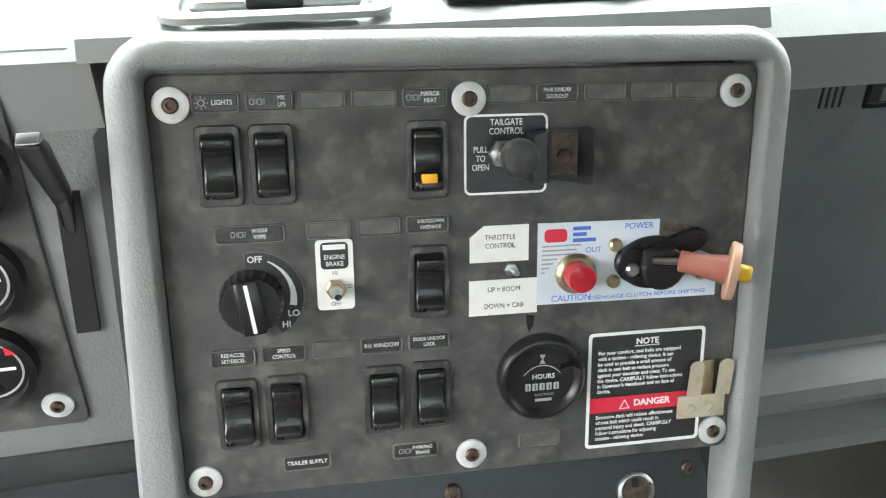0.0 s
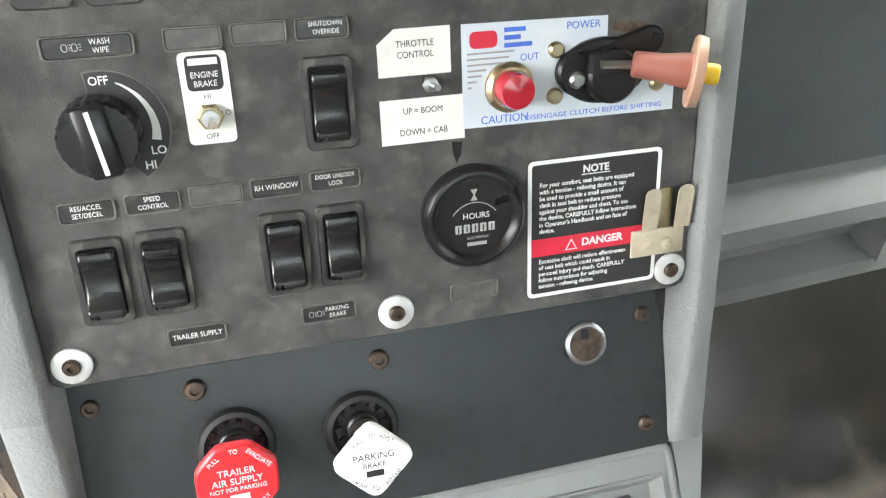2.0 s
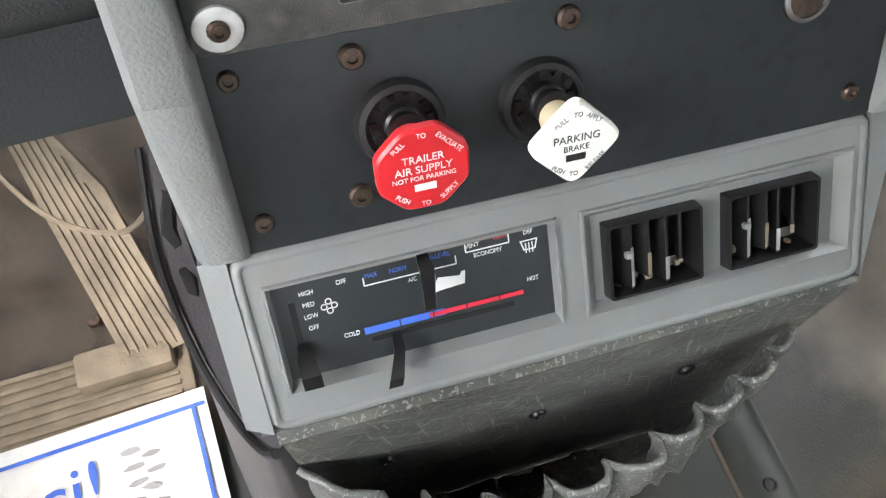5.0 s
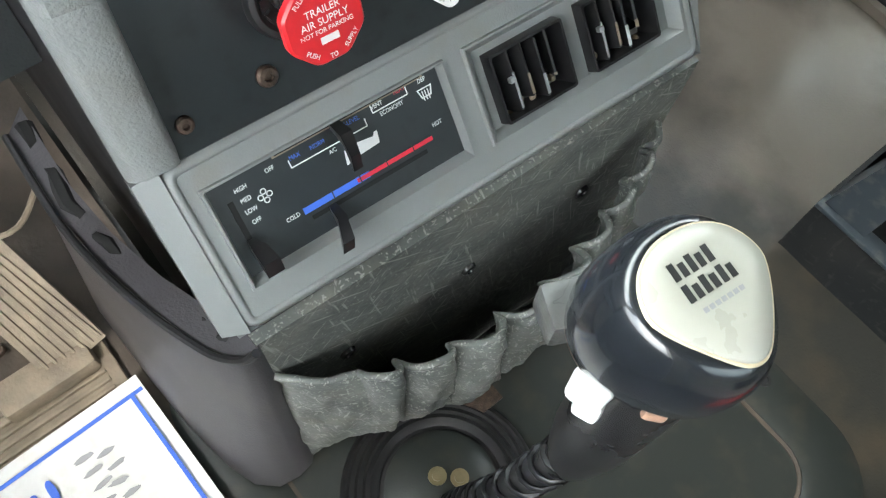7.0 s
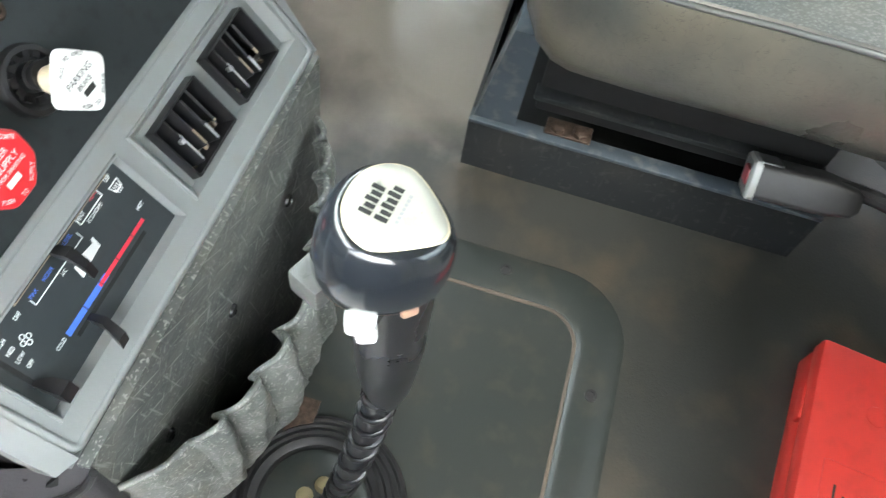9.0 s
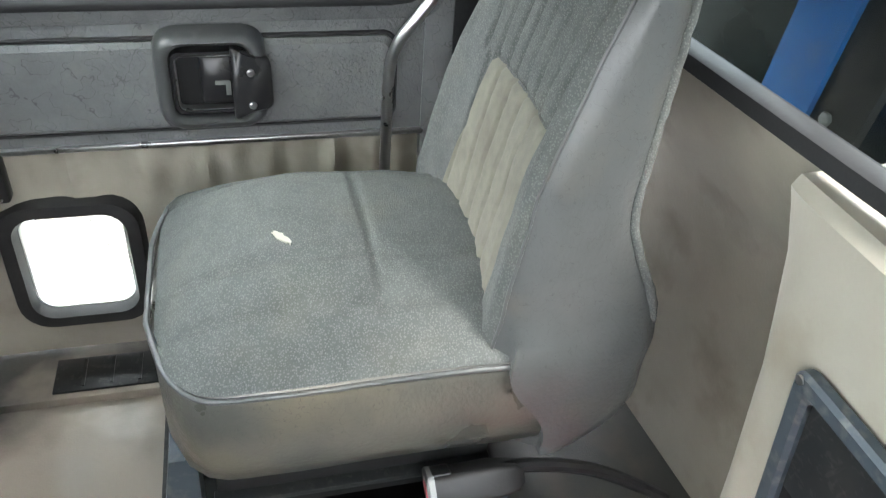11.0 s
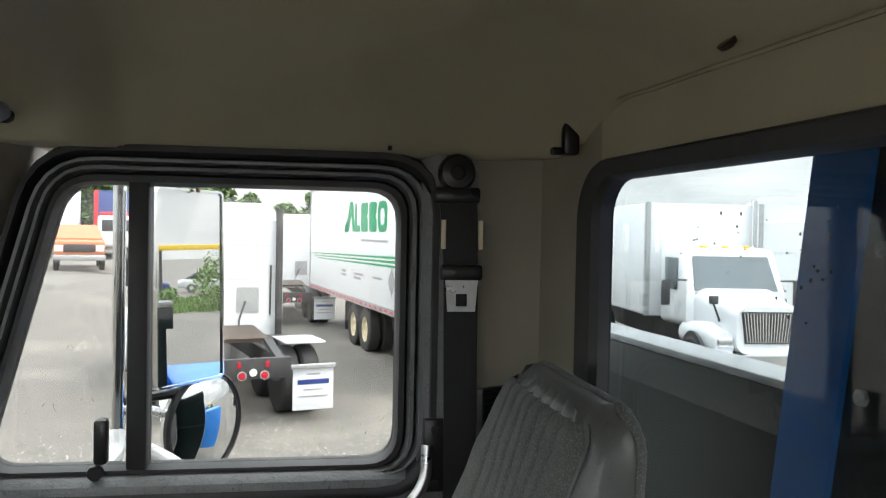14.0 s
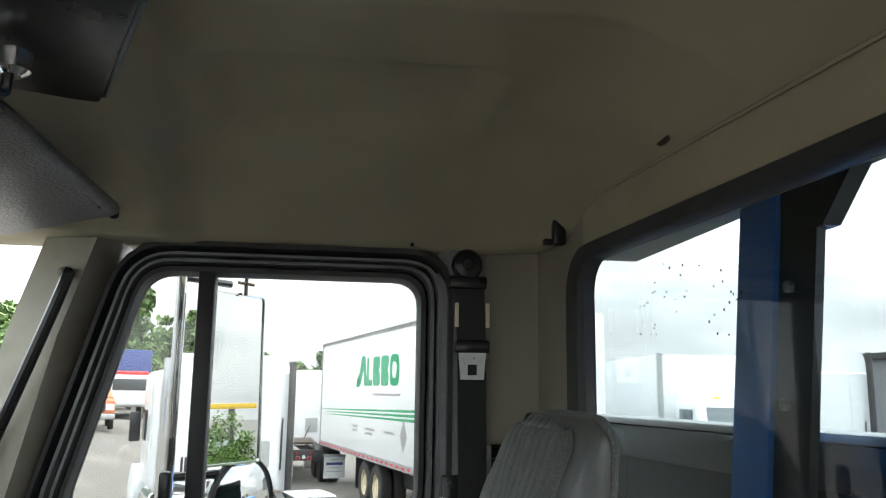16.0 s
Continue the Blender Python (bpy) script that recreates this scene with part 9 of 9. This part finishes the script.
# ---- plants ----
def leaf_cluster(bm, c, r, n, size, flat=1.0):
    for _ in range(n):
        d = Vector((random.gauss(0, 1), random.gauss(0, 1), random.gauss(0, 1) * flat))
        d = d.normalized() * r * random.random() ** 0.4
        p = Vector(c) + d
        a, b = Vector((random.uniform(-1, 1), random.uniform(-1, 1), random.uniform(-1, 1))).normalized(), Vector((random.uniform(-1, 1), random.uniform(-1, 1), random.uniform(-0.5, 1))).normalized()
        s = size * random.uniform(0.6, 1.3)
        vs = [bm.verts.new(p + a * s), bm.verts.new(p + b * s * 0.6), bm.verts.new(p - a * s), bm.verts.new(p - b * s * 0.6)]
        bm.faces.new(vs)


def tree(x, y, height, spread, dark=True):
    t = thing("tree", "tall leafy green tree at the yard's edge", "tree", at=Matrix.Translation((x, y, ground_z(x, y))), group="trees along the yard")
    lean = random.uniform(-0.3, 0.3)
    part("trunk", tube([(0, 0, 0), (lean * 0.4, 0, height * 0.4), (lean, 0, height * 0.9)], 0.22, 8, taper=[1, 0.7, 0.15]), M["bark"], t)
    bm = bmesh.new()
    for k in range(30):
        f = random.random()
        h = height * (0.22 + 0.8 * f)
        rad = spread * (1 - f) ** 0.6 * 0.9 + 0.25
        a = random.uniform(0, 6.28)
        leaf_cluster(bm, (lean * f + rad * 0.7 * math.cos(a), rad * 0.7 * math.sin(a), h), rad * 0.55 + 0.3, 75, 0.34, 0.7)
    part("crown", bm, M["leaf"], t, smooth=0)
    for k in range(3):
        a = random.uniform(0, 6.28)
        part("limb", tube([(lean * 0.3, 0, height * (0.3 + 0.15 * k)), (spread * 0.6 * math.cos(a), spread * 0.6 * math.sin(a), height * (0.45 + 0.15 * k))], 0.08, 6, taper=[1, 0.3]), M["bark"], t)


for k in range(26):
    tree(70 + random.uniform(-5, 9), 9 + 1.9 * k + random.uniform(-0.8, 0.8), random.uniform(7.5, 11.0), random.uniform(1.7, 2.6))
for k in range(7):
    tree(88 + random.uniform(-4, 4), -10 + 3.4 * k, random.uniform(5, 6.5), 2.2)


def bush(x, y, r, h):
    t = thing("bush", "bright green leafy bush in the yard", "bush", at=Matrix.Translation((x, y, GZ)), group="bushes")
    bm = bmesh.new()
    for k in range(14):
        leaf_cluster(bm, (random.uniform(-r, r) * 0.7, random.uniform(-r, r) * 0.7, h * random.uniform(0.15, 0.9)), r * 0.5, 70, 0.10)
    part("leaves", bm, M["leafbright"], t, smooth=0)
    part("stem", tube([(0, 0, 0), (0.05, 0, h * 0.7)], 0.03, 6, taper=[1, 0.3]), M["bark"], t)


for x, y, r, h in ((9.5, -37.0, 1.0, 2.7), (10.6, -38.5, 0.9, 1.6), (7.9, -42.0, 0.8, 0.9)):
    bush(x, y, r, h)
gbm = bmesh.new()
for _ in range(2600):
    if random.random() < 0.6:
        x, y = random.uniform(5.5, 13.0), random.uniform(-48.0, -36.5)
    else:
        x, y = 5 + 14 * random.random(), random.uniform(-1.5, 6.5)
        if noise.noise((x * 0.5, y * 0.5, 3.0)) < 0.22:
            continue
    h = random.uniform(0.03, 0.10) * (4.0 if y < -10 else 1)
    a = random.uniform(0, 6.28)
    d = Vector((math.cos(a), math.sin(a), 0)) * (0.09 if y < -10 else 0.010)
    p = Vector((x, y, ground_z(x, y)))
    q = p + Vector((random.uniform(-0.06, 0.06), random.uniform(-0.06, 0.06), h))
    gbm.faces.new([gbm.verts.new(p - d), gbm.verts.new(p + d), gbm.verts.new(q)])
solid("grass", gbm, M["leafbright"], "sparse weeds growing through the gravel", "weeds", kind="stuff", smooth=0)
sbm = bmesh.new()
for _ in range(9000):
    d = 2.5 + 9 * random.random() ** 1.6
    a = radians(random.uniform(-22, 38))
    x, y, s = 0.5 + d * math.cos(a), 0.3 + d * math.sin(a), random.uniform(0.008, 0.026)
    vs = [sbm.verts.new((x + s * c, y + s * e, GZ + 0.001)) for c, e in ((1, random.uniform(-.4, .4)), (random.uniform(-.4, .4), 1), (-1, random.uniform(-.4, .4)), (0, -1))]
    tip = sbm.verts.new((x + s * random.uniform(-.3, .3), y + s * random.uniform(-.3, .3), GZ + s * random.uniform(0.5, 1.0)))
    for i in range(4):
        sbm.faces.new((vs[i], vs[(i + 1) % 4], tip))
solid("gravel_stones", sbm, material("pale_gravel_stone", (0.36, 0.345, 0.32), 0.9, second=(0.07, 0.066, 0.06), scale=30, amount=1.0), "loose grey gravel stones", "gravel", kind="stuff", smooth=0)

# ---- rain on the rear window ----
dbm = bmesh.new()
for _ in range(45):
    x, z, w = random.uniform(0.15, 0.42), random.uniform(1.06, 1.175), random.uniform(0.0004, 0.0009)
    h = w * random.uniform(1.0, 3.5)
    loft([[(x + w * math.cos(a) * k, back_y(x) - 0.0085 + d, z + h * math.sin(a) * k) for a in np.linspace(0, 6.28, 8, endpoint=False)] for k, d in ((1.0, 0.0), (0.7, 0.0012), (0.2, 0.0018))], bm=dbm)
solid("rain_drops", dbm, M["darkglass"], "small rain drops on the rear window", "water drops", kind="stuff")
